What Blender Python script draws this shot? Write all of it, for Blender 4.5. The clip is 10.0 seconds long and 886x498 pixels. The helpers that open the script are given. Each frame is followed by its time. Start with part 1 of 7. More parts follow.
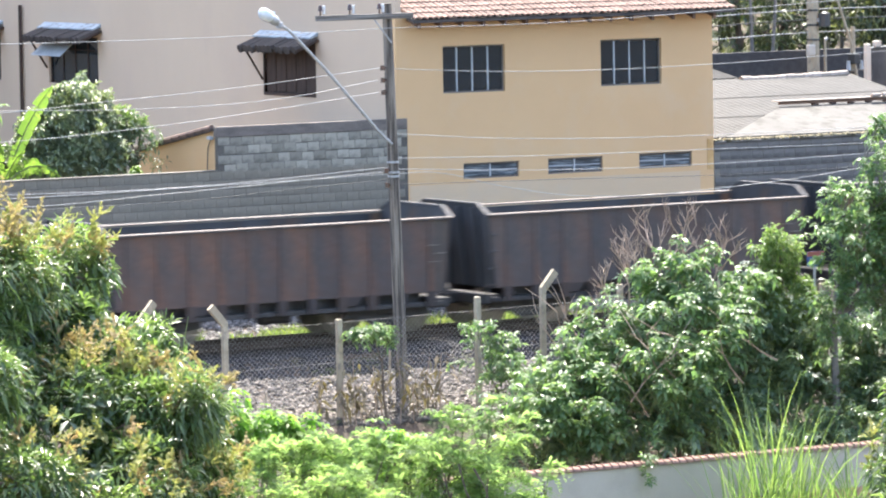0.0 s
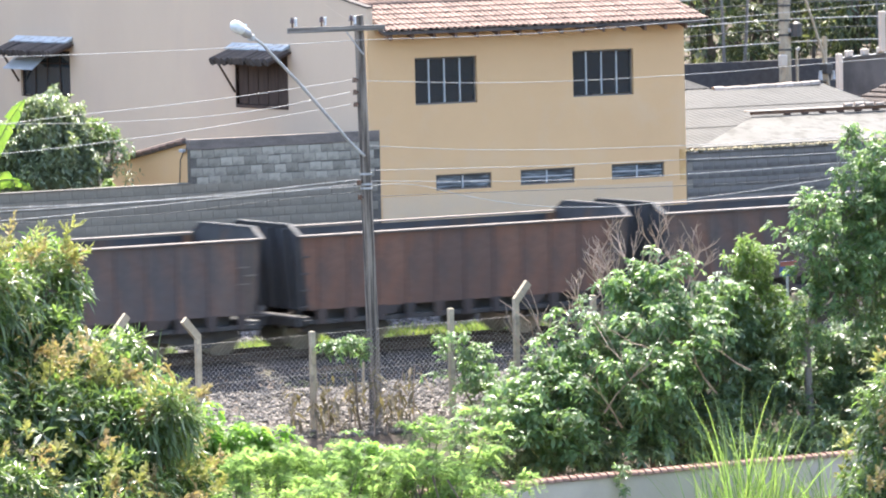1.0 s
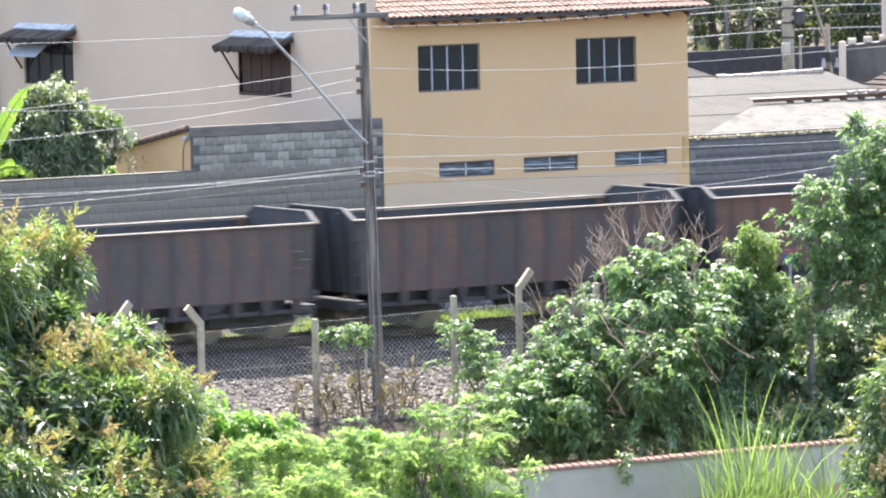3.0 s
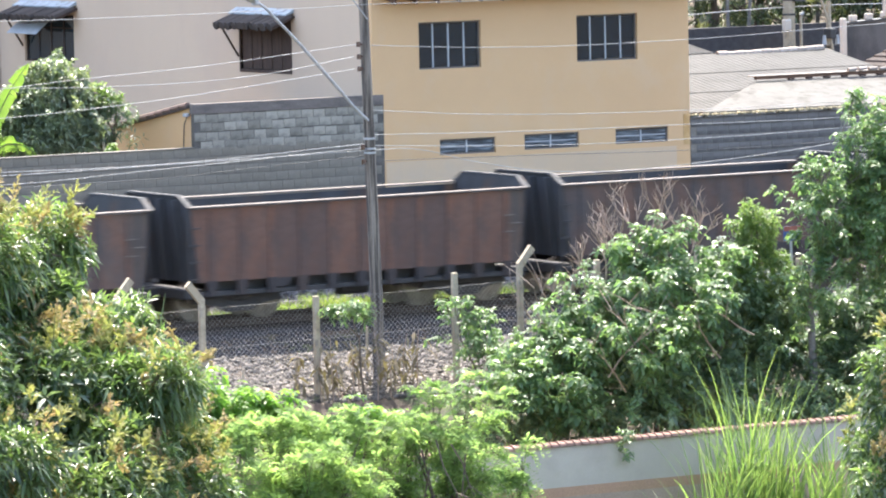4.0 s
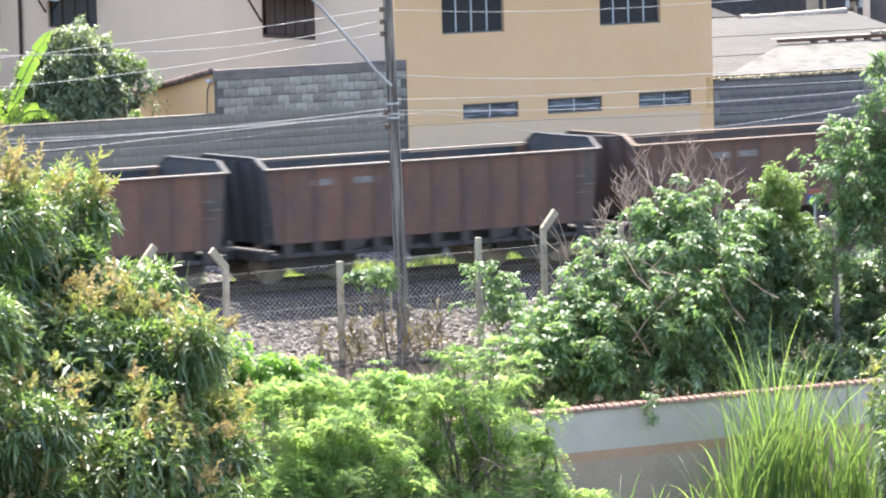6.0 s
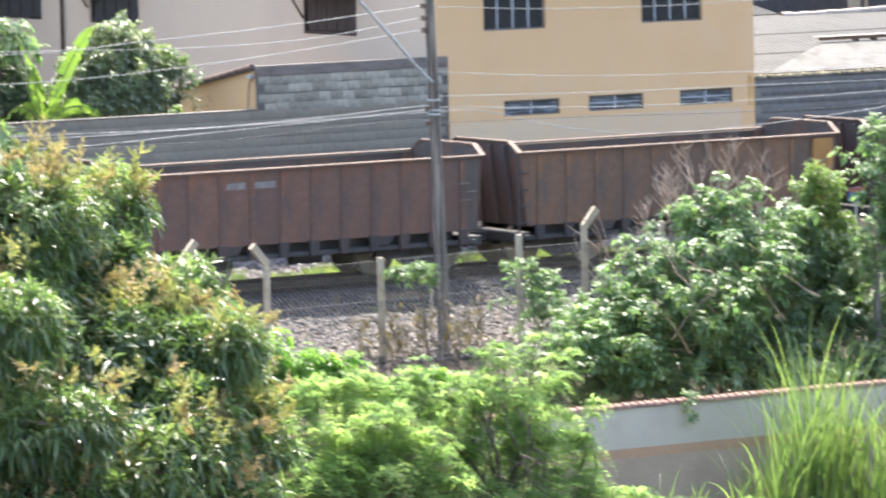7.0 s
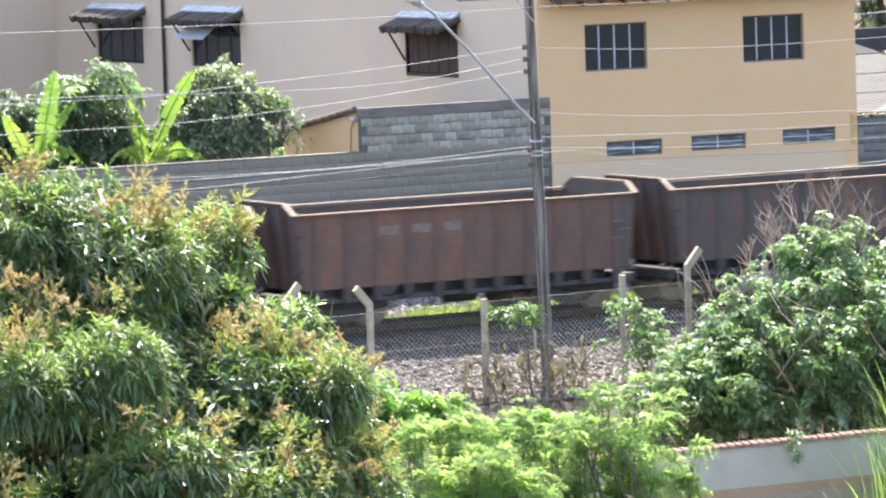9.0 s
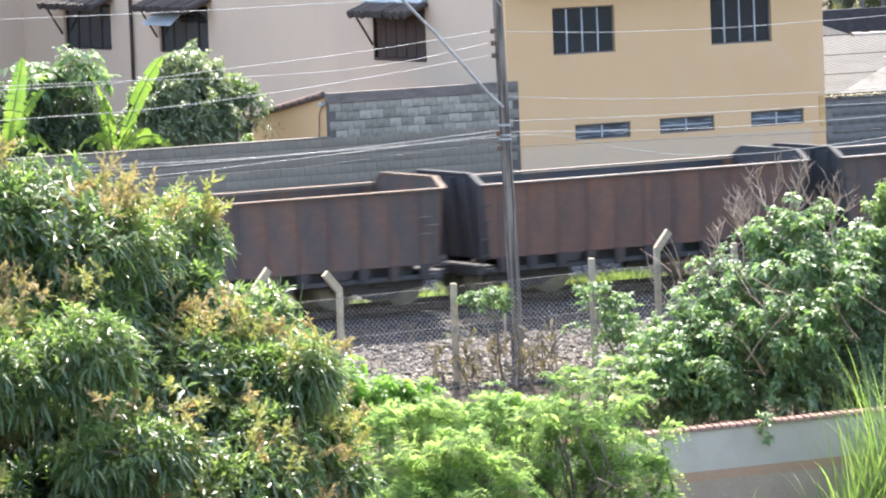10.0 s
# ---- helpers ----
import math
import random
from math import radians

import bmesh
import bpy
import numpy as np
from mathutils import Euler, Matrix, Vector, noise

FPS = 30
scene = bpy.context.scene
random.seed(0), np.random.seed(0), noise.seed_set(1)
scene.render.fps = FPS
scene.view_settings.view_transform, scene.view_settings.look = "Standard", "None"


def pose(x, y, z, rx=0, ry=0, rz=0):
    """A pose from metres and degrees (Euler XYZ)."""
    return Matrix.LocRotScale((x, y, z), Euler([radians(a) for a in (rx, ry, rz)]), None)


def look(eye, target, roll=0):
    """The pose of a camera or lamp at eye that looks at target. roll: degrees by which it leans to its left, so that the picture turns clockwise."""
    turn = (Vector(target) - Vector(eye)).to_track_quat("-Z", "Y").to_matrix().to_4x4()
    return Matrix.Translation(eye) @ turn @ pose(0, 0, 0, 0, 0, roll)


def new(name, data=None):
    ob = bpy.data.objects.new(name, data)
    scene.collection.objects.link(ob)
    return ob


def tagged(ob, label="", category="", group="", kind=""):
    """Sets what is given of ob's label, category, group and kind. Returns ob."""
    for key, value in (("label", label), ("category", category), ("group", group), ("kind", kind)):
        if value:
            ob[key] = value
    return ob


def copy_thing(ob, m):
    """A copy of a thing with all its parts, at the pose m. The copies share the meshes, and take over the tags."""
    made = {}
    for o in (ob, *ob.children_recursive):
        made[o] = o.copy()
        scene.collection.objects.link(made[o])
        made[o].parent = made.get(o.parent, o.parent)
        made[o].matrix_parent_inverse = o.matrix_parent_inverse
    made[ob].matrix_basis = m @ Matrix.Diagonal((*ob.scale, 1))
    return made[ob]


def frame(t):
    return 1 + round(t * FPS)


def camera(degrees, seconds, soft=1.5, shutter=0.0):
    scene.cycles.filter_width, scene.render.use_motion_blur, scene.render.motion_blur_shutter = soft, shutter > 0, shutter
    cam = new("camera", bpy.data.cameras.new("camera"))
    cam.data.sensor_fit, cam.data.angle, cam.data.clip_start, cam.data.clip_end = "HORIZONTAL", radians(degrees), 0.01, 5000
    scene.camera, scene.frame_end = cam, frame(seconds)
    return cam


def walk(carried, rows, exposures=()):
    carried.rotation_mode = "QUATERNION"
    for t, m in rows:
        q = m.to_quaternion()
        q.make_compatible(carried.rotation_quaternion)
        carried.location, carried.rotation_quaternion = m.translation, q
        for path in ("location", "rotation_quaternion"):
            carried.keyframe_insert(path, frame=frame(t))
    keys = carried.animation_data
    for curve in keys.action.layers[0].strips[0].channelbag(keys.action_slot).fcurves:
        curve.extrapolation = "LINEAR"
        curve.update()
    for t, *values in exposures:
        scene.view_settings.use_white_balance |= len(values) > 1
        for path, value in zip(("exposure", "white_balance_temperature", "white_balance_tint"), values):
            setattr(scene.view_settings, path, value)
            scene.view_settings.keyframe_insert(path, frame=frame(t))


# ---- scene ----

# ---- camera ----
EYE = (-57.17, -95.15, 9.94)
PATH = [  # seconds, pitch, roll, yaw
    (0, -4.191, 1.000, -31.000),
    (0.2, -4.138, 1.036, -31.063),
    (0.4, -4.121, 1.073, -31.138),
    (0.5, -4.103, 1.091, -31.175),
    (0.6, -4.086, 1.120, -31.214),
    (0.8, -4.093, 1.180, -31.278),
    (1, -4.072, 1.239, -31.309),
    (1.2, -4.052, 1.291, -31.339),
    (1.5, -4.050, 1.369, -31.371),
    (1.8, -4.089, 1.350, -31.367),
    (2, -4.115, 1.338, -31.370),
    (2.2, -4.119, 1.280, -31.357),
    (2.5, -4.127, 1.193, -31.315),
    (2.7, -4.142, 1.197, -31.297),
    (3.8, -4.433, 1.216, -31.262),
    (4, -4.452, 1.219, -31.267),
    (4.2, -4.463, 1.185, -31.272),
    (4.5, -4.583, 1.134, -31.193),
    (4.7, -4.613, 1.120, -31.153),
    (4.9, -4.606, 1.107, -31.103),
    (5, -4.613, 1.100, -31.069),
    (5.2, -4.697, 1.311, -31.127),
    (5.4, -4.782, 1.522, -31.164),
    (5.5, -4.782, 1.628, -31.186),
    (5.7, -4.770, 1.588, -31.149),
    (6.8, -5.077, 1.368, -30.784),
    (6.9, -4.932, 1.348, -30.801),
    (7, -4.851, 1.327, -30.580),
    (7.1, -4.787, 1.389, -30.329),
    (7.2, -4.815, 1.450, -30.016),
    (7.3, -4.910, 1.511, -29.728),
    (7.4, -5.125, 1.572, -29.695),
    (7.5, -5.346, 1.633, -29.825),
    (7.6, -5.403, 1.650, -29.931),
    (7.7, -5.281, 1.667, -29.920),
    (7.8, -4.876, 1.684, -30.011),
    (7.9, -4.557, 1.701, -30.091),
    (8, -4.488, 1.719, -29.999),
    (8.1, -4.530, 1.676, -29.986),
    (8.2, -4.543, 1.634, -29.966),
    (8.3, -4.524, 1.591, -29.909),
    (8.4, -4.511, 1.549, -29.864),
    (8.5, -4.496, 1.507, -29.822),
    (8.6, -4.479, 1.561, -29.804),
    (8.7, -4.459, 1.615, -29.770),
    (8.8, -4.443, 1.669, -29.700),
    (8.9, -4.420, 1.723, -29.570),
    (9, -4.377, 1.777, -29.503),
    (9.1, -4.334, 1.820, -29.429),
    (9.2, -4.363, 1.863, -29.438),
    (9.3, -4.486, 1.906, -29.720),
    (9.4, -4.490, 1.949, -30.063),
    (9.5, -4.442, 1.991, -30.353),
    (9.6, -4.431, 2.024, -30.341),
    (9.7, -4.446, 2.057, -30.269),
    (9.8, -4.536, 2.090, -30.089),
    (9.9, -4.579, 2.123, -29.933),
    (10, -4.557, 2.156, -29.864),
]
EXPOSURE = 2.42
cam = camera(9.5, 10.0, soft=2.0, shutter=0.38)
walk(cam, [(t, pose(*EYE, 90 + p, r, y)) for t, p, r, y in PATH], exposures=[(0, EXPOSURE), (10, EXPOSURE)])

# ---- light: high sun behind the houses, clear sky ----
SUN_ELEVATION, SUN_TURN = 57.0, 31.0  # degrees; the turn counts from +y towards +x
world = bpy.data.worlds.new("sky")
scene.world = world
world.use_nodes = True
sky = world.node_tree.nodes.new("ShaderNodeTexSky")
sky.sky_type, sky.sun_disc = "NISHITA", False
sky.sun_elevation, sky.sun_rotation = radians(SUN_ELEVATION), radians(SUN_TURN)
sky.dust_density = 3.0
background = world.node_tree.nodes["Background"]
world.node_tree.links.new(sky.outputs[0], background.inputs[0])
background.inputs[1].default_value = 0.15
sun_data = bpy.data.lights.new("sun", "SUN")
sun_data.energy, sun_data.angle, sun_data.color = 3.0, radians(0.6), (1.0, 0.94, 0.84)
sun = new("sun", sun_data)
_e, _a = radians(SUN_ELEVATION), radians(SUN_TURN)
SUN_DIR = Vector((math.cos(_e) * math.sin(_a), math.cos(_e) * math.cos(_a), math.sin(_e)))
sun.matrix_world = look(SUN_DIR * 200, (0, 0, 0))


# ---- materials ----
def nodes_of(name):
    m = bpy.data.materials.new(name)
    m.use_nodes = True
    nt = m.node_tree
    return m, nt, nt.nodes["Principled BSDF"], nt.nodes, nt.links


def noise_node(nt, scale, detail=4.0, stretch=(1, 1, 1), rough=0.6):
    co = nt.nodes.new("ShaderNodeTexCoord")
    mp = nt.nodes.new("ShaderNodeMapping")
    mp.inputs["Scale"].default_value = stretch
    nz = nt.nodes.new("ShaderNodeTexNoise")
    nz.inputs["Scale"].default_value, nz.inputs["Detail"].default_value = scale, detail
    nz.inputs["Roughness"].default_value = rough
    nt.links.new(co.outputs["Object"], mp.inputs[0])
    nt.links.new(mp.outputs[0], nz.inputs["Vector"])
    return nz


def mix_node(nt, kind, fac, a, b):
    mx = nt.nodes.new("ShaderNodeMix")
    mx.data_type, mx.blend_type = "RGBA", kind
    for sock, value in ((mx.inputs[0], fac), (mx.inputs[6], a), (mx.inputs[7], b)):
        if isinstance(value, (int, float)):
            sock.default_value = value
        elif isinstance(value, tuple):
            sock.default_value = (*value, 1)
        else:
            nt.links.new(value, sock)
    return mx.outputs[2]


def ramp_node(nt, source, lo, hi):
    r = nt.nodes.new("ShaderNodeMapRange")
    r.inputs[1].default_value, r.inputs[2].default_value = lo, hi
    nt.links.new(source, r.inputs[0])
    return r.outputs[0]


def surface(name, col, col2, rough=0.85, metal=0.0, scale=1.2, fine=30.0, bump=0.25, depth=0.01, stretch=(1, 1, 1), lo=0.38, hi=0.68,
            col3=None, scale3=6.0, lo3=0.55, hi3=0.7, piece=0.0, spec=0.3, island=0.0, grit=1.0):
    """A weathered surface: two colours in large patches, a third in stains, fine grain and relief."""
    m, nt, bsdf, nodes, links = nodes_of(name)
    big = noise_node(nt, scale, 5.0, stretch)
    c = mix_node(nt, "MIX", ramp_node(nt, big.outputs[0], lo, hi), col, col2)
    if col3:
        stain = noise_node(nt, scale3, 6.0, stretch)
        c = mix_node(nt, "MIX", ramp_node(nt, stain.outputs[0], lo3, hi3), c, col3)
    grain = noise_node(nt, fine, 6.0, (1, 1, 1), 0.7)
    g = ramp_node(nt, grain.outputs[0], 0.25, 0.75)
    dark = mix_node(nt, "MIX", g, (1 - 0.28 * grit,) * 3, (1 + 0.12 * grit,) * 3)
    c = mix_node(nt, "MULTIPLY", 1.0, c, dark)
    if piece:
        info = nodes.new("ShaderNodeObjectInfo")
        tone = mix_node(nt, "MIX", info.outputs["Random"], (1 - piece,) * 3, (1 + piece * 0.6,) * 3)
        c = mix_node(nt, "MULTIPLY", 1.0, c, tone)
    if island:
        geo = nodes.new("ShaderNodeNewGeometry")
        tone = mix_node(nt, "MIX", geo.outputs["Random Per Island"], (1 - island,) * 3, (1 + island,) * 3)
        c = mix_node(nt, "MULTIPLY", 1.0, c, tone)
    links.new(c, bsdf.inputs["Base Color"])
    bsdf.inputs["Roughness"].default_value, bsdf.inputs["Metallic"].default_value = rough, metal
    bsdf.inputs["Specular IOR Level"].default_value = spec
    if bump:
        b = nodes.new("ShaderNodeBump")
        b.inputs["Strength"].default_value, b.inputs["Distance"].default_value = bump, depth
        links.new(grain.outputs[0], b.inputs["Height"])
        links.new(b.outputs[0], bsdf.inputs["Normal"])
    return m


def leaf_material(name, a, b, c, rough=0.35, through_light=0.35, spec=0.5):
    """Leaves that differ one by one, glossy above and lit through from behind."""
    m, nt, bsdf, nodes, links = nodes_of(name)
    geo = nodes.new("ShaderNodeNewGeometry")
    ramp = nodes.new("ShaderNodeValToRGB")
    ramp.color_ramp.elements[0].color, ramp.color_ramp.elements[1].color = (*a, 1), (*c, 1)
    mid = ramp.color_ramp.elements.new(0.5)
    mid.color = (*b, 1)
    links.new(geo.outputs["Random Per Island"], ramp.inputs[0])
    patch = noise_node(nt, 1.3, 3.0)
    tone = mix_node(nt, "MIX", ramp_node(nt, patch.outputs[0], 0.35, 0.65), (0.75, 0.8, 0.75), (1.15, 1.1, 1.0))
    col = mix_node(nt, "MULTIPLY", 1.0, ramp.outputs[0], tone)
    links.new(col, bsdf.inputs["Base Color"])
    bsdf.inputs["Roughness"].default_value = rough
    bsdf.inputs["Specular IOR Level"].default_value = spec
    ripple = noise_node(nt, 22.0, 2.0)
    bump = nodes.new("ShaderNodeBump")
    bump.inputs["Strength"].default_value, bump.inputs["Distance"].default_value = 0.5, 0.02
    links.new(ripple.outputs[0], bump.inputs["Height"])
    links.new(bump.outputs[0], bsdf.inputs["Normal"])
    tr = nodes.new("ShaderNodeBsdfTranslucent")
    glow = mix_node(nt, "MULTIPLY", 1.0, col, (1.55, 1.7, 0.95))
    links.new(glow, tr.inputs[0])
    mx = nodes.new("ShaderNodeMixShader")
    mx.inputs[0].default_value = through_light
    links.new(bsdf.outputs[0], mx.inputs[1])
    links.new(tr.outputs[0], mx.inputs[2])
    links.new(mx.outputs[0], nodes["Material Output"].inputs[0])
    return m


def glass_material(name, tint):
    m, nt, bsdf, nodes, links = nodes_of(name)
    bsdf.inputs["Base Color"].default_value = (*tint, 1)
    bsdf.inputs["Roughness"].default_value, bsdf.inputs["Transmission Weight"].default_value = 0.08, 0.3
    bsdf.inputs["Specular IOR Level"].default_value = 0.4
    wave = noise_node(nt, 2.0, 2.0)
    b = nodes.new("ShaderNodeBump")
    b.inputs["Strength"].default_value, b.inputs["Distance"].default_value = 0.08, 0.02
    links.new(wave.outputs[0], b.inputs["Height"])
    links.new(b.outputs[0], bsdf.inputs["Normal"])
    return m


M_EARTH = surface("red_earth", (0.085, 0.058, 0.042), (0.058, 0.043, 0.031), scale=0.6, fine=18, bump=0.6, depth=0.04, col3=(0.045, 0.056, 0.022), scale3=0.9, lo3=0.5, hi3=0.62)
# bed darkened to match the train's shadow band painted on the stones
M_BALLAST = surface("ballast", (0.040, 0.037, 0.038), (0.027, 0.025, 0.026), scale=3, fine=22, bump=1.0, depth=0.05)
M_STONE = surface("stone", (0.185, 0.160, 0.138), (0.092, 0.080, 0.072), scale=7, fine=40, bump=0.4, depth=0.01, island=0.6)
M_RAIL = surface("rail_steel", (0.075, 0.056, 0.048), (0.12, 0.10, 0.09), rough=0.45, metal=0.6, scale=4, fine=60)
M_SLEEPER = surface("sleeper_wood", (0.046, 0.039, 0.036), (0.030, 0.026, 0.025), scale=4, fine=50, bump=0.6, stretch=(6, 1, 1))
M_YELLOW = surface("yellow_paint", (0.672, 0.430, 0.228), (0.632, 0.402, 0.214), rough=0.75, scale=0.45, fine=45, bump=0.12, depth=0.004, col3=(0.640, 0.442, 0.265), scale3=0.8, lo3=0.52, hi3=0.8, grit=0.3)
M_FADED = surface("faded_yellow_paint", (0.63, 0.452, 0.290), (0.60, 0.435, 0.285), rough=0.8, scale=0.6, fine=45, bump=0.12, depth=0.004, col3=(0.585, 0.445, 0.315), scale3=1.1, lo3=0.5, hi3=0.75, grit=0.3)
M_PINK = surface("pale_render", (0.580, 0.446, 0.328), (0.535, 0.410, 0.305), rough=0.85, scale=0.3, fine=40, bump=0.15, depth=0.004, col3=(0.52, 0.395, 0.305), scale3=0.5, lo3=0.5, hi3=0.8, stretch=(1, 1, 0.5), grit=0.3)
M_MORTAR = surface("mortar", (0.235, 0.212, 0.180), (0.170, 0.154, 0.133), scale=1.2, fine=50, bump=0.5, depth=0.01, col3=(0.125, 0.114, 0.10), scale3=0.55, lo3=0.42, hi3=0.72)
M_BLOCK = surface("concrete_block", (0.288, 0.250, 0.198), (0.225, 0.196, 0.156), scale=1.3, fine=50, bump=0.5, depth=0.006, piece=0.09, col3=(0.150, 0.136, 0.118), scale3=0.55, lo3=0.42, hi3=0.72)
M_BLOCK_NEW = surface("pale_concrete_block", (0.38, 0.345, 0.285), (0.27, 0.245, 0.203), scale=3.5, fine=40, bump=0.7, depth=0.012, piece=0.30, col3=(0.17, 0.158, 0.14), scale3=2.2, lo3=0.52, hi3=0.70)
M_BLOCK_OLD = surface("old_concrete_block", (0.20, 0.188, 0.178), (0.13, 0.122, 0.115), scale=1.5, fine=60, bump=0.6, depth=0.008, piece=0.10, col3=(0.075, 0.070, 0.064), scale3=1.0, lo3=0.48, hi3=0.70, stretch=(0.6, 1, 1.6))
M_MORTAR_DARK = surface("dark_mortar", (0.150, 0.134, 0.117), (0.100, 0.090, 0.080), scale=3.5, fine=40, bump=0.8, depth=0.02)
M_BEAM = surface("dark_beam_concrete", (0.21, 0.175, 0.155), (0.13, 0.112, 0.10), scale=2.2, fine=40, bump=0.4, stretch=(1, 1, 3))
M_TILE = surface("clay_tile", (0.200, 0.128, 0.100), (0.140, 0.092, 0.076), scale=2.0, fine=40, bump=0.3, piece=0.30, island=0.25, col3=(0.095, 0.070, 0.062), scale3=2.0, lo3=0.50, hi3=0.72)
M_TILE_OLD = surface("weathered_tile", (0.098, 0.080, 0.072), (0.056, 0.049, 0.046), scale=2.0, fine=40, bump=0.4, piece=0.2)
M_CAP_TILE = surface("cap_tile", (0.33, 0.20, 0.155), (0.26, 0.155, 0.12), scale=3.0, fine=40, bump=0.3, piece=0.2)
M_FIBRO = surface("fibre_cement", (0.060, 0.058, 0.055), (0.044, 0.043, 0.041), scale=0.7, fine=25, bump=0.4, depth=0.02, col3=(0.034, 0.032, 0.030), scale3=1.4, lo3=0.52, hi3=0.75)
M_WHITE_ROOF = surface("white_painted_sheet", (0.104, 0.100, 0.093), (0.080, 0.076, 0.070), scale=1.2, fine=25, bump=0.2, col3=(0.050, 0.046, 0.040), scale3=3.0, lo3=0.50, hi3=0.66)
M_GREY_WALL = surface("grey_white_render", (0.56, 0.485, 0.405), (0.48, 0.415, 0.345), rough=0.8, scale=0.6, fine=30, bump=0.12, depth=0.004, col3=(0.43, 0.365, 0.30), scale3=1.0, lo3=0.52, hi3=0.8, grit=0.3)
M_DADO = surface("faded_tan_paint", (0.50, 0.365, 0.275), (0.43, 0.315, 0.240), scale=0.9, fine=24, bump=0.2)
M_BAND = surface("terracotta_band", (0.52, 0.315, 0.205), (0.46, 0.28, 0.185), scale=1.0, fine=30, bump=0.2)
M_TIMBER = surface("old_timber", (0.255, 0.216, 0.180), (0.072, 0.060, 0.052), scale=2.2, fine=40, bump=0.7, depth=0.012, stretch=(8, 8, 0.35), lo=0.40, hi=0.58)
M_TIMBER_ARM = surface("old_timber_arm", (0.27, 0.245, 0.22), (0.11, 0.097, 0.087), scale=2.2, fine=40, bump=0.7, depth=0.012, stretch=(0.35, 8, 8), lo=0.40, hi=0.58)
M_WOOD_DARK = surface("dark_wood", (0.078, 0.050, 0.040), (0.046, 0.032, 0.026), scale=3, fine=40, bump=0.4, stretch=(5, 5, 0.6))
M_RAFTER = surface("brown_rafter_wood", (0.20, 0.115, 0.075), (0.13, 0.078, 0.055), scale=3, fine=40, bump=0.3)
M_POST = surface("concrete_post", (0.46, 0.385, 0.28), (0.34, 0.28, 0.20), scale=3, fine=50, bump=0.4, col3=(0.22, 0.19, 0.16), scale3=4, lo3=0.55, hi3=0.72)
M_GALV = surface("galvanised_steel", (0.46, 0.46, 0.46), (0.34, 0.34, 0.345), rough=0.45, metal=0.3, scale=5, fine=50, bump=0.1)
M_WIRE = surface("wire", (0.30, 0.29, 0.28), (0.20, 0.19, 0.18), rough=0.55, metal=0.3, scale=5, fine=50, bump=0)
M_CABLE = surface("aluminium_cable", (0.46, 0.45, 0.44), (0.34, 0.33, 0.32), rough=0.5, metal=0.3, scale=5, fine=50, bump=0)
M_CABLE_BLACK = surface("black_cable", (0.05, 0.05, 0.052), (0.03, 0.03, 0.032), rough=0.4, scale=5, fine=50, bump=0, spec=0.6)
M_PORCELAIN = surface("brown_porcelain", (0.10, 0.045, 0.03), (0.07, 0.035, 0.025), rough=0.25, scale=5, fine=50, bump=0, spec=0.6)
M_LAMP_GLASS = surface("lamp_cover", (0.75, 0.78, 0.80), (0.62, 0.65, 0.68), rough=0.15, scale=12, fine=50, bump=0.2, spec=0.8)
M_FRAME = surface("dark_window_frame", (0.19, 0.165, 0.145), (0.13, 0.115, 0.105), rough=0.5, scale=3, fine=60, bump=0.1)
M_FRAME_WHITE = surface("pale_window_frame", (0.46, 0.475, 0.49), (0.38, 0.395, 0.41), rough=0.5, scale=3, fine=60, bump=0.1)
M_GLASS = glass_material("window_glass", (0.020, 0.034, 0.046))
# pale stretched bands paint sky reflections on the lower panes
M_STREAK_GLASS = surface("sky_streak_glass", (0.050, 0.062, 0.072), (0.24, 0.275, 0.30), rough=0.18, scale=2.2, fine=40, bump=0.2, depth=0.004, stretch=(0.55, 0.55, 11), lo=0.46, hi=0.62, spec=0.5)
# pale blue base colour paints the sky's reflection on the metal
M_FLASHING = surface("sky_sheen_flashing", (0.44, 0.50, 0.55), (0.30, 0.34, 0.38), rough=0.5, metal=0.2, scale=5, fine=30, bump=0.3, col3=(0.20, 0.19, 0.18), scale3=5, lo3=0.54, hi3=0.68)
# near-black walls paint the darkness of the rooms behind the panes
M_INSIDE = surface("unlit_room_dark", (0.06, 0.065, 0.075), (0.045, 0.05, 0.06), scale=1, fine=20, bump=0)
M_BARK = surface("bark", (0.17, 0.13, 0.10), (0.09, 0.07, 0.055), scale=3, fine=25, bump=0.9, depth=0.03, stretch=(3, 3, 0.7))
M_TWIG = surface("dead_twig", (0.41, 0.305, 0.235), (0.27, 0.20, 0.155), scale=4, fine=40, bump=0.3)
M_DRY = leaf_material("dry_leaf", (0.150, 0.116, 0.085), (0.215, 0.170, 0.122), (0.105, 0.084, 0.064), rough=0.7, through_light=0.25, spec=0.2)
M_SIGN_BLUE = surface("blue_enamel", (0.07, 0.12, 0.30), (0.06, 0.10, 0.25), rough=0.4, scale=5, fine=50, bump=0)
M_SIGN_RED = surface("red_enamel", (0.36, 0.12, 0.09), (0.30, 0.10, 0.08), rough=0.4, scale=5, fine=50, bump=0)
M_SIGN_WHITE = surface("white_enamel", (0.75, 0.75, 0.75), (0.65, 0.65, 0.65), rough=0.4, scale=5, fine=50, bump=0)
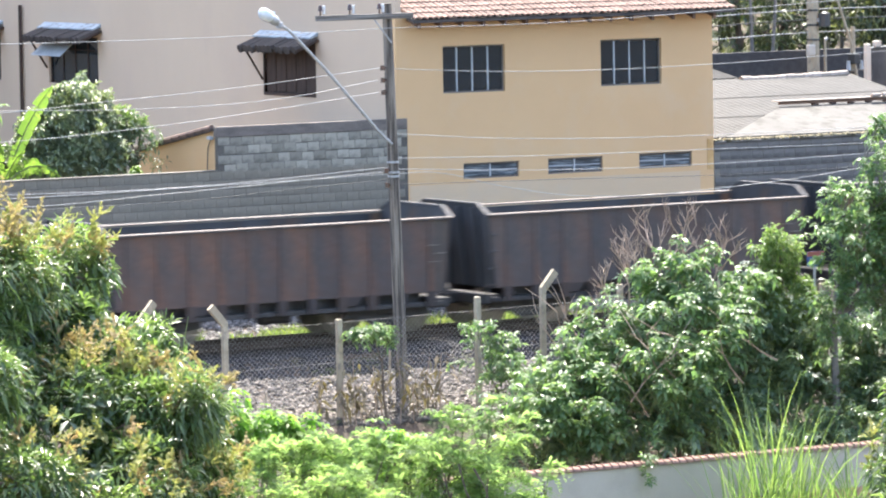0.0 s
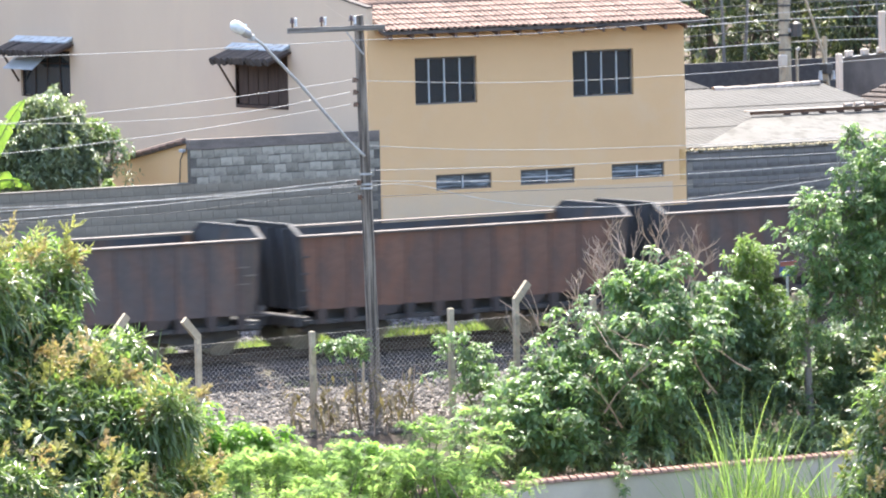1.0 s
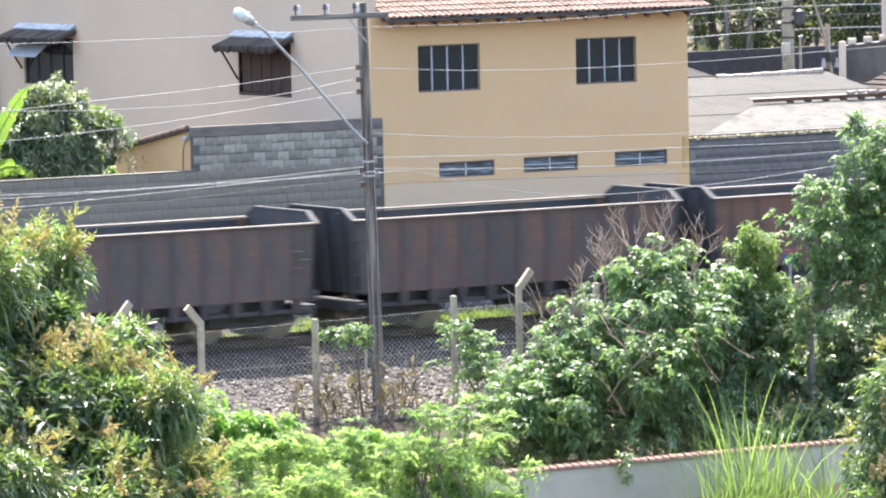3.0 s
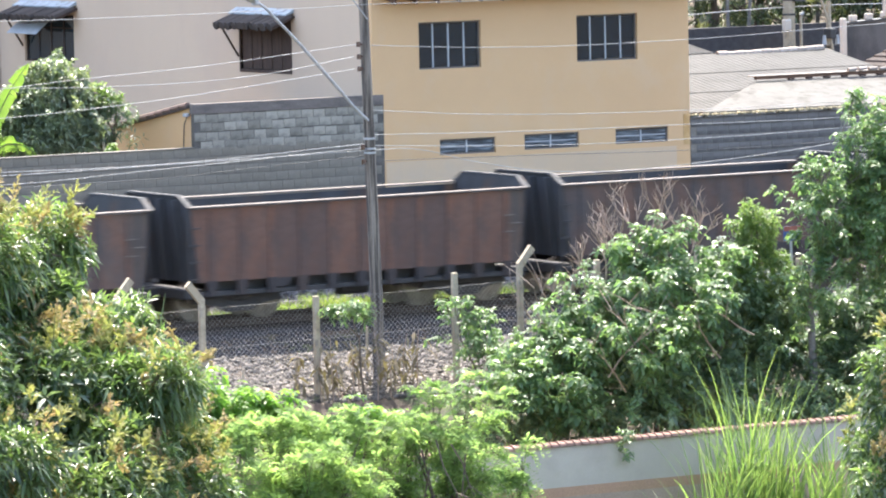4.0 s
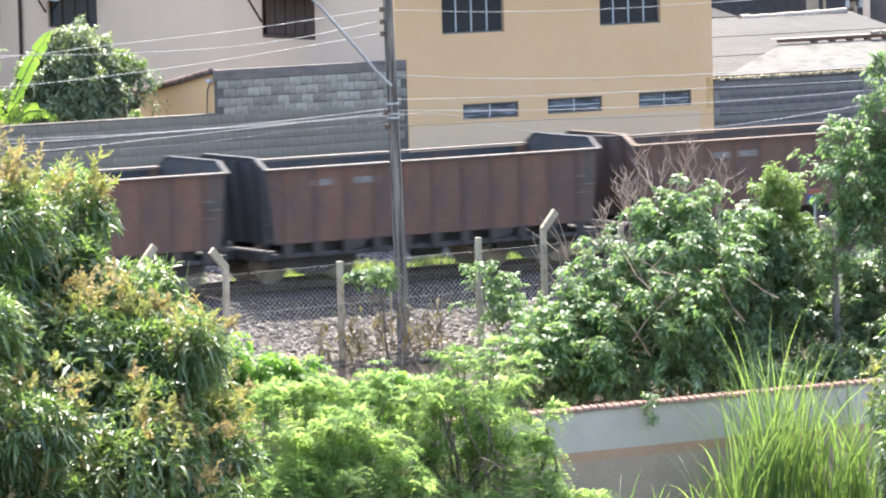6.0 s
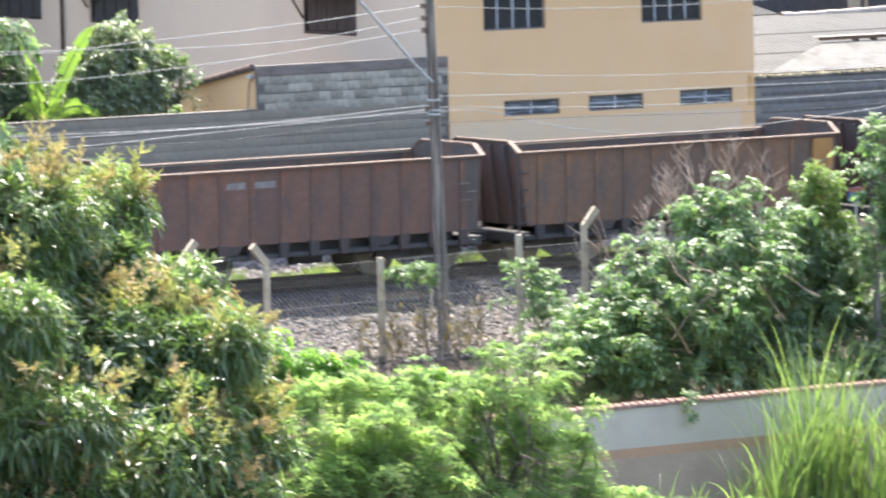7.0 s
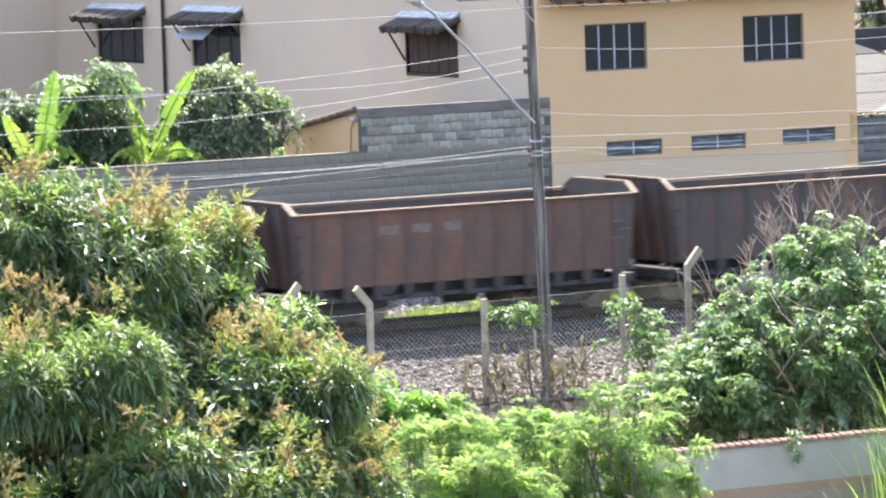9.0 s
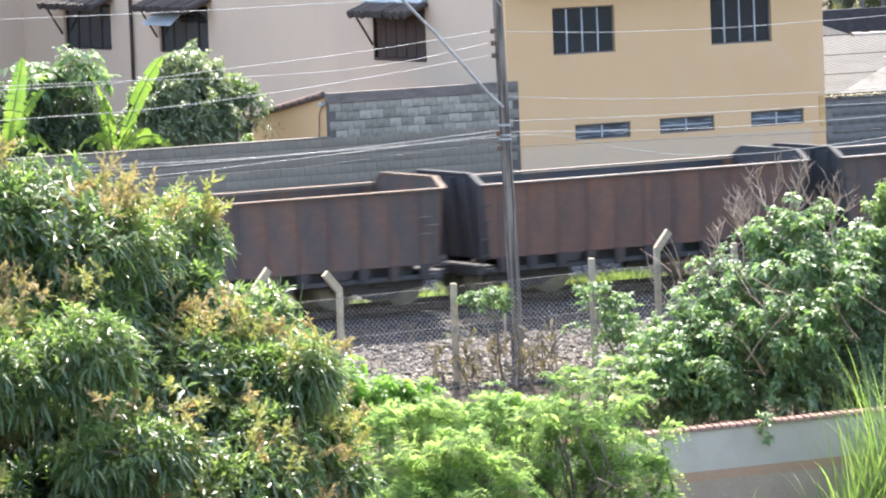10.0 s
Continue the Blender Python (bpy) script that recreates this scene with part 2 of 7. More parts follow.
def wagon_paint(name, a, b, rust, soot, scale3, lo3, hi3):
    """Flaking ore-stained paint: streaks down the sheet, rust in large patches along the side, soot patches, each sheet a little different."""
    m, nt, bsdf, nodes, links = nodes_of(name)
    streak = noise_node(nt, 1.1, 6.0, (3.0, 3.0, 0.22))
    c = mix_node(nt, "MIX", ramp_node(nt, streak.outputs[0], 0.36, 0.66), a, b)
    patch = noise_node(nt, scale3, 6.0, (1.0, 1.0, 0.5), 0.65)
    c = mix_node(nt, "MIX", ramp_node(nt, patch.outputs[0], lo3, hi3), c, rust)
    info = nodes.new("ShaderNodeObjectInfo")
    sheet_tone = mix_node(nt, "MIX", info.outputs["Random"], (0.76, 0.82, 0.89), (1.17, 1.06, 0.98))
    c = mix_node(nt, "MULTIPLY", 1.0, c, sheet_tone)
    dirt = noise_node(nt, 0.75, 7.0, (1.6, 1.6, 0.7), 0.7)
    c = mix_node(nt, "MIX", ramp_node(nt, dirt.outputs[0], 0.50, 0.66), c, soot)
    grain = noise_node(nt, 24, 6.0, (1, 1, 0.5), 0.7)
    c = mix_node(nt, "MULTIPLY", 1.0, c, mix_node(nt, "MIX", ramp_node(nt, grain.outputs[0], 0.25, 0.75), (0.75,) * 3, (1.15,) * 3))
    links.new(c, bsdf.inputs["Base Color"])
    bsdf.inputs["Roughness"].default_value, bsdf.inputs["Specular IOR Level"].default_value = 0.72, 0.3
    bump = nodes.new("ShaderNodeBump")
    bump.inputs["Strength"].default_value, bump.inputs["Distance"].default_value = 0.3, 0.01
    links.new(grain.outputs[0], bump.inputs["Height"])
    links.new(bump.outputs[0], bsdf.inputs["Normal"])
    return m


M_WAGON = [
    wagon_paint("wagon_rust_brown", (0.124, 0.093, 0.082), (0.092, 0.080, 0.077), (0.158, 0.086, 0.062), (0.074, 0.068, 0.068), 0.7, 0.52, 0.68),
    wagon_paint("wagon_grey_brown", (0.120, 0.094, 0.086), (0.092, 0.082, 0.082), (0.145, 0.085, 0.065), (0.072, 0.068, 0.070), 0.7, 0.54, 0.70),
    wagon_paint("wagon_red_rust", (0.142, 0.093, 0.076), (0.106, 0.080, 0.072), (0.168, 0.088, 0.062), (0.085, 0.064, 0.058), 0.8, 0.46, 0.66),
]
M_WAGON_ORANGE = wagon_paint("wagon_orange_rust", (0.150, 0.100, 0.072), (0.106, 0.081, 0.069), (0.180, 0.104, 0.065), (0.088, 0.074, 0.068), 0.8, 0.46, 0.64)
# darker brown than the side sheets, for the posts below them
M_LOWER = wagon_paint("wagon_lower_dark", (0.072, 0.056, 0.052), (0.055, 0.048, 0.048), (0.090, 0.056, 0.045), (0.048, 0.046, 0.048), 1.0, 0.56, 0.72)
# scoured steel whose bluish grey paints the skylight inside the wagons
M_LINER = surface("skylit_scoured_steel", (0.075, 0.076, 0.084), (0.052, 0.05, 0.053), rough=0.5, metal=0.35, scale=1.5, fine=25, bump=0.3, stretch=(1, 1, 0.5), col3=(0.11, 0.075, 0.06), scale3=1.8, lo3=0.55, hi3=0.7)
M_LINER_RUST = surface("rusty_scoured_steel", (0.105, 0.078, 0.066), (0.068, 0.056, 0.052), rough=0.6, metal=0.2, scale=1.5, fine=25, bump=0.3, stretch=(1, 1, 0.5), col3=(0.14, 0.08, 0.055), scale3=1.8, lo3=0.5, hi3=0.7)
M_RIM_RUST = surface("rusty_rim_steel", (0.180, 0.118, 0.085), (0.115, 0.082, 0.066), rough=0.6, metal=0.2, scale=3, fine=30, bump=0.3, stretch=(1, 4, 4))
M_RIM = surface("worn_rim_steel", (0.215, 0.185, 0.165), (0.14, 0.115, 0.10), rough=0.5, metal=0.3, scale=3, fine=30, bump=0.3, stretch=(1, 4, 4))
M_WAGON_YELLOW = surface("worn_yellow_paint", (0.36, 0.19, 0.060), (0.26, 0.125, 0.05), rough=0.6, scale=2, fine=30, bump=0.2, stretch=(2, 2, 0.5), col3=(0.20, 0.10, 0.06), scale3=3, lo3=0.58, hi3=0.75)
M_MARK_FAINT = surface("worn_pale_marking", (0.24, 0.18, 0.155), (0.17, 0.12, 0.10), scale=6, fine=40, bump=0)
M_MARK = surface("faded_white_marking", (0.27, 0.25, 0.24), (0.17, 0.145, 0.135), scale=6, fine=40, bump=0)
# greasy steel, its tone lifted to paint haze over the dark underframe
M_GREASE = surface("hazed_greasy_steel", (0.080, 0.075, 0.075), (0.055, 0.052, 0.053), rough=0.6, metal=0.2, scale=4, fine=30, bump=0.3)
M_TREAD = surface("polished_tread", (0.30, 0.28, 0.27), (0.22, 0.20, 0.19), rough=0.3, metal=0.9, scale=4, fine=30, bump=0)
M_MANGO = leaf_material("mango_leaf", (0.074, 0.122, 0.061), (0.114, 0.170, 0.079), (0.159, 0.214, 0.102), rough=0.24, through_light=0.40, spec=0.5)
M_MANGO_DULL = leaf_material("dull_mango_leaf", (0.083, 0.124, 0.087), (0.110, 0.155, 0.102), (0.142, 0.185, 0.118), rough=0.30, through_light=0.34, spec=0.55)
# lighter copy of the mango leaf, backlight on the crests in its colour
M_MANGO_CREST = leaf_material("backlit_crest_leaf", (0.118, 0.184, 0.068), (0.152, 0.218, 0.084), (0.192, 0.250, 0.112), rough=0.28, through_light=0.5, spec=0.45)
M_PANICLE_PALE = leaf_material("young_blossom", (0.30, 0.30, 0.14), (0.35, 0.335, 0.165), (0.27, 0.28, 0.12), rough=0.8, through_light=0.25, spec=0.15)
M_PANICLE = leaf_material("mango_blossom", (0.37, 0.268, 0.160), (0.40, 0.322, 0.195), (0.33, 0.245, 0.150), rough=0.8, through_light=0.22, spec=0.15)
M_FEATHER = leaf_material("feathery_leaf", (0.168, 0.245, 0.140), (0.220, 0.298, 0.164), (0.282, 0.345, 0.186), rough=0.45, through_light=0.68, spec=0.12)
M_BROAD = leaf_material("broad_leaf", (0.095, 0.163, 0.092), (0.138, 0.214, 0.113), (0.207, 0.281, 0.141), rough=0.34, through_light=0.48, spec=0.4)
# bluer copy of the broad leaf, haze over shaded bushes in its colour
M_DEEP = leaf_material("hazy_shade_leaf", (0.100, 0.155, 0.120), (0.142, 0.205, 0.142), (0.198, 0.260, 0.162), rough=0.28, through_light=0.48, spec=0.5)
M_CITRUS = leaf_material("dense_bush_leaf", (0.135, 0.170, 0.125), (0.185, 0.222, 0.155), (0.255, 0.290, 0.190), rough=0.30, through_light=0.34, spec=0.6)
M_BRIGHT = leaf_material("bright_leaf", (0.110, 0.215, 0.050), (0.150, 0.265, 0.062), (0.205, 0.305, 0.085), rough=0.4, through_light=0.55, spec=0.3)
M_BANANA = leaf_material("banana_leaf", (0.130, 0.215, 0.052), (0.160, 0.250, 0.060), (0.200, 0.280, 0.075), rough=0.40, through_light=0.45, spec=0.4)
M_GRASS = leaf_material("grass_blade", (0.105, 0.165, 0.070), (0.145, 0.210, 0.085), (0.200, 0.255, 0.110), rough=0.42, through_light=0.48, spec=0.4)
M_VERGE = leaf_material("verge_grass", (0.125, 0.180, 0.070), (0.170, 0.225, 0.090), (0.230, 0.250, 0.120), rough=0.5, through_light=0.45, spec=0.3)
M_OCHRE = surface("ochre_stain", (0.66, 0.43, 0.20), (0.50, 0.29, 0.11), rough=0.75, scale=5, fine=45, bump=0.1, depth=0.004, stretch=(1, 1, 0.4))
M_MOSS = surface("dry_moss", (0.26, 0.225, 0.14), (0.16, 0.14, 0.09), scale=6, fine=40, bump=0.6, depth=0.01, island=0.5)
M_STREET = surface("blackened_render", (0.115, 0.108, 0.105), (0.052, 0.050, 0.051), scale=1.2, fine=30, bump=0.4, col3=(0.16, 0.15, 0.14), scale3=2.2, lo3=0.58, hi3=0.72, stretch=(1, 1, 0.6))
M_RIDGE = surface("pale_ridge_tile", (0.46, 0.40, 0.345), (0.28, 0.235, 0.20), scale=5.0, fine=40, bump=0.3, piece=0.25)
M_FAR_LEAF = leaf_material("distant_leaf", (0.052, 0.072, 0.052), (0.088, 0.112, 0.064), (0.215, 0.225, 0.120), rough=0.38, through_light=0.30, spec=0.45)
# dark stone tone that carries cast shade in its colour
M_DARK_STONE = surface("shade_toned_stone", (0.054, 0.052, 0.055), (0.036, 0.035, 0.038), scale=5, fine=40, bump=0.4, depth=0.01, island=0.3)
# bluish near-black with rust stains, painting shade and haze on wagon ends
M_END_SHADE = surface("shade_dark_steel", (0.072, 0.072, 0.078), (0.050, 0.050, 0.054), rough=0.7, scale=2, fine=30, bump=0.3, stretch=(2, 2, 0.4), col3=(0.09, 0.055, 0.045), scale3=2.5, lo3=0.58, hi3=0.72)
M_PALE_BARK = surface("pale_bark", (0.24, 0.22, 0.20), (0.15, 0.14, 0.13), scale=3, fine=25, bump=0.7, depth=0.02, stretch=(3, 3, 0.7))
M_TILE_DARK = surface("dark_brown_tile", (0.055, 0.037, 0.031), (0.032, 0.024, 0.022), scale=2.0, fine=40, bump=0.4, piece=0.25)
M_RUBBLE = surface("rubble", (0.20, 0.19, 0.18), (0.11, 0.10, 0.095), scale=5, fine=40, bump=0.4, depth=0.01, island=0.5)
M_STEM = surface("green_stem", (0.20, 0.24, 0.10), (0.14, 0.17, 0.07), scale=4, fine=30, bump=0.3)


# ---- building blocks ----
def base_of(ob):
    p = Vector()
    while ob:
        p += ob.location
        ob = ob.parent
    return p


def thing(name, at, label, category, group="", kind=""):
    ob = new(name)
    ob.empty_display_size = 0.2
    ob.location = at
    return tagged(ob, label, category, group, kind)


def attach(name, mesh, parent, label="", at=None):
    ob = new(name, mesh)
    if parent:
        ob.parent = parent
    if at is not None:
        ob.location = at
    if label:
        ob["label"] = label
    return ob


def part(name, bm, material, parent=None, label="", smooth=False):
    """Links a bmesh, built in world metres, as one mesh under its parent."""
    if parent:
        bm.transform(Matrix.Translation(-base_of(parent)))
    me = bpy.data.meshes.new(name)
    bm.normal_update()
    bm.to_mesh(me)
    bm.free()
    me.materials.append(material)
    if smooth:
        me.polygons.foreach_set("use_smooth", [True] * len(me.polygons))
    return attach(name, me, parent, label)


def sheet(name, verts, faces, material, parent=None, label="", smooth=False, at=None):
    """A mesh from arrays; faces all have the same number of corners."""
    verts = np.asarray(verts, dtype=np.float32).reshape(-1, 3)
    if parent is not None and at is None:
        verts = verts - np.array(base_of(parent), dtype=np.float32)
    faces = np.asarray(faces, dtype=np.int32)
    k = faces.shape[1]
    me = bpy.data.meshes.new(name)
    me.vertices.add(len(verts))
    me.vertices.foreach_set("co", verts.ravel())
    me.loops.add(faces.size)
    me.loops.foreach_set("vertex_index", faces.ravel())
    me.polygons.add(len(faces))
    me.polygons.foreach_set("loop_start", np.arange(0, faces.size, k, dtype=np.int32))
    me.polygons.foreach_set("loop_total", np.full(len(faces), k, dtype=np.int32))
    me.update(calc_edges=True)
    me.validate()
    me.materials.append(material)
    if smooth:
        me.polygons.foreach_set("use_smooth", [True] * len(me.polygons))
    return attach(name, me, parent, label, at)


def box(bm, x0, y0, z0, x1, y1, z1, bevel=0.0):
    r = bmesh.ops.create_cube(bm, size=1.0, matrix=Matrix.Translation(((x0 + x1) / 2, (y0 + y1) / 2, (z0 + z1) / 2)) @ Matrix.Diagonal((abs(x1 - x0), abs(y1 - y0), abs(z1 - z0), 1)))
    if bevel:
        edges = list({e for v in r["verts"] for e in v.link_edges})
        bmesh.ops.bevel(bm, geom=edges, offset=bevel, segments=1, affect="EDGES")
    return bm


def boxes(*specs, bevel=0.0):
    bm = bmesh.new()
    for s in specs:
        box(bm, *s, bevel=bevel)
    return bm


def tube(bm, p0, p1, r0, r1=None, seg=8, caps=True):
    p0, p1 = Vector(p0), Vector(p1)
    r1 = r0 if r1 is None else r1
    d = p1 - p0
    m = Matrix.Translation((p0 + p1) / 2) @ d.to_track_quat("Z", "Y").to_matrix().to_4x4()
    bmesh.ops.create_cone(bm, cap_ends=caps, segments=seg, radius1=r0, radius2=r1, depth=d.length, matrix=m)
    return bm


def poly_tube(bm, pts, radii, seg=7):
    for a, b, ra, rb in zip(pts, pts[1:], radii, radii[1:]):
        tube(bm, a, b, ra, rb, seg)
    return bm


def prism(bm, outline, axis, a, b):
    """An outline of (u, z) pushed along x or y from a to b."""
    def at(u, z, w):
        return (w, u, z) if axis == "x" else (u, w, z)
    lo = [bm.verts.new(at(u, z, a)) for u, z in outline]
    hi = [bm.verts.new(at(u, z, b)) for u, z in outline]
    n = len(outline)
    for i in range(n):
        bm.faces.new((lo[i], lo[(i + 1) % n], hi[(i + 1) % n], hi[i]))
    bm.faces.new(lo)
    bm.faces.new(hi)
    bmesh.ops.recalc_face_normals(bm, faces=bm.faces)
    return bm


def wall_cells(bm, axis, u0, u1, z0, z1, w0, w1, holes):
    """A wall with openings that go through it. axis 'x': it lies across x (u runs along y)."""
    us = sorted({u0, u1, *[h[0] for h in holes], *[h[1] for h in holes]})
    zs = sorted({z0, z1, *[h[2] for h in holes], *[h[3] for h in holes]})
    for ua, ub in zip(us, us[1:]):
        for za, zb in zip(zs, zs[1:]):
            cu, cz = (ua + ub) / 2, (za + zb) / 2
            if any(h[0] < cu < h[1] and h[2] < cz < h[3] for h in holes):
                continue
            if axis == "x":
                box(bm, w0, ua, za, w1, ub, zb)
            else:
                box(bm, ua, w0, za, ub, w1, zb)
    bmesh.ops.remove_doubles(bm, verts=bm.verts, dist=1e-4)
    return bm


def wire(name, pts, radius, material, label, category="cable", group="overhead wires"):
    cu = bpy.data.curves.new(name, "CURVE")
    cu.dimensions, cu.bevel_depth, cu.bevel_resolution = "3D", radius, 1
    sp = cu.splines.new("BEZIER")
    sp.bezier_points.add(len(pts) - 1)
    for bp, p in zip(sp.bezier_points, pts):
        bp.co, bp.handle_left_type, bp.handle_right_type = p, "AUTO", "AUTO"
    cu.resolution_u = 8
    cu.materials.append(material)
    ob = new(name, cu)
    return tagged(ob, label, category, group)


# ---- ground: one sheet from the hill behind the camera over the valley and the line to the far hills ----
PROFILE = [(-2000, 60), (-400, 30), (-150, 10), (-100, 7.4), (-90, 6.2), (-75, 1.5), (-60, -2.6), (-40, -4.0), (-24, -4.1), (-15, -3.6), (-12.5, -3.2),
           (-9, -2.2), (-6.5, -1.15), (-5.4, -0.86), (-3.2, -0.36), (-1.95, -0.02), (2.2, -0.02), (3.4, -0.02), (6.3, 0.05), (8, 0.5), (32, 0.8), (45, 2.4), (80, 8), (150, 22), (400, 70), (2000, 200)]


def ground_z(y):
    return float(np.interp(y, [p[0] for p in PROFILE], [p[1] for p in PROFILE]))


def rough_z(x, y):
    near = 0.10 if (-14 < y < -2.0) else (0.05 if -2.0 <= y < 6.2 else 0.25)
    return ground_z(y) + near * (noise.noise(Vector((x * 0.7, y * 0.7, 0))) + 0.4 * noise.noise(Vector((x * 2.1, y * 2.1, 5)))) * (0.3 if -2.0 <= y <= 2.3 else 1)


def build_ground():
    xs = sorted({*np.linspace(-2000, -200, 10), *np.linspace(-200, -30, 18), *np.linspace(-30, 30, 121), *np.linspace(30, 200, 18), *np.linspace(200, 2000, 10)})
    ys = sorted({*np.linspace(-2000, -150, 10), *np.linspace(-150, -20, 30), *np.linspace(-20, 10, 91), *np.linspace(10, 80, 30), *np.linspace(80, 400, 14), *np.linspace(400, 2000, 8)})
    verts = [(x, y, rough_z(x, y)) for y in ys for x in xs]
    n = len(xs)
    faces = [(j * n + i, j * n + i + 1, (j + 1) * n + i + 1, (j + 1) * n + i) for j in range(len(ys) - 1) for i in range(n - 1)]
    ob = sheet("ground", verts, faces, M_EARTH, smooth=True)
    tagged(ob, "reddish earth ground with patches of low weeds", "ground", kind="structure")


build_ground()
RAIL_TOP = 0.20


def build_track():
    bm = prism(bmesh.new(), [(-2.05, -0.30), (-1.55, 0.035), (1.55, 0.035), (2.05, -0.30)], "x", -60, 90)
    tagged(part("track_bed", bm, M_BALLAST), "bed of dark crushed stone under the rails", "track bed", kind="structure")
    for y in (-0.535, 0.535):
        bm = prism(bmesh.new(), [(y - 0.065, 0.055), (y + 0.065, 0.055), (y + 0.065, 0.068), (y + 0.01, 0.085), (y + 0.01, 0.16), (y + 0.034, 0.17), (y + 0.034, RAIL_TOP), (y - 0.034, RAIL_TOP), (y - 0.034, 0.17), (y - 0.01, 0.16), (y - 0.01, 0.085), (y - 0.065, 0.068)], "x", -60, 90)
        tagged(part("rail", bm, M_RAIL), "rusty steel running rail with a worn top", "rail", "rails", "structure")
    me = None
    for i in range(70):
        x = -20 + i * 0.6
        if me is None:
            ob = part("sleeper", boxes((-0.11, -1.0, -0.09, 0.11, 1.0, 0.055), bevel=0.012), M_SLEEPER)
            me = ob.data
            ob.location.x = x
        else:
            ob = attach("sleeper", me, None, at=(x, 0, 0))
        tagged(ob, "dark weathered timber railway sleeper in the stones", "sleeper", "sleepers", "structure")


build_track()


def pebble_sheet(name, n, x0, x1, y0, y1, r0, r1, material, seed, lift=0.0, flat_z=None):
    """Loose angular stones as one heap."""
    rng = np.random.default_rng(seed)
    octa = np.array([(1, 0, 0), (-1, 0, 0), (0, 1, 0), (0, -1, 0), (0, 0, 1), (0, 0, -1)], float)
    tri = np.array([(0, 2, 4), (2, 1, 4), (1, 3, 4), (3, 0, 4), (2, 0, 5), (1, 2, 5), (3, 1, 5), (0, 3, 5)])
    xs, ys = rng.uniform(x0, x1, n), rng.uniform(y0, y1, n)
    zs = np.array([rough_z(x, y) for x, y in zip(xs, ys)]) + lift if flat_z is None else np.full(n, flat_z)
    rad = rng.uniform(r0, r1, n)
    jit = rng.uniform(0.7, 1.5, (n, 6, 1))
    q = rng.normal(size=(n, 3, 3))
    qs, _ = np.linalg.qr(q)
    v = np.einsum("nij,nkj->nki", qs, octa[None] * jit) * rad[:, None, None] * np.array([1, 1, 0.75]) + np.stack([xs, ys, zs], 1)[:, None]
    faces = (tri[None] + (np.arange(n) * 6)[:, None, None]).reshape(-1, 3)
    return sheet(name, v.reshape(-1, 3), faces, material)


# darker gravel where the train's shadow falls, shadow put into the colour
tagged(pebble_sheet("ballast_stones", 9000, -14, 9, -3.35, -1.6, 0.03, 0.07, M_DARK_STONE, 5), "dark crushed stones close to the rails, train shadow in their colour", "gravel", kind="stuff")
tagged(pebble_sheet("ballast_stones", 2600, -14, 12, 1.45, 2.35, 0.04, 0.09, M_DARK_STONE, 6), "dark crushed stones on the far side of the rails", "gravel", kind="stuff")
tagged(pebble_sheet("ballast_stones", 15000, -12, 7, -6.0, -3.15, 0.028, 0.078, M_STONE, 3), "loose grey crushed stones on the bank beside the track", "gravel", kind="stuff")
tagged(pebble_sheet("ballast_stones", 6000, -10, 12, 2.6, 6.2, 0.035, 0.10, M_RUBBLE, 4), "loose grey crushed stones along the foot of the wall", "gravel", kind="stuff")


# ---- the ore train ----
PITCH, SPEED, START = 8.86, 12.69, -0.06   # wagon spacing in m, speed in m/s, first near corner at 0 s
LENGTH, HALF, BOTTOM, TOP = 8.24, 1.475, 0.62, 2.40   # above the rail head
WHEEL_R = 0.42


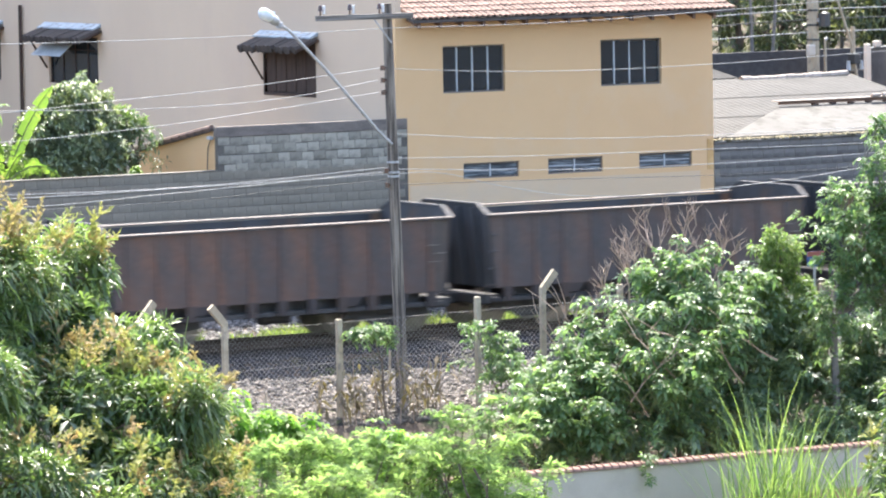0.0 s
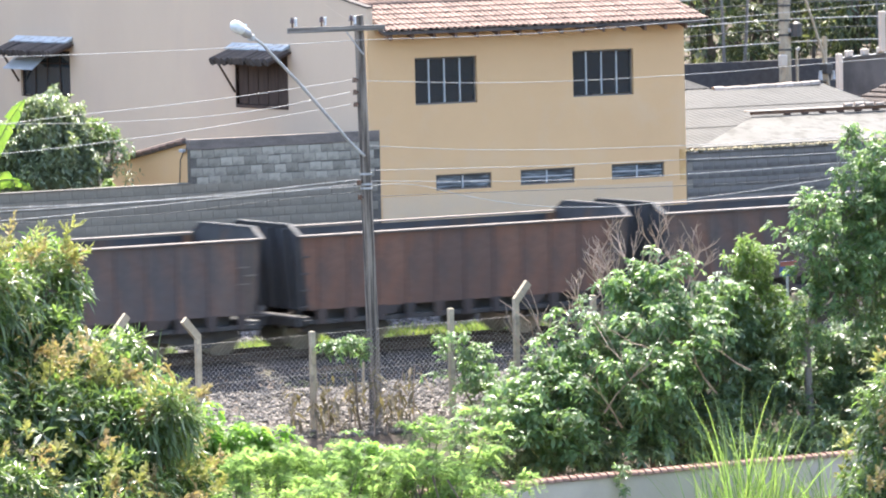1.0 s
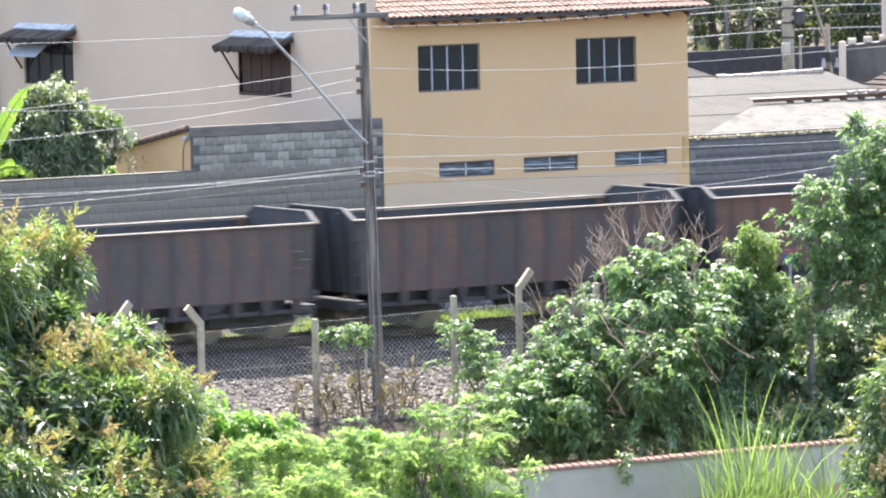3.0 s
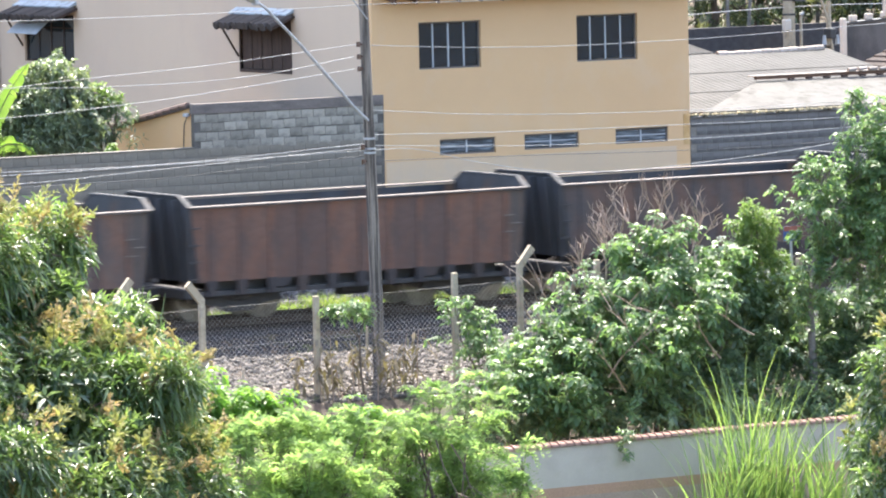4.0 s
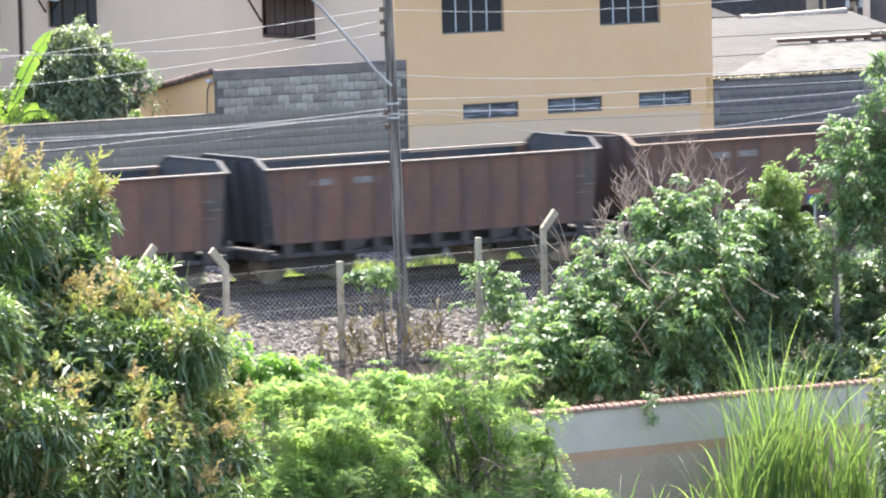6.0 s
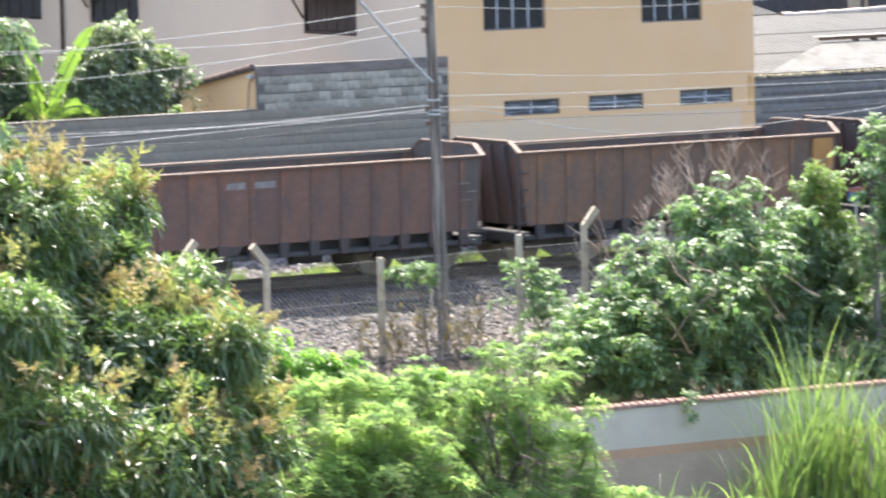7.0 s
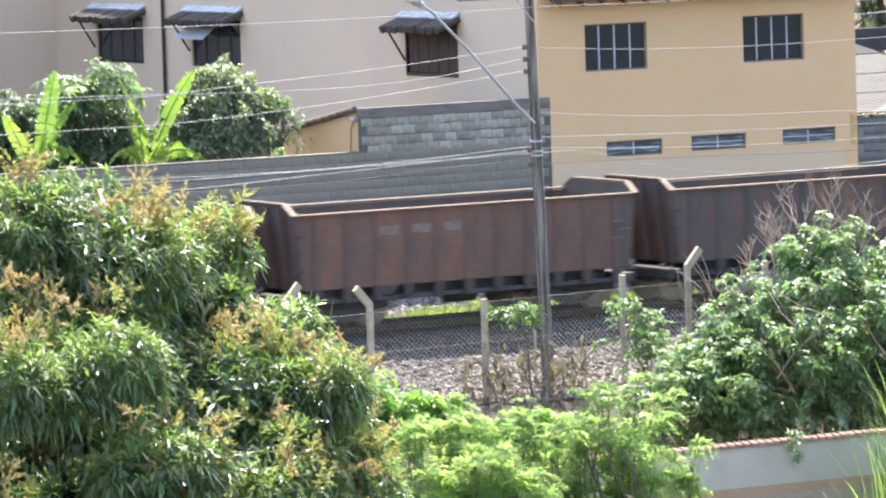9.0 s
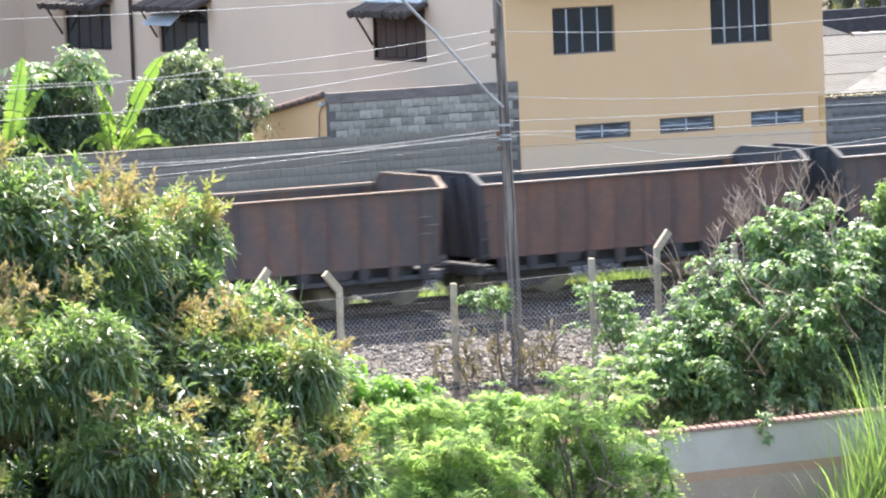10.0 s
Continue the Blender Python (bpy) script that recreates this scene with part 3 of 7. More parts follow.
def wagon(material, yellow=False, marks=0, rusty=False):
    rim_mat, end_mat, edge_mat, liner = (M_RIM_RUST, M_WAGON[2], M_RIM_RUST, M_LINER_RUST) if rusty else (M_RIM, M_END_SHADE, M_END_SHADE, M_LINER)
    lining = "rust-brown scoured steel lining" if rusty else "scoured steel lining, bluish skylight put into its colour"
    w = thing("ore_wagon", (0, 0, RAIL_TOP), "empty rust-brown steel ore wagon with ribbed sides, rolling on the rails", "railway wagon", "wagons of the train")
    z = RAIL_TOP
    zb, zt = z + BOTTOM, z + TOP
    zs = zb + 0.24            # lower edge of the side sheets; posts reach down from it
    peak = zt + 0.18

    def inset(h):             # the ends lean slightly outwards to the top
        return 0.12 + 0.16 * (peak - h) / (peak - zs)

    stations = [0.62 + i * (LENGTH - 1.24) / 10 for i in range(11)]
    for s in (-1, 1):
        y = s * HALF
        y0, y1 = sorted((y - s * 0.10, y - s * 0.075))
        top = zt - 0.06
        edges = [None] + stations + [None]
        shared = None
        for k in range(12):
            a, c = edges[k], edges[k + 1]
            if a is None:
                outline = [(inset(zs) + 0.02, zs), (c, zs), (c, top), (inset(top) + 0.02, top)]
            elif c is None:
                outline = [(a, zs), (LENGTH - inset(zs) - 0.02, zs), (LENGTH - inset(top) - 0.02, top), (a, top)]
            else:
                if shared is None:
                    ob = part("side_sheet", prism(bmesh.new(), [(a, zs), (c, zs), (c, top), (a, top)], "y", y0, y1), material, w)
                    shared = (ob.data, a)
                else:
                    attach("side_sheet", shared[0], w, at=(a - shared[1], 0, 0))
                continue
            part("side_sheet", prism(bmesh.new(), outline, "y", y0, y1), M_WAGON_ORANGE if c is None else material, w)
        part("side_liner", boxes((0.42, y - s * 0.108, zs + 0.07, LENGTH - 0.42, y - s * 0.104, zt - 0.065)), liner, w, lining)
        # rolled top edge
        part("top_rim", boxes((0.10, y - s * 0.13, zt - 0.038, LENGTH - 0.10, y + s * 0.015, zt), bevel=0.014), rim_mat, w, "rusty top edge" if rusty else "worn pale steel top edge")
        part("side_sill", boxes((0.30, y - s * 0.26, zb - 0.06, LENGTH - 0.30, y - s * 0.12, zb + 0.04), bevel=0.012), M_GREASE, w, "blackened lower sill")
        part("hopper_side", boxes((0.7, y - s * 0.42, zb, LENGTH - 0.7, y - s * 0.38, zs + 0.08)), M_GREASE, w, "blackened hopper side")
        rib = post = None
        for i, x in enumerate(stations):
            if rib is None:
                b = prism(bmesh.new(), [(x - 0.065, zs + 0.02), (x + 0.065, zs + 0.02), (x + 0.05, zt - 0.1), (x - 0.05, zt - 0.1)], "y", y - s * 0.076, y - s * 0.048)
                rib = (part("rib", b, material, w).data, x)
            else:
                attach("rib", rib[0], w, at=(x - rib[1], 0, 0))
            if post is None:
                b = prism(bmesh.new(), [(x - 0.12, zs + 0.03), (x + 0.12, zs + 0.03), (x + 0.085, zb - 0.05), (x - 0.085, zb - 0.05)], "y", y - s * 0.115, y - s * 0.05)
                post = (part("lower_post", b, M_LOWER, w).data, x)
            else:
                attach("lower_post", post[0], w, at=(x - post[1], 0, 0))
            if i in (2, 7):
                part("gusset", prism(bmesh.new(), [(x + 0.1, zs + 0.01), (x + 0.5, zs + 0.01), (x + 0.34, zb + 0.06), (x + 0.1, zb + 0.06)], "y", y - s * 0.112, y - s * 0.08), M_LOWER, w)

    def lean(bm, x, s):
        for v in bm.verts:
            v.co.x += s * inset(v.co.z)
        return bm

    for e, x in ((0, 0.0), (1, LENGTH)):
        s = 1 if e == 0 else -1
        profile = [(-HALF + 0.06, zs), (HALF - 0.06, zs), (HALF - 0.06, zt - 0.02), (HALF - 0.42, zt + 0.18), (-HALF + 0.42, zt + 0.18), (-HALF + 0.06, zt - 0.02)]
        part("end_panel", lean(prism(bmesh.new(), profile, "x", x, x + s * 0.03), x, s), end_mat, w, "rusty brown end sheet" if rusty else "near-black end sheet, shade put into its colour")
        inner = [(-HALF + 0.12, zs + 0.07), (HALF - 0.12, zs + 0.07), (HALF - 0.12, zt - 0.08), (HALF - 0.46, zt + 0.15), (-HALF + 0.46, zt + 0.15), (-HALF + 0.12, zt - 0.08)]
        part("end_liner", lean(prism(bmesh.new(), inner, "x", x + s * 0.034, x + s * 0.042), x, s), liner, w, lining)
        b = bmesh.new()
        edge = [(-HALF + 0.02, zt - 0.03), (-HALF + 0.41, zt + 0.20), (HALF - 0.41, zt + 0.20), (HALF - 0.02, zt - 0.03)]
        for (ya, za), (yb, zc) in zip(edge, edge[1:]):
            d = Vector((0, yb - ya, zc - za)).normalized()
            nrm = Vector((0, -d.z, d.y)) * 0.02
            ring = []
            for (yy, zz) in ((ya, za), (yb, zc)):
                ring.append([b.verts.new((x + ox, yy + nrm.y * k, zz + nrm.z * k)) for ox, k in ((-0.05, -1), (0.05, -1), (0.05, 1), (-0.05, 1))])
            for i in range(4):
                b.faces.new((ring[0][i], ring[0][(i + 1) % 4], ring[1][(i + 1) % 4], ring[1][i]))
            b.faces.new(ring[0])
            b.faces.new(ring[1])
        bmesh.ops.recalc_face_normals(b, faces=b.faces)
        part("end_rim", lean(b, x, s), edge_mat, w, "rusty top edge" if rusty else "dark top edge, shade put into its colour")
        for y in (-0.9, -0.3, 0.3, 0.9):
            part("end_rib", lean(boxes((x - s * 0.08, y - 0.05, zs, x, y + 0.05, zt + 0.12), bevel=0.01), x, s), end_mat, w)
        part("headstock", boxes((x + s * 0.10, -1.25, zb - 0.10, x + s * 0.5, 1.25, zb + 0.10), bevel=0.015), M_GREASE, w, "blackened end beam")
        part("coupler", boxes((x - s * 0.30, -0.12, z + 0.48, x + s * 0.25, 0.12, z + 0.70), bevel=0.03), M_GREASE, w)
        if e == 0:
            # steps on the leading end, in the shade of the leaning sheet
            for k in range(4):
                zz = zb + 0.30 + k * 0.34
                part("step", boxes((0.10, -HALF + 0.03, zz, 0.34, -HALF + 0.06, zz + 0.03)), M_LINER, w)
            part("ladder_rail", boxes((0.08, -HALF + 0.03, zb - 0.02, 0.115, -HALF + 0.065, zt - 0.05)), M_GREASE, w)
        else:
            for k in range(3):
                zz = zb + 0.86 + k * 0.17
                xe = x - 0.60 + (0.16 if k == 1 else 0.0)
                part("grab_iron", boxes((xe - 0.13, -HALF - 0.02, zz, xe + 0.13, -HALF + 0.005, zz + 0.022)), M_RIM, w)
    part("floor_plate", boxes((0.46, -HALF + 0.12, zs + 0.02, LENGTH - 0.46, HALF - 0.12, zs + 0.06)), M_GREASE, w)
    part("centre_sill", boxes((0.1, -0.22, z + 0.50, LENGTH - 0.1, 0.22, zb + 0.02), bevel=0.02), M_GREASE, w)
    part("brake_cylinder", tube(bmesh.new(), (3.9, -0.75, z + 0.5), (4.6, -0.75, z + 0.5), 0.14, seg=12), M_GREASE, w)
    for xb in (1.45, LENGTH - 1.45):
        bog = thing("bogie", (xb, 0, 0), "", "")
        bog.parent = w
        x = xb
        part("bolster", boxes((x - 0.2, -1.05, z + 0.42, x + 0.2, 1.05, z + 0.60), bevel=0.03), M_GREASE, bog)
        for s in (-1, 1):
            y = s * 0.93
            outline = [(x - 1.05, z + 0.40), (x - 0.95, z + 0.55), (x - 0.45, z + 0.66), (x + 0.45, z + 0.66), (x + 0.95, z + 0.55), (x + 1.05, z + 0.40), (x + 0.55, z + 0.34), (x + 0.32, z + 0.20), (x - 0.32, z + 0.20), (x - 0.55, z + 0.34)]
            part("side_frame", prism(bmesh.new(), outline, "y", y - 0.07, y + 0.07), M_GREASE, bog)
        for dx in (-0.8, 0.8):
            hub = Vector((x + dx, 0, z + WHEEL_R))
            b = bmesh.new()
            tube(b, hub - Vector((0, 0.98, 0)), hub + Vector((0, 0.98, 0)), 0.07, seg=10)
            for s in (-1, 1):
                tube(b, hub + Vector((0, s * 0.50, 0)), hub + Vector((0, s * 0.60, 0)), WHEEL_R, WHEEL_R - 0.005 * s, 24)
                tube(b, hub + Vector((0, s * 0.485, 0)), hub + Vector((0, s * 0.515, 0)), WHEEL_R + 0.028, seg=24)
                tube(b, hub + Vector((0, s * 0.60, 0)), hub + Vector((0, s * 0.63, 0)), 0.14, 0.10, 12)
            b.transform(Matrix.Translation(-hub))
            me = bpy.data.meshes.new("wheelset")
            b.normal_update()
            b.to_mesh(me)
            b.free()
            me.materials.append(M_TREAD)
            ws = attach("wheelset", me, bog, at=hub - base_of(bog))
    if yellow:
        for s in (-1,):
            part("painted_end_panel", boxes((LENGTH - 0.80, s * HALF + 0.004, zs + 0.02, LENGTH - 0.30, s * HALF + 0.072, zt - 0.10)), M_WAGON_YELLOW, w, "worn yellow painted panel")
    if marks in (1, 2):
        for x, l in (((1.22, 0.50), (2.20, 0.60)) if marks == 1 else ((2.15, 0.42), (2.80, 0.46))):
            part("marking", boxes((x, -HALF + 0.070, zt - 0.40, x + l, -HALF + 0.0745, zt - 0.27)), M_MARK, w, "white painted marking")
    elif marks == 3:
        for k in range(3):
            x = 2.1 + k * 0.74
            part("marking", boxes((x, -HALF + 0.070, zt - 0.52, x + 0.42, -HALF + 0.0745, zt - 0.34)), M_MARK_FAINT, w, "worn pale marking")
    return w


WAGONS = []


def build_train():
    kinds = {}
    order = [0, 1, 0, 1, 2, 0, 1, 0, 2, 0, 2, 2, 2, 0, 2, 2, 0, 2, 0, 2, 0, 1]
    for i, k in enumerate(range(-3, 19)):
        key = (order[i], k in (10, 11), {8: 1, 9: 2, 12: 3}.get(k, 0), 9 <= k <= 13)
        m = pose(START + PITCH * k, 0, RAIL_TOP)
        if key in kinds:
            w = copy_thing(kinds[key], m)
        else:
            w = wagon(M_WAGON_ORANGE if key[1] else M_WAGON[key[0]], key[1], key[2], key[3])
            w.location = m.translation
            kinds[key] = w
            if key[1]:
                w["label"] = "rust-brown ore wagon with a yellow painted end panel, on the rails"
            elif key[0] == 1:
                w["label"] = "dull grey-brown steel ore wagon with ribbed sides, on the rails"
            elif key[0] == 2:
                w["label"] = "reddish rusty steel ore wagon with ribbed sides, on the rails"
        WAGONS.append((w, START + PITCH * k))


build_train()


# ---- the long yellow house beside the line ----
HX0, HX1, HY0, HY1 = 2.60, 11.02, 6.50, 31.4
EAVE, RIDGE_Y = 6.46, 19.0
SLOPE = math.tan(radians(17))
UPPER = [(3.81, 5.43, 4.72, 5.77), (7.98, 9.62, 4.73, 5.78)]
LOWER = [(4.30, 5.76, 2.79, 3.14), (6.53, 7.99, 2.80, 3.15), (8.98, 10.42, 2.81, 3.16)]
SIDE = [(10.14, 12.46, 4.62, 5.80), (20.84, 23.5, 4.55, 5.72), (26.2, 28.9, 4.55, 5.72)]

house = thing("house", (HX0, HY0, 0), "two-storey house with yellow front and clay tile roof", "house")


def roof_z(y):
    return EAVE + 0.10 + (min(y, 2 * RIDGE_Y - y) - HY0) * SLOPE


def house_window(hole, axis, w, rows, cols, frame_mat, bar_mat=None, glass=None):
    u0, u1, z0, z1 = hole

    def b(ua, ub, za, zb, wa, wb):
        return (wa, ua, za, wb, ub, zb) if axis == "x" else (ua, wa, za, ub, wb, zb)
    base = ((w, (u0 + u1) / 2, z0) if axis == "x" else ((u0 + u1) / 2, w, z0))
    win = new("window")
    win.parent = house
    win.location = Vector(base) - base_of(house)
    t = 0.035
    part("frame", boxes(b(u0, u1, z0, z0 + t, w - .03, w + .03), b(u0, u1, z1 - t, z1, w - .03, w + .03), b(u0, u0 + t, z0 + t, z1 - t, w - .03, w + .03), b(u1 - t, u1, z0 + t, z1 - t, w - .03, w + .03)), frame_mat, win)
    for i in range(1, cols):
        u = u0 + (u1 - u0) * i / cols
        part("mullion", boxes(b(u - .017, u + .017, z0 + t, z1 - t, w - .022, w + .022)), bar_mat or frame_mat, win)
    zr = [z0 + (z1 - z0) * r for r in rows]
    for z in zr:
        part("transom", boxes(b(u0 + t, u1 - t, z - .012, z + .012, w - .02, w + .02)), bar_mat or frame_mat, win)
    zs = [z0 + t, *zr, z1 - t]
    for i in range(cols):
        for za, zb in zip(zs, zs[1:]):
            ua, ub = u0 + (u1 - u0) * i / cols, u0 + (u1 - u0) * (i + 1) / cols
            tilt = 0.004 * ((i * 7 + int(za * 100)) % 3 - 1)
            p = part("pane", boxes(b(ua + .018, ub - .018, za + .013, zb - .013, w + tilt - .003, w + tilt + .003)), glass or M_GLASS, win)
    return win


def build_house():
    th = 0.2
    bm = wall_cells(bmesh.new(), "y", HX0, HX1, 0.0, EAVE, HY0, HY0 + th, UPPER + LOWER)
    part("front_wall", bm, M_YELLOW, house, "smooth yellow painted wall")
    bm = wall_cells(bmesh.new(), "x", HY0 + th, HY1, 0.0, EAVE, HX0, HX0 + th, SIDE)
    prism(bm, [(HY0 + th, EAVE), (HY1, EAVE), (RIDGE_Y, roof_z(RIDGE_Y) - 0.06)], "x", HX0, HX0 + th)
    part("side_wall", bm, M_PINK, house, "pale pinkish rendered wall")
    bm = boxes((HX1 - th, HY0 + th, 0.0, HX1, HY1, EAVE))
    prism(bm, [(HY0 + th, EAVE), (HY1, EAVE), (RIDGE_Y, roof_z(RIDGE_Y) - 0.06)], "x", HX1 - th, HX1)
    part("side_wall", bm, M_YELLOW, house)
    part("back_wall", boxes((HX0 + th, HY1 - th, 0, HX1 - th, HY1, EAVE)), M_PINK, house)
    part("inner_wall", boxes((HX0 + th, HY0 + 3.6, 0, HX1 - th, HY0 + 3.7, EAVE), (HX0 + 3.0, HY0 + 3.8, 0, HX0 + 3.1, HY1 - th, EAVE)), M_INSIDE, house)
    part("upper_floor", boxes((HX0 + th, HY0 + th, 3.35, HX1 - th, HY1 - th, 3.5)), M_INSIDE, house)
    part("faded_plinth", boxes((HX0 + 0.30, HY0 - 0.006, 0.3, 10.64, HY0 - 0.002, 2.70)), M_FADED, house, "paler faded paint below the lower windows")
    # a darker yellow upright strip at the far corner of the front
    part("corner_strip", boxes((10.84, HY0 - 0.010, 2.72, 11.0, HY0 - 0.002, 3.42)), M_OCHRE, house, "stained ochre strip of paint")
    for h in UPPER:
        house_window(h, "y", HY0 + 0.10, [], 4, M_FRAME, M_FRAME_WHITE)
    for h in LOWER:
        house_window(h, "y", HY0 + 0.07, [0.5], 2, M_FRAME, M_FRAME_WHITE, M_STREAK_GLASS)
    for i, h in enumerate(SIDE):
        if i == 0:
            sh = new("shutters")
            sh.parent = house
            sh.location = Vector((HX0, h[0], h[2])) - base_of(house)
            sh["label"] = "dark brown boarded wooden shutters, closed"
            n = 10
            for k in range(n):
                u = h[0] + (h[1] - h[0]) * k / n
                part("board", boxes((HX0 + 0.03 + 0.012 * (k % 2), u + 0.008, h[2] + 0.03, HX0 + 0.07, u + (h[1] - h[0]) / n - 0.008, h[3])), M_WOOD_DARK, sh)
            part("shutter_frame", boxes((HX0 - 0.02, h[0] - 0.05, h[2] - 0.05, HX0 + 0.1, h[1] + 0.05, h[2] + 0.02), (HX0 - 0.02, h[0] - 0.05, h[2] + 0.02, HX0 + 0.1, h[0], h[3]), (HX0 - 0.02, h[1], h[2] + 0.02, HX0 + 0.1, h[1] + 0.05, h[3])), M_WOOD_DARK, sh)
        else:
            house_window(h, "x", HX0 + 0.08, [0.72], 4, M_WOOD_DARK)
    jig = random.Random(14)
    # pent awnings over the side windows
    for h in SIDE:
        ya, yb = h[0] - 0.22, h[1] + 0.22
        aw = new("awning")
        aw.parent = house
        aw.location = Vector((HX0, ya, 5.8)) - base_of(house)
        aw["label"] = "small window awning of weathered tiles with a metal flashing"
        zt, zf, out = 5.90, 5.67, 0.56
        prof = [(HX0, zt - 0.05), (HX0, zt), (HX0 - out, zf + 0.02), (HX0 - out, zf - 0.03)]
        part("deck", prism(bmesh.new(), prof, "y", ya, yb), M_WOOD_DARK, aw)
        part("flashing", prism(bmesh.new(), [(HX0 - 0.005, zt + 0.07), (HX0 - 0.005, zt + 0.16), (HX0 - 0.06, zt + 0.12), (HX0 - 0.22, zt + 0.04), (HX0 - 0.22, zt + 0.01)], "y", ya + 0.04, yb - 0.02), M_FLASHING, aw, "metal flashing with the sky's blue sheen in its colour")
        n = int((yb - ya) / 0.2)
        tile = None
        for k in range(n):
            y = ya + 0.1 + (yb - ya - 0.2) * k / (n - 1)
            if tile is None:
                b = bmesh.new()
                p0, p1 = Vector((HX0 - 0.05, y, zt - 0.01)), Vector((HX0 - out - 0.06, y, zf - 0.005))
                tube(b, p0, p1, 0.085, 0.10, 8)
                ob = part("tile", b, M_TILE_OLD, aw)
                tile = (ob.data, y)
            else:
                attach("tile", tile[0], aw, at=(jig.uniform(-0.05, 0.03), y - tile[1] + jig.uniform(-0.02, 0.02), jig.uniform(-0.025, 0.012)))
        for y in (yb - 0.12,):
            b = tube(bmesh.new(), (HX0 - out + 0.08, y, zf), (HX0 - 0.01, y, zf - 0.75), 0.028, seg=6)
            part("bracket", b, M_WOOD_DARK, aw)
    part("hinged_pane", prism(bmesh.new(), [(HX0 - 0.03, 5.64), (HX0 - 0.03, 5.66), (HX0 - 0.50, 5.27), (HX0 - 0.50, 5.25)], "y", 21.9, 23.5), M_FRAME_WHITE, house, "white window pane propped open")
    # rain pipe on the side wall
    part("rain_pipe", tube(bmesh.new(), (HX0 - 0.07, 24.92, 0.8), (HX0 - 0.07, 24.92, EAVE), 0.045, seg=10), M_WOOD_DARK, house, "brown rain pipe")
    # roof deck, rafters and fascia
    deck = bmesh.new()
    y0, y1 = HY0 - 0.55, HY1 + 0.5
    prism(deck, [(y0, roof_z(y0) - 0.07), (y0, roof_z(y0)), (RIDGE_Y, roof_z(RIDGE_Y)), (y1, roof_z(y1)), (y1, roof_z(y1) - 0.07), (RIDGE_Y, roof_z(RIDGE_Y) - 0.07)], "x", HX0 + 0.155, HX1 + 0.28)
    roof = part("roof", deck, M_TILE_OLD, house, "orange clay tile roof")
    # the pale side wall stands up past the front eave as a low parapet
    part("parapet", prism(bmesh.new(), [(HY0 + 0.003, EAVE), (HY0 + 0.003, 6.91), (HY0 + 4.0, 7.57), (HY0 + 4.0, EAVE)], "x", HX0 + 0.003, HX0 + 0.15), M_PINK, house)
    part("parapet_cap", prism(bmesh.new(), [(HY0 - 0.02, 6.912), (HY0 - 0.02, 6.95), (HY0 + 4.0, 7.612), (HY0 + 4.0, 7.574)], "x", HX0 - 0.02, HX0 + 0.152), M_TILE_OLD, house)
    x = HX0 + 0.32
    raf = None
    while x < HX1 + 0.25:
        if raf is None:
            b = prism(bmesh.new(), [(y0 + 0.04, roof_z(y0) - 0.19), (y0 + 0.04, roof_z(y0) - 0.075), (HY0, roof_z(HY0) - 0.075), (HY0, roof_z(HY0) - 0.19)], "x", x - 0.03, x + 0.03)
            ob = part("rafter", b, M_RAFTER, house)
            raf = (ob.data, x)
        else:
            attach("rafter", raf[0], house, at=(x - raf[1], 0, 0))
        x += 0.56
    # tiles of the front slope
    rng = random.Random(5)
    cols, pitch, course = 57, 0.150, 0.36
    meshes = []
    for v in range(4):
        b = bmesh.new()
        segs, r = 4, 0.071
        rings = []
        for s, rr in ((0.0, r * 1.08), (0.42, r * 0.9)):
            ring = []
            for k in range(segs + 1):
                a = math.pi * k / segs
                ring.append(((-rr * math.cos(a)), s * math.cos(math.atan(SLOPE)), s * math.sin(math.atan(SLOPE)) + rr * 0.62 * math.sin(a) + (0.02 if s == 0 else 0.0)))
            rings.append([b.verts.new(p) for p in ring])
            rings.append([b.verts.new((p[0] * 0.86, p[1], p[2] - 0.014)) for p in ring])
        o0, i0, o1, i1 = rings
        for k in range(segs):
            b.faces.new((o0[k], o0[k + 1], o1[k + 1], o1[k]))
            b.faces.new((i0[k + 1], i0[k], i1[k], i1[k + 1]))
            b.faces.new((o0[k + 1], o0[k], i0[k], i0[k + 1]))
        me = bpy.data.meshes.new("roof_tile")
        bmesh.ops.recalc_face_normals(b, faces=b.faces)
        b.to_mesh(me)
        b.free()
        me.materials.append(M_TILE)
        meshes.append(me)
    base = base_of(roof)
    rest_v, rest_f = [], []
    for j in range(34):
        for i in range(cols):
            y = y0 - 0.04 + j * course * math.cos(math.atan(SLOPE))
            if y > RIDGE_Y - 0.2:
                continue
            p = Vector((HX0 + 0.25 + i * pitch + rng.uniform(-0.008, 0.008), y + rng.uniform(-0.012, 0.012), roof_z(y) + 0.012 + rng.uniform(0, 0.008)))
            me = meshes[(i * 3 + j * 5 + rng.randrange(2)) % 4]
            if j < 5:
                attach("roof_tile", me, roof, at=p - base)
            else:
                n = len(rest_v)
                rest_v += [p + v.co for v in me.vertices]
                rest_f += [[n + q for q in f.vertices] for f in me.polygons]
    tagged(sheet("roof_tiles", [tuple(v) for v in rest_v], rest_f, M_TILE, roof), kind="stuff")
    part("ridge_cap", tube(bmesh.new(), (HX0 + 0.15, RIDGE_Y, roof_z(RIDGE_Y) + 0.05), (HX1 + 0.26, RIDGE_Y, roof_z(RIDGE_Y) + 0.05), 0.13, seg=10), M_TILE, roof)


build_house()


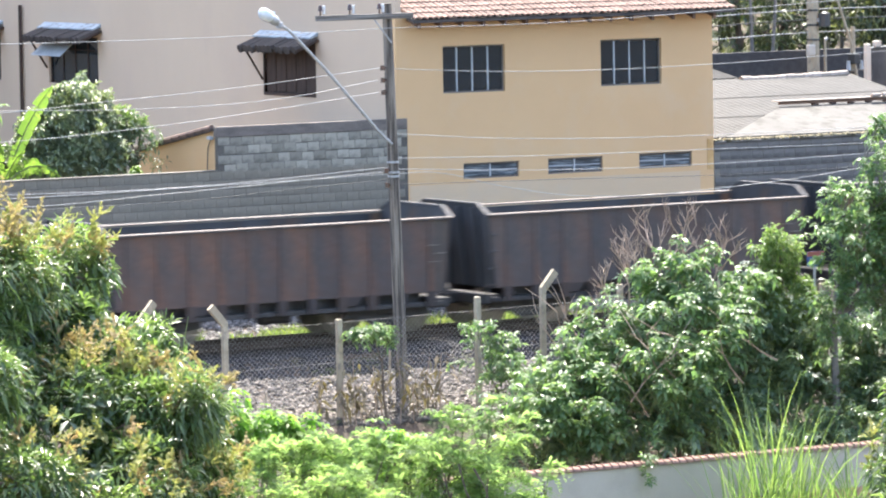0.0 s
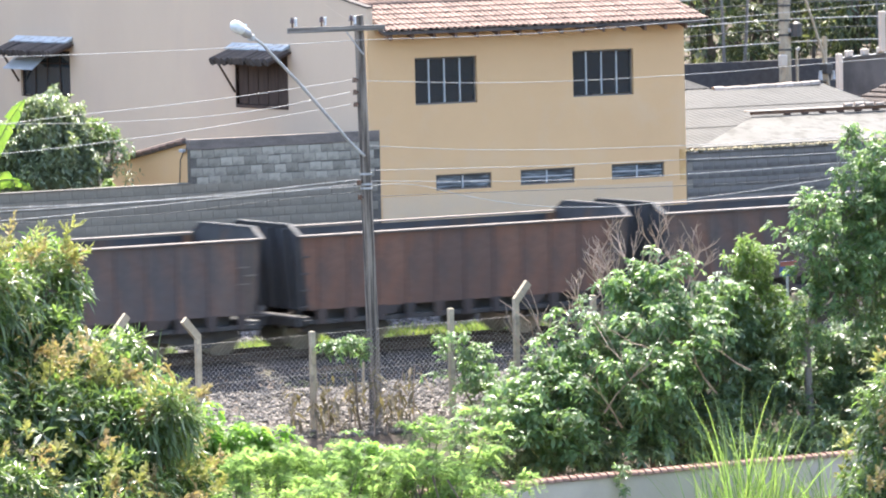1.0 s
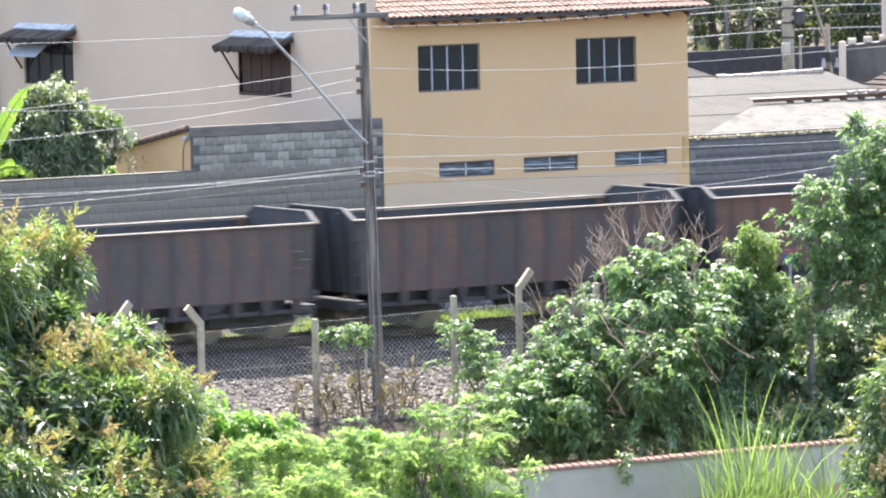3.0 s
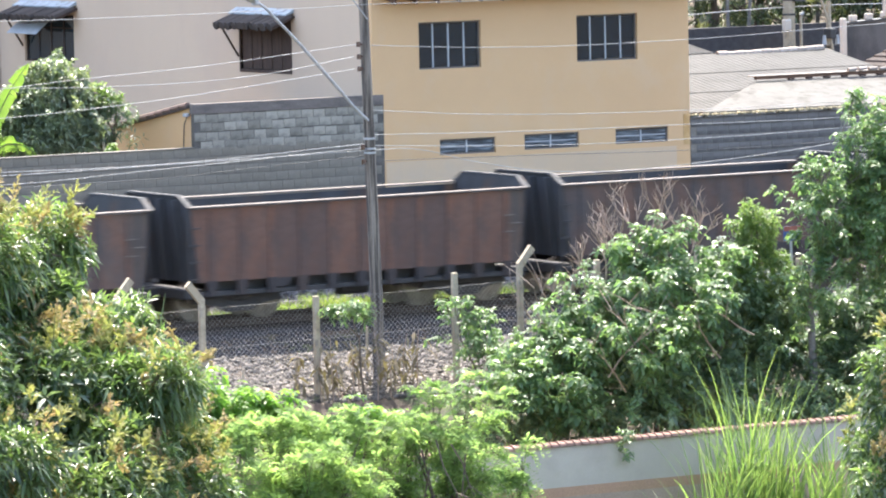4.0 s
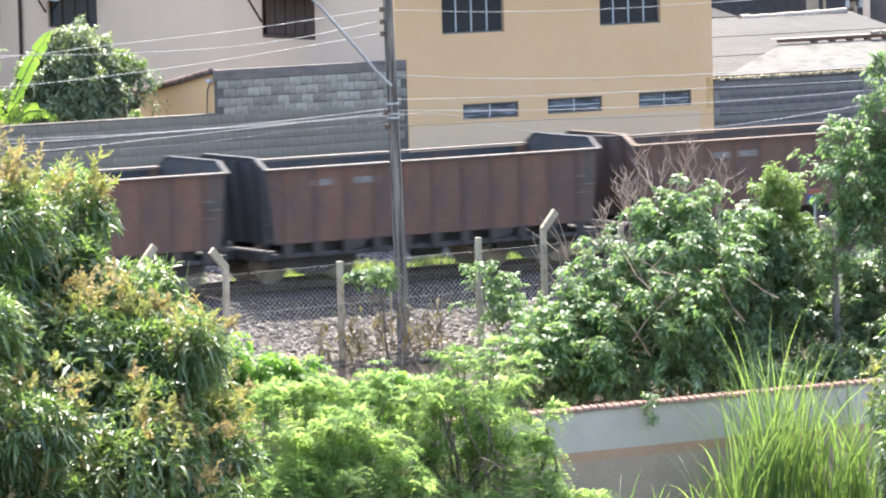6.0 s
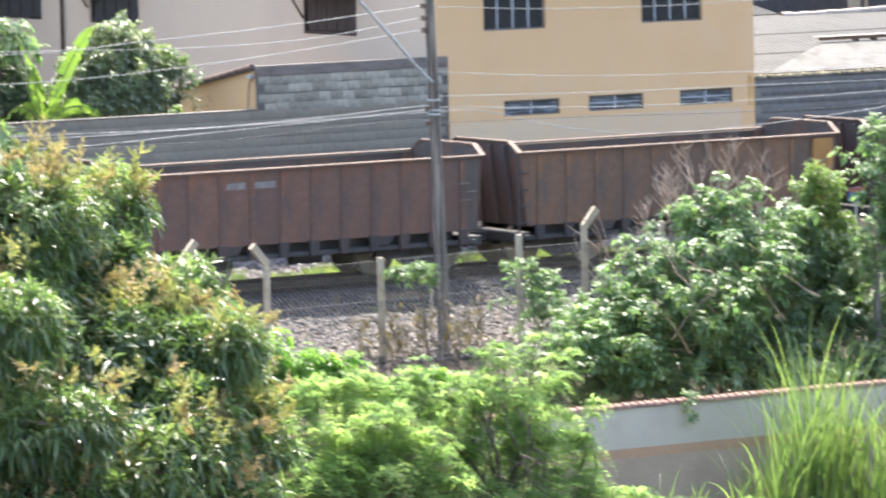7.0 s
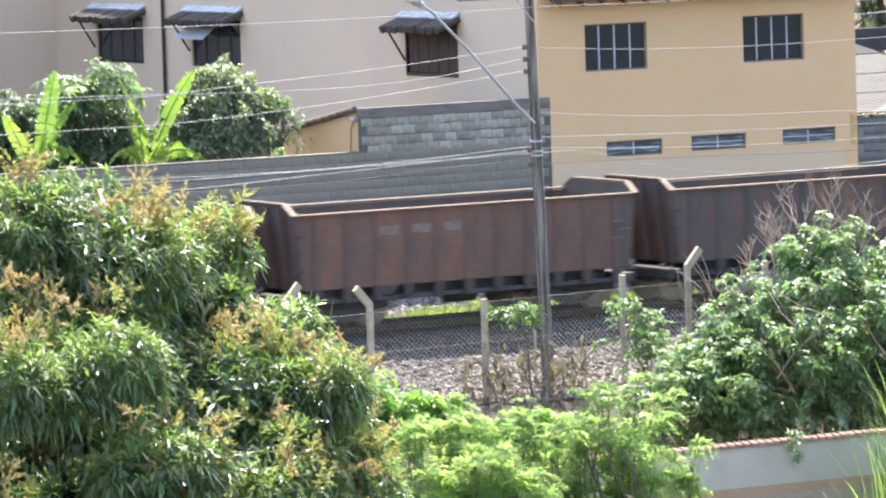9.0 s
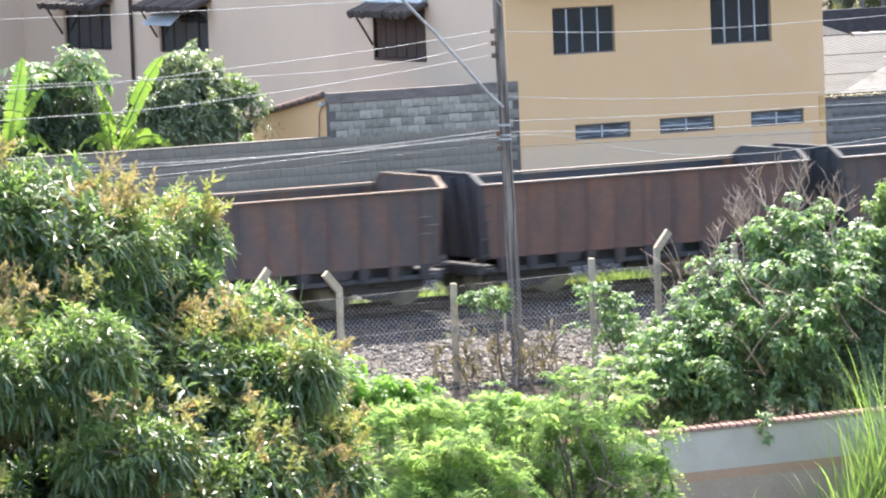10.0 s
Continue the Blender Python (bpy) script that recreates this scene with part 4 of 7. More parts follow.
# ---- block walls along the line ----
def block_mesh(material, ln=0.288, ht=0.184, dp=0.009):
    b = boxes((-ln / 2, -dp, -ht / 2, ln / 2, 0.0, ht / 2), bevel=0.004)
    me = bpy.data.meshes.new("block")
    b.to_mesh(me)
    b.free()
    me.materials.append(material)
    return me


def lay_blocks(wall, x0, x1, ztop, rows, yface, material, seed, mortar=0.012, single=True, ragged=0.004):
    rng = random.Random(seed)
    full = block_mesh(material)
    base = base_of(wall)
    verts, faces = [], []
    for r in range(rows):
        z = ztop - 0.1 - r * 0.198
        x = x0 + (0.15 if r % 2 else 0.0)
        while x + 0.29 < x1 + 0.02:
            p = Vector((x + 0.148, yface + rng.uniform(-0.003, 0.004), z + rng.uniform(-ragged, ragged)))
            if single and r < 7:
                ob = attach("block", full, wall, at=p - base)
            else:
                n = len(verts)
                verts += [tuple(p + v.co) for v in full.vertices]
                faces += [[n + q for q in f.vertices] for f in full.polygons]
            x += 0.2985
    if verts:
        quads = [f for f in faces if len(f) == 4]
        tagged(sheet("lower_blocks", verts, quads, material, wall), kind="stuff")


def build_walls():
    y = HY0 - 0.02
    # low garden wall that runs on to the far left
    w = tagged(part("wall_garden", boxes((-34, y, -0.2, 2.55, y + 0.14, 3.24)), M_MORTAR), "bare grey concrete block wall along the railway", "wall", kind="structure")
    lay_blocks(w, -13.2, 2.84, 3.25, 9, y, M_BLOCK, 1)
    tagged(part("wall_coping", boxes((-34, y - 0.03, 3.244, -1.95, y + 0.17, 3.275), bevel=0.008), M_MORTAR), "thin cement coping on the block wall", "coping", kind="structure")
    # raised piece beside the house with a dark tie beam on top
    w = tagged(part("wall_raised", boxes((-1.93, y + 0.004, 3.244, 2.5, y + 0.14, 3.98)), M_MORTAR_DARK), "raised grey block wall with a dark concrete beam on top", "wall", kind="structure")
    lay_blocks(w, -1.93, 2.84, 3.99, 4, y + 0.004, M_BLOCK_NEW, 2, ragged=0.012)
    part("tie_beam", boxes((-1.95, y - 0.022, 3.985, 2.84, y + 0.018, 4.21), (-1.95, y + 0.018, 3.985, 2.56, y + 0.16, 4.21), bevel=0.006), M_BEAM, w, "dark stained concrete beam")
    part("end_pier", boxes((2.505, y + 0.002, 0.0, 2.855, y + 0.016, 4.20), bevel=0.004), M_MORTAR_DARK, w)
    # dark old wall on the other side of the house
    w = tagged(part("wall_old", boxes((11.04, y + 0.03, -0.2, 40, y + 0.17, 3.30)), M_MORTAR), "blackened old block wall with moss on its top", "wall", kind="structure")
    lay_blocks(w, 11.05, 19.5, 3.30, 9, y + 0.03, M_BLOCK_OLD, 7)
    part("moss_coping", boxes((11.04, y - 0.01, 3.302, 40, y + 0.2, 3.35), bevel=0.012), M_BLOCK_OLD, w)
    moss = pebble_sheet("moss", 750, 11.06, 19.6, y + 0.0, y + 0.18, 0.02, 0.07, M_MOSS, 45, flat_z=3.36)
    moss.parent = w
    tagged(moss, kind="stuff")
    moss["label"] = "dry yellowish moss on the wall top"
    # small yellow lean-to behind the garden wall
    lean = thing("lean_to", (-1.9, 8, 0.5), "small yellow lean-to shed with a sloping tile verge", "shed")
    part("side_wall", prism(bmesh.new(), [(6.66, 0.5), (10.2, 0.5), (10.2, 3.53), (6.66, 4.12)], "x", -1.9, -1.75), M_YELLOW, lean)
    part("back_wall", boxes((-1.75, 10.05, 0.5, 2.55, 10.2, 3.5)), M_YELLOW, lean)
    part("roof", prism(bmesh.new(), [(6.64, 4.125), (10.35, 3.51), (10.35, 3.57), (6.64, 4.185)], "x", -1.98, 2.55), M_TILE_OLD, lean)
    t = None
    for k in range(10):
        yy = 6.75 + k * 0.36
        zz = 4.19 - (yy - 6.64) * 0.1658
        if t is None:
            ob = part("verge_tile", tube(bmesh.new(), (-1.93, yy, zz), (-1.93, yy + 0.4, zz - 0.05), 0.075, 0.06, 8), M_TILE, lean)
            t = (ob.data, yy, zz)
        else:
            attach("verge_tile", t[0], lean, at=(0, yy - t[1], zz - t[2]))
    b = poly_tube(bmesh.new(), [(-1.95, 6.95, 3.25), (-1.95, 6.9, 3.75), (-1.95, 6.75, 3.95)], [0.012] * 3, 6)
    part("hose", b, M_CABLE_BLACK, lean)
    b = boxes((-2.02, 6.68, 3.93, -1.92, 6.84, 4.0), bevel=0.01)
    part("tap_box", b, M_FRAME_WHITE, lean, "pale green plastic box")


build_walls()


# ---- neighbour's roofs beyond the old wall ----
def corrugated(bm, x0, x1, ya, za, yb, zb, pitch=0.18, amp=0.010, t=0.01):
    n = int((x1 - x0) / pitch * 4)
    d = Vector((0, yb - ya, zb - za)).normalized()
    nrm = Vector((0, -d.z, d.y))
    rows = []
    for k in range(n + 1):
        x = x0 + (x1 - x0) * k / n
        h = amp * math.sin(2 * math.pi * (x - x0) / pitch)
        rows.append([bm.verts.new(Vector((x, y, z)) + nrm * (h + o)) for y, z, o in ((ya, za, 0), (yb, zb, 0), (yb, zb, -t), (ya, za, -t))])
    for a, b in zip(rows, rows[1:]):
        for i in range(4):
            bm.faces.new((a[i], a[(i + 1) % 4], b[(i + 1) % 4], b[i]))
    bmesh.ops.recalc_face_normals(bm, faces=bm.faces)


def build_neighbours():
    n = thing("neighbour_house", (14, 10, 0.5), "low neighbouring house under grey corrugated sheet roofs", "house")
    part("wall", boxes((11.3, 7.2, 0.3, 26, 7.4, 3.0), (11.3, 16.4, 0.3, 26, 16.6, 3.0), (11.3, 7.4, 0.3, 11.5, 16.4, 3.0), (25.8, 7.4, 0.3, 26, 16.4, 3.0)), M_PINK, n)
    for i in range(3):
        ya, yb = 6.75 + i * 1.78, 6.75 + (i + 1) * 1.78 + 0.08
        b = bmesh.new()
        corrugated(b, 11.1, 18.9, ya, 3.42 + (ya - 6.75) * 0.19 + i * 0.014, yb, 3.42 + (yb - 6.75) * 0.19 + i * 0.014)
        part("roof_sheet", b, M_FIBRO, n)
    b = bmesh.new()
    corrugated(b, 11.1, 18.9, 12.2, 4.50, 16.9, 3.5)
    part("roof_sheet", b, M_FIBRO, n)
    cap = None
    for k in range(12):
        x = 15.6 + k * 0.26
        if cap is None:
            ob = part("ridge_tile", tube(bmesh.new(), (x, 12.1, 4.44), (x + 0.29, 12.1, 4.455), 0.10, 0.085, 8), M_RIDGE, n, "pale ridge tile")
            cap = (ob.data, x)
        else:
            attach("ridge_tile", cap[0], n, at=(x - cap[1], 0, 0.006 * ((k * 7) % 3) + 0.005 * k - 0.03))
    b = bmesh.new()     # hipped end that falls away from the ridge
    top = [b.verts.new(c) for c in ((18.9, 6.8, 3.44), (20.6, 8.4, 3.50), (20.6, 12.1, 3.62), (18.9, 12.1, 4.47))]
    low = [b.verts.new(v.co - Vector((0, 0, 0.02))) for v in top]
    b.faces.new(top)
    b.faces.new(low)
    for k in range(4):
        b.faces.new((top[k], top[(k + 1) % 4], low[(k + 1) % 4], low[k]))
    bmesh.ops.recalc_face_normals(b, faces=b.faces)
    part("hip_sheet", b, M_FIBRO, n)
    # bright white sheet roof in front of it
    w = thing("shed", (14.6, 8, 0.3), "shed with a bright white painted sheet roof and a brown eave", "shed")
    b = bmesh.new()
    top = [b.verts.new(c) for c in ((11.55, 6.70, 3.42), (26, 6.70, 3.42), (26, 9.0, 3.93), (14.6, 9.0, 3.93))]
    low = [b.verts.new((v.co.x, v.co.y, v.co.z - 0.03)) for v in top]
    b.faces.new(top)
    b.faces.new(low)
    for k in range(4):
        b.faces.new((top[k], top[(k + 1) % 4], low[(k + 1) % 4], low[k]))
    bmesh.ops.recalc_face_normals(b, faces=b.faces)
    part("roof_sheet", b, M_WHITE_ROOF, w, "white painted sheet, dirty along its edge")
    part("eave_beam", boxes((14.62, 9.02, 3.975, 26, 9.12, 4.045), bevel=0.01), M_RAFTER, w, "sun-bleached brown eave board")
    part("eave_trim", boxes((14.5, 8.98, 4.049, 26, 9.2, 4.072), bevel=0.006), M_RIDGE, w, "pale worn edge of the roof")
    stub = None
    for k in range(9):
        x = 15.55 + k * 0.52
        if stub is None:
            ob = part("rafter_end", boxes((x, 8.97, 3.935, x + 0.16, 9.08, 3.973), bevel=0.008), M_WOOD_DARK, w)
            stub = (ob.data, x)
        else:
            attach("rafter_end", stub[0], w, at=(x - stub[1], 0, 0))
    tile = None
    for k in range(26):
        x = 17.25 + k * 0.31
        if tile is None:
            ob = part("eave_tile", tube(bmesh.new(), (x, 8.96, 4.10), (x + 0.27, 8.99, 4.115), 0.048, 0.040, 7), M_RIDGE, w)
            tile = (ob.data, x)
        else:
            attach("eave_tile", tile[0], w, at=(x - tile[1], 0, 0.012 * ((k * 5) % 3 - 1)))
    part("front_wall", boxes((11.9, 6.72, 0.3, 26, 6.86, 3.38)), M_PINK, w)
    # small gable farther back
    g = thing("house", (13.3, 14, 0.6), "small house with a grey gable behind the sheet roofs", "house")
    part("wall", boxes((12.2, 13.2, 0.6, 16.0, 16.2, 4.25)), M_PINK, g)
    hip = bmesh.new()
    c = [hip.verts.new(p) for p in ((12.0, 12.9, 4.32), (16.5, 12.9, 4.32), (16.5, 16.4, 4.32), (12.0, 16.4, 4.32), (14.2, 14.65, 5.38))]
    for f in ((0, 1, 4), (1, 2, 4), (2, 3, 4), (3, 0, 4), (3, 2, 1, 0)):
        hip.faces.new([c[k] for k in f])
    bmesh.ops.recalc_face_normals(hip, faces=hip.faces)
    part("roof", hip, M_FIBRO, g)
    part("eave_board", boxes((12.0, 12.82, 4.19, 16.3, 12.89, 4.315)), M_WOOD_DARK, g)
    # hipped tile roof at the far right
    g = thing("house", (30, 22, 0.6), "far house with a brown tiled hip roof", "house")
    part("wall", boxes((27.0, 19.2, 0.6, 41.6, 21.6, 3.25)), M_PINK, g)
    hip = bmesh.new()
    pts = [hip.verts.new(c) for c in ((26.5, 18.9, 3.32), (42.0, 18.9, 3.32), (42.0, 21.9, 3.32), (26.5, 21.9, 3.32), (28.0, 20.4, 4.42), (40.5, 20.4, 4.42))]
    for f in ((0, 1, 5, 4), (1, 2, 5), (2, 3, 4, 5), (3, 0, 4), (3, 2, 1, 0)):
        hip.faces.new([pts[k] for k in f])
    bmesh.ops.recalc_face_normals(hip, faces=hip.faces)
    r = part("roof", hip, M_TILE_DARK, g)
    for k in range(9):        # courses of tiles on the two visible slopes, each lapping the one below
        f0, f1 = k / 9, (k + 1.15) / 9
        q = lambda f, o: ((26.5 + 1.5 * f, 18.9 + 1.5 * f, 3.32 + 1.1 * f + o), (40.5, 18.9 + 1.5 * f, 3.32 + 1.1 * f + o), (26.5 + 1.5 * f, 21.9 - 1.5 * f, 3.32 + 1.1 * f + o))
        lo, hi = q(f0, 0.075), q(min(f1, 1.0), 0.03)
        bm = bmesh.new()
        for s in ((0, 1), (2, 0)):
            top = [bm.verts.new(c) for c in (lo[s[0]], lo[s[1]], hi[s[1]], hi[s[0]])]
            bot = [bm.verts.new((c[0], c[1], c[2] - 0.05)) for c in (lo[s[0]], lo[s[1]], hi[s[1]], hi[s[0]])]
            bm.faces.new(top)
            bm.faces.new(bot)
            for m in range(4):
                bm.faces.new((top[m], top[(m + 1) % 4], bot[(m + 1) % 4], bot[m]))
        bmesh.ops.recalc_face_normals(bm, faces=bm.faces)
        part("tile_course", bm, M_TILE_DARK, r)
    # stained street wall with balusters and posts
    w = tagged(part("wall_street", prism(bmesh.new(), [(30.05, 0.6), (45, 0.6), (45, 5.2), (30.05, 4.36)], "y", 27.0, 27.2), M_STREET), "grey-black stained rendered wall with pale balusters", "wall", kind="structure")
    part("wall_cap", prism(bmesh.new(), [(30.05, 4.364), (45, 5.204), (45, 5.26), (30.05, 4.42)], "y", 26.95, 27.25), M_CABLE_BLACK, w, "blackened wall cap")
    for k in range(9):
        x = 30.3 + k * 0.55
        z = 4.425 + (x - 30.05) * 0.0562
        part("baluster", boxes((x, 27.02, z, x + 0.22, 27.18, z + 0.18), bevel=0.02), M_GREY_WALL, w, "whitewashed baluster")
    for x, z0, z1 in ((29.95, 0.6, 4.55), (31.45, 4.55, 5.70)):
        part("gate_post", boxes((x - 0.085, 26.85, z0, x + 0.085, 27.0, z1), bevel=0.02), M_GREY_WALL, w, "whitewashed post")
    part("post_rail", boxes((31.57, 26.9, 5.60, 45, 26.97, 5.68), bevel=0.01), M_FRAME_WHITE, w)
    # pale house at the far left end of the yard
    g = thing("house", (-6, 30, 0.6), "plain pale rendered house at the end of the yard", "house")
    part("wall", boxes((-16, 31.36, 0.6, 2.75, 38, 9.0)), M_PINK, g)
    part("roof", prism(bmesh.new(), [(31.0, 9.0), (38.5, 9.0), (34.7, 10.6)], "x", -16.4, 2.5), M_TILE, g)
    # dark retaining wall behind, coloured to stand in for the shade under the trees
    w = tagged(part("wall_back", boxes((20, 40, 1.5, 70, 40.4, 3.85)), M_DARK_STONE), "dark retaining wall under trees, tree shade put into its colour", "wall", kind="structure")


build_neighbours()


# ---- fence of concrete posts and chain link ----
FENCE_Y = -5.5


def fence_post(fence, x, ztop, arm, lean=0.0):
    """arm: 0 for none, else the way the bent top points along x."""
    b = bmesh.new()
    zb = ground_z(FENCE_Y) - 0.15
    s = 0.055
    box(b, x - s, FENCE_Y - s, zb, x + s, FENCE_Y + s, ztop)
    bmesh.ops.bevel(b, geom=b.edges[:], offset=0.012, segments=1, affect="EDGES")
    if arm:
        dx, dz = 0.30 * arm, 0.30
        ring = []
        for px, pz in ((x, ztop - 0.05), (x + dx, ztop + dz)):
            ox, oz = 0.05 * arm, -0.05
            ring.append([b.verts.new((px + kx * ox * -1, FENCE_Y + ky * 0.05, pz + kx * oz * -1 * 1)) for kx, ky in ((-1, -1), (1, -1), (1, 1), (-1, 1))])
        for i in range(4):
            b.faces.new((ring[0][i], ring[0][(i + 1) % 4], ring[1][(i + 1) % 4], ring[1][i]))
        b.faces.new(ring[0])
        b.faces.new(ring[1])
        bmesh.ops.recalc_face_normals(b, faces=b.faces)
    part("post", b, M_POST, fence, "bent concrete post" if arm else "")


def build_fence():
    fence = thing("fence", (-4, FENCE_Y, ground_z(FENCE_Y)), "chain-link fence on pale concrete posts beside the track", "fence")
    for x, zt, arm in ((-14.2, 1.2, -1), (-12.2, 1.1, 0), (-10.2, 1.3, 1), (-8.38, 1.14, -1), (-5.85, 1.04, 0), (-2.69, 1.30, 0), (-1.17, 1.40, 1), (0.66, 1.36, 0), (3.1, 1.4, 0), (5.6, 1.1, 0), (8.4, 1.4, 0)):
        fence_post(fence, x, zt, arm)
    z0, z1, x0, x1 = -0.60, 0.98, -14.2, 8.4
    v, f = [], []
    r = 0.0065
    step = 0.105
    h = z1 - z0
    for sgn in (1, -1):
        k = x0 - h
        while k < x1 + h:
            a, b = (k, k + h * sgn)
            za, zb = z0, z1
            if sgn == 1:
                if a < x0:
                    za += x0 - a; a = x0
                if b > x1:
                    zb -= b - x1; b = x1
            else:
                if a > x1:
                    za += a - x1; a = x1
                if b < x0:
                    zb -= x0 - b; b = x0
            if zb - za > 0.05 and x0 - 1e-6 <= a <= x1 + 1e-6:
                n = len(v)
                oy = 0.07 + 0.004 * sgn
                mid = ((a + b) / 2, (za + zb) / 2, 0.03 * math.sin(k * 1.3))
                for px, pz, bow in ((a, za, 0), (mid[0], mid[1], mid[2]), (b, zb, 0)):
                    up = 0.22 * (px + 5) / 14
                    for q in range(3):
                        t = 2 * math.pi * q / 3
                        rr = r if sgn == 1 else r * 0.4
                        v.append((px + rr * math.cos(t), FENCE_Y + oy + bow + rr * math.sin(t), pz + up + rr * 0.7 * math.cos(t)))
                for s in (0, 3):
                    for q in range(3):
                        f.append((n + s + q, n + s + (q + 1) % 3, n + s + 3 + (q + 1) % 3, n + s + 3 + q))
            k += step
    tagged(sheet("wire_mesh", v, f, M_WIRE, fence, "rusty chain-link mesh"), kind="stuff")
    for z in (z0, 0.2, z1):
        b = tube(bmesh.new(), (x0, FENCE_Y + 0.08, z - 0.14), (x1, FENCE_Y + 0.08, z + 0.21), 0.003, seg=5)
        part("line_wire", b, M_WIRE, fence)
    # thin short stakes standing in the gravel
    for x, y, h in ((-7.35, -5.2, 0.5), (-4.15, -4.5, 0.9)):
        st = part("stake", tube(bmesh.new(), (x, y, ground_z(y) - 0.1), (x + 0.02, y, ground_z(y) + h), 0.03, 0.025, 7), M_POST)
        tagged(st, "short pale stake standing in the gravel", "stake", "stakes")


build_fence()


# ---- pole with cross arm and street lamp ----
def build_pole():
    y = -4.8
    pole = thing("utility_pole", (-4.02, y, ground_z(y)), "grey weathered wooden utility pole with cross arm and wires", "utility pole")
    a, b = Vector((-4.02, y, ground_z(y) - 0.4)), Vector((-4.23, y, 7.12))
    bm = bmesh.new()
    n = 6
    tube(bm, a, b, 0.132, 0.092, 14)
    part("shaft", bm, M_TIMBER, pole)
    part("cross_arm", boxes((-5.90, y - 0.17, 6.82, -3.72, y - 0.075, 6.93), bevel=0.01), M_TIMBER_ARM, pole)
    part("brace", tube(bmesh.new(), (-4.6, y - 0.13, 6.83), (-4.2, y - 0.11, 6.35), 0.016, seg=6), M_GALV, pole)
    for x in (-5.80, -5.14, -4.47):
        bm = tube(bmesh.new(), (x, y - 0.12, 6.93), (x, y - 0.12, 7.02), 0.015, seg=6)
        tube(bm, (x, y - 0.12, 7.02), (x, y - 0.12, 7.075), 0.055, 0.035, 10)
        tube(bm, (x, y - 0.12, 7.075), (x, y - 0.12, 7.13), 0.045, 0.025, 10)
        part("insulator", bm, M_PORCELAIN, pole, "dark brown porcelain insulator")
        part("insulator_bracket", boxes((x + 0.06, y - 0.15, 6.95, x + 0.10, y - 0.09, 7.12), bevel=0.008), M_LAMP_GLASS, pole, "white bracket")
    for z in (5.86, 5.62, 5.38, 3.84, 3.55):
        x = a.lerp(b, (z - a.z) / (b.z - a.z)).x
        bm = tube(bmesh.new(), (x - 0.19, y - 0.06, z - 0.05), (x - 0.19, y - 0.06, z + 0.05), 0.045, 0.04, 10)
        tube(bm, (x - 0.2, y - 0.06, z), (x, y, z), 0.014, seg=6)
        part("spool_insulator", bm, M_PORCELAIN, pole)
    for z in (3.80, 3.72, 4.0):
        x = a.lerp(b, (z - a.z) / (b.z - a.z)).x
        bm = bmesh.new()
        tube(bm, (x, y, z - 0.02), (x, y, z + 0.02), 0.121, seg=14)
        part("clamp", bm, M_GALV, pole, "galvanised pole clamp")
    lamp = thing("street_lamp", (-4.25, y - 0.1, 4.42), "galvanised street lamp arm with a glass-covered head, fixed to the pole", "street lamp")
    p = [(-4.24, y - 0.12, 4.36), (-4.58, y - 0.14, 4.66), (-5.84, y - 0.3, 5.92), (-6.66, y - 0.42, 6.66), (-6.95, y - 0.46, 6.84)]
    part("arm", poly_tube(bmesh.new(), p, [0.03, 0.03, 0.03, 0.03, 0.028], 9), M_GALV, lamp)
    d = Vector((-0.86, -0.12, 0.5)).normalized()
    q = Vector((-6.93, y - 0.46, 6.82))
    bm = tube(bmesh.new(), q, q + d * 0.16, 0.06, 0.085, 10)
    part("collar", bm, M_GALV, lamp)
    def pod(centre, size, turn_to):
        b = bmesh.new()
        bmesh.ops.create_uvsphere(b, u_segments=14, v_segments=8, radius=1.0, matrix=Matrix.Translation(centre) @ turn_to.to_track_quat("X", "Z").to_matrix().to_4x4() @ Matrix.Diagonal((*size, 1)))
        return b
    part("housing", pod(q + d * 0.16 + Vector((0.02, 0, -0.01)), (0.15, 0.105, 0.10), d), M_GALV, lamp, "grey cast lamp housing", smooth=True)
    bowl = pod(q + d * 0.33 + Vector((0, 0, -0.015)), (0.20, 0.125, 0.115), d)
    for v in bowl.verts:
        v.co += Vector((0, 0, 0.02 * math.sin(9 * v.co.x + 5 * v.co.z)))
    part("bowl", bowl, M_LAMP_GLASS, lamp, "white glassy lamp bowl", smooth=True)
    part("photocell", tube(bmesh.new(), q + d * 0.14 + Vector((0, 0, 0.09)), q + d * 0.14 + Vector((0, 0, 0.16)), 0.045, 0.035, 10), M_LAMP_GLASS, lamp, "pale photocell on top")
    part("clamp", boxes((q.x - 0.02, q.y - 0.08, q.z - 0.10, q.x + 0.07, q.y + 0.08, q.z + 0.03), bevel=0.02), M_GALV, lamp)
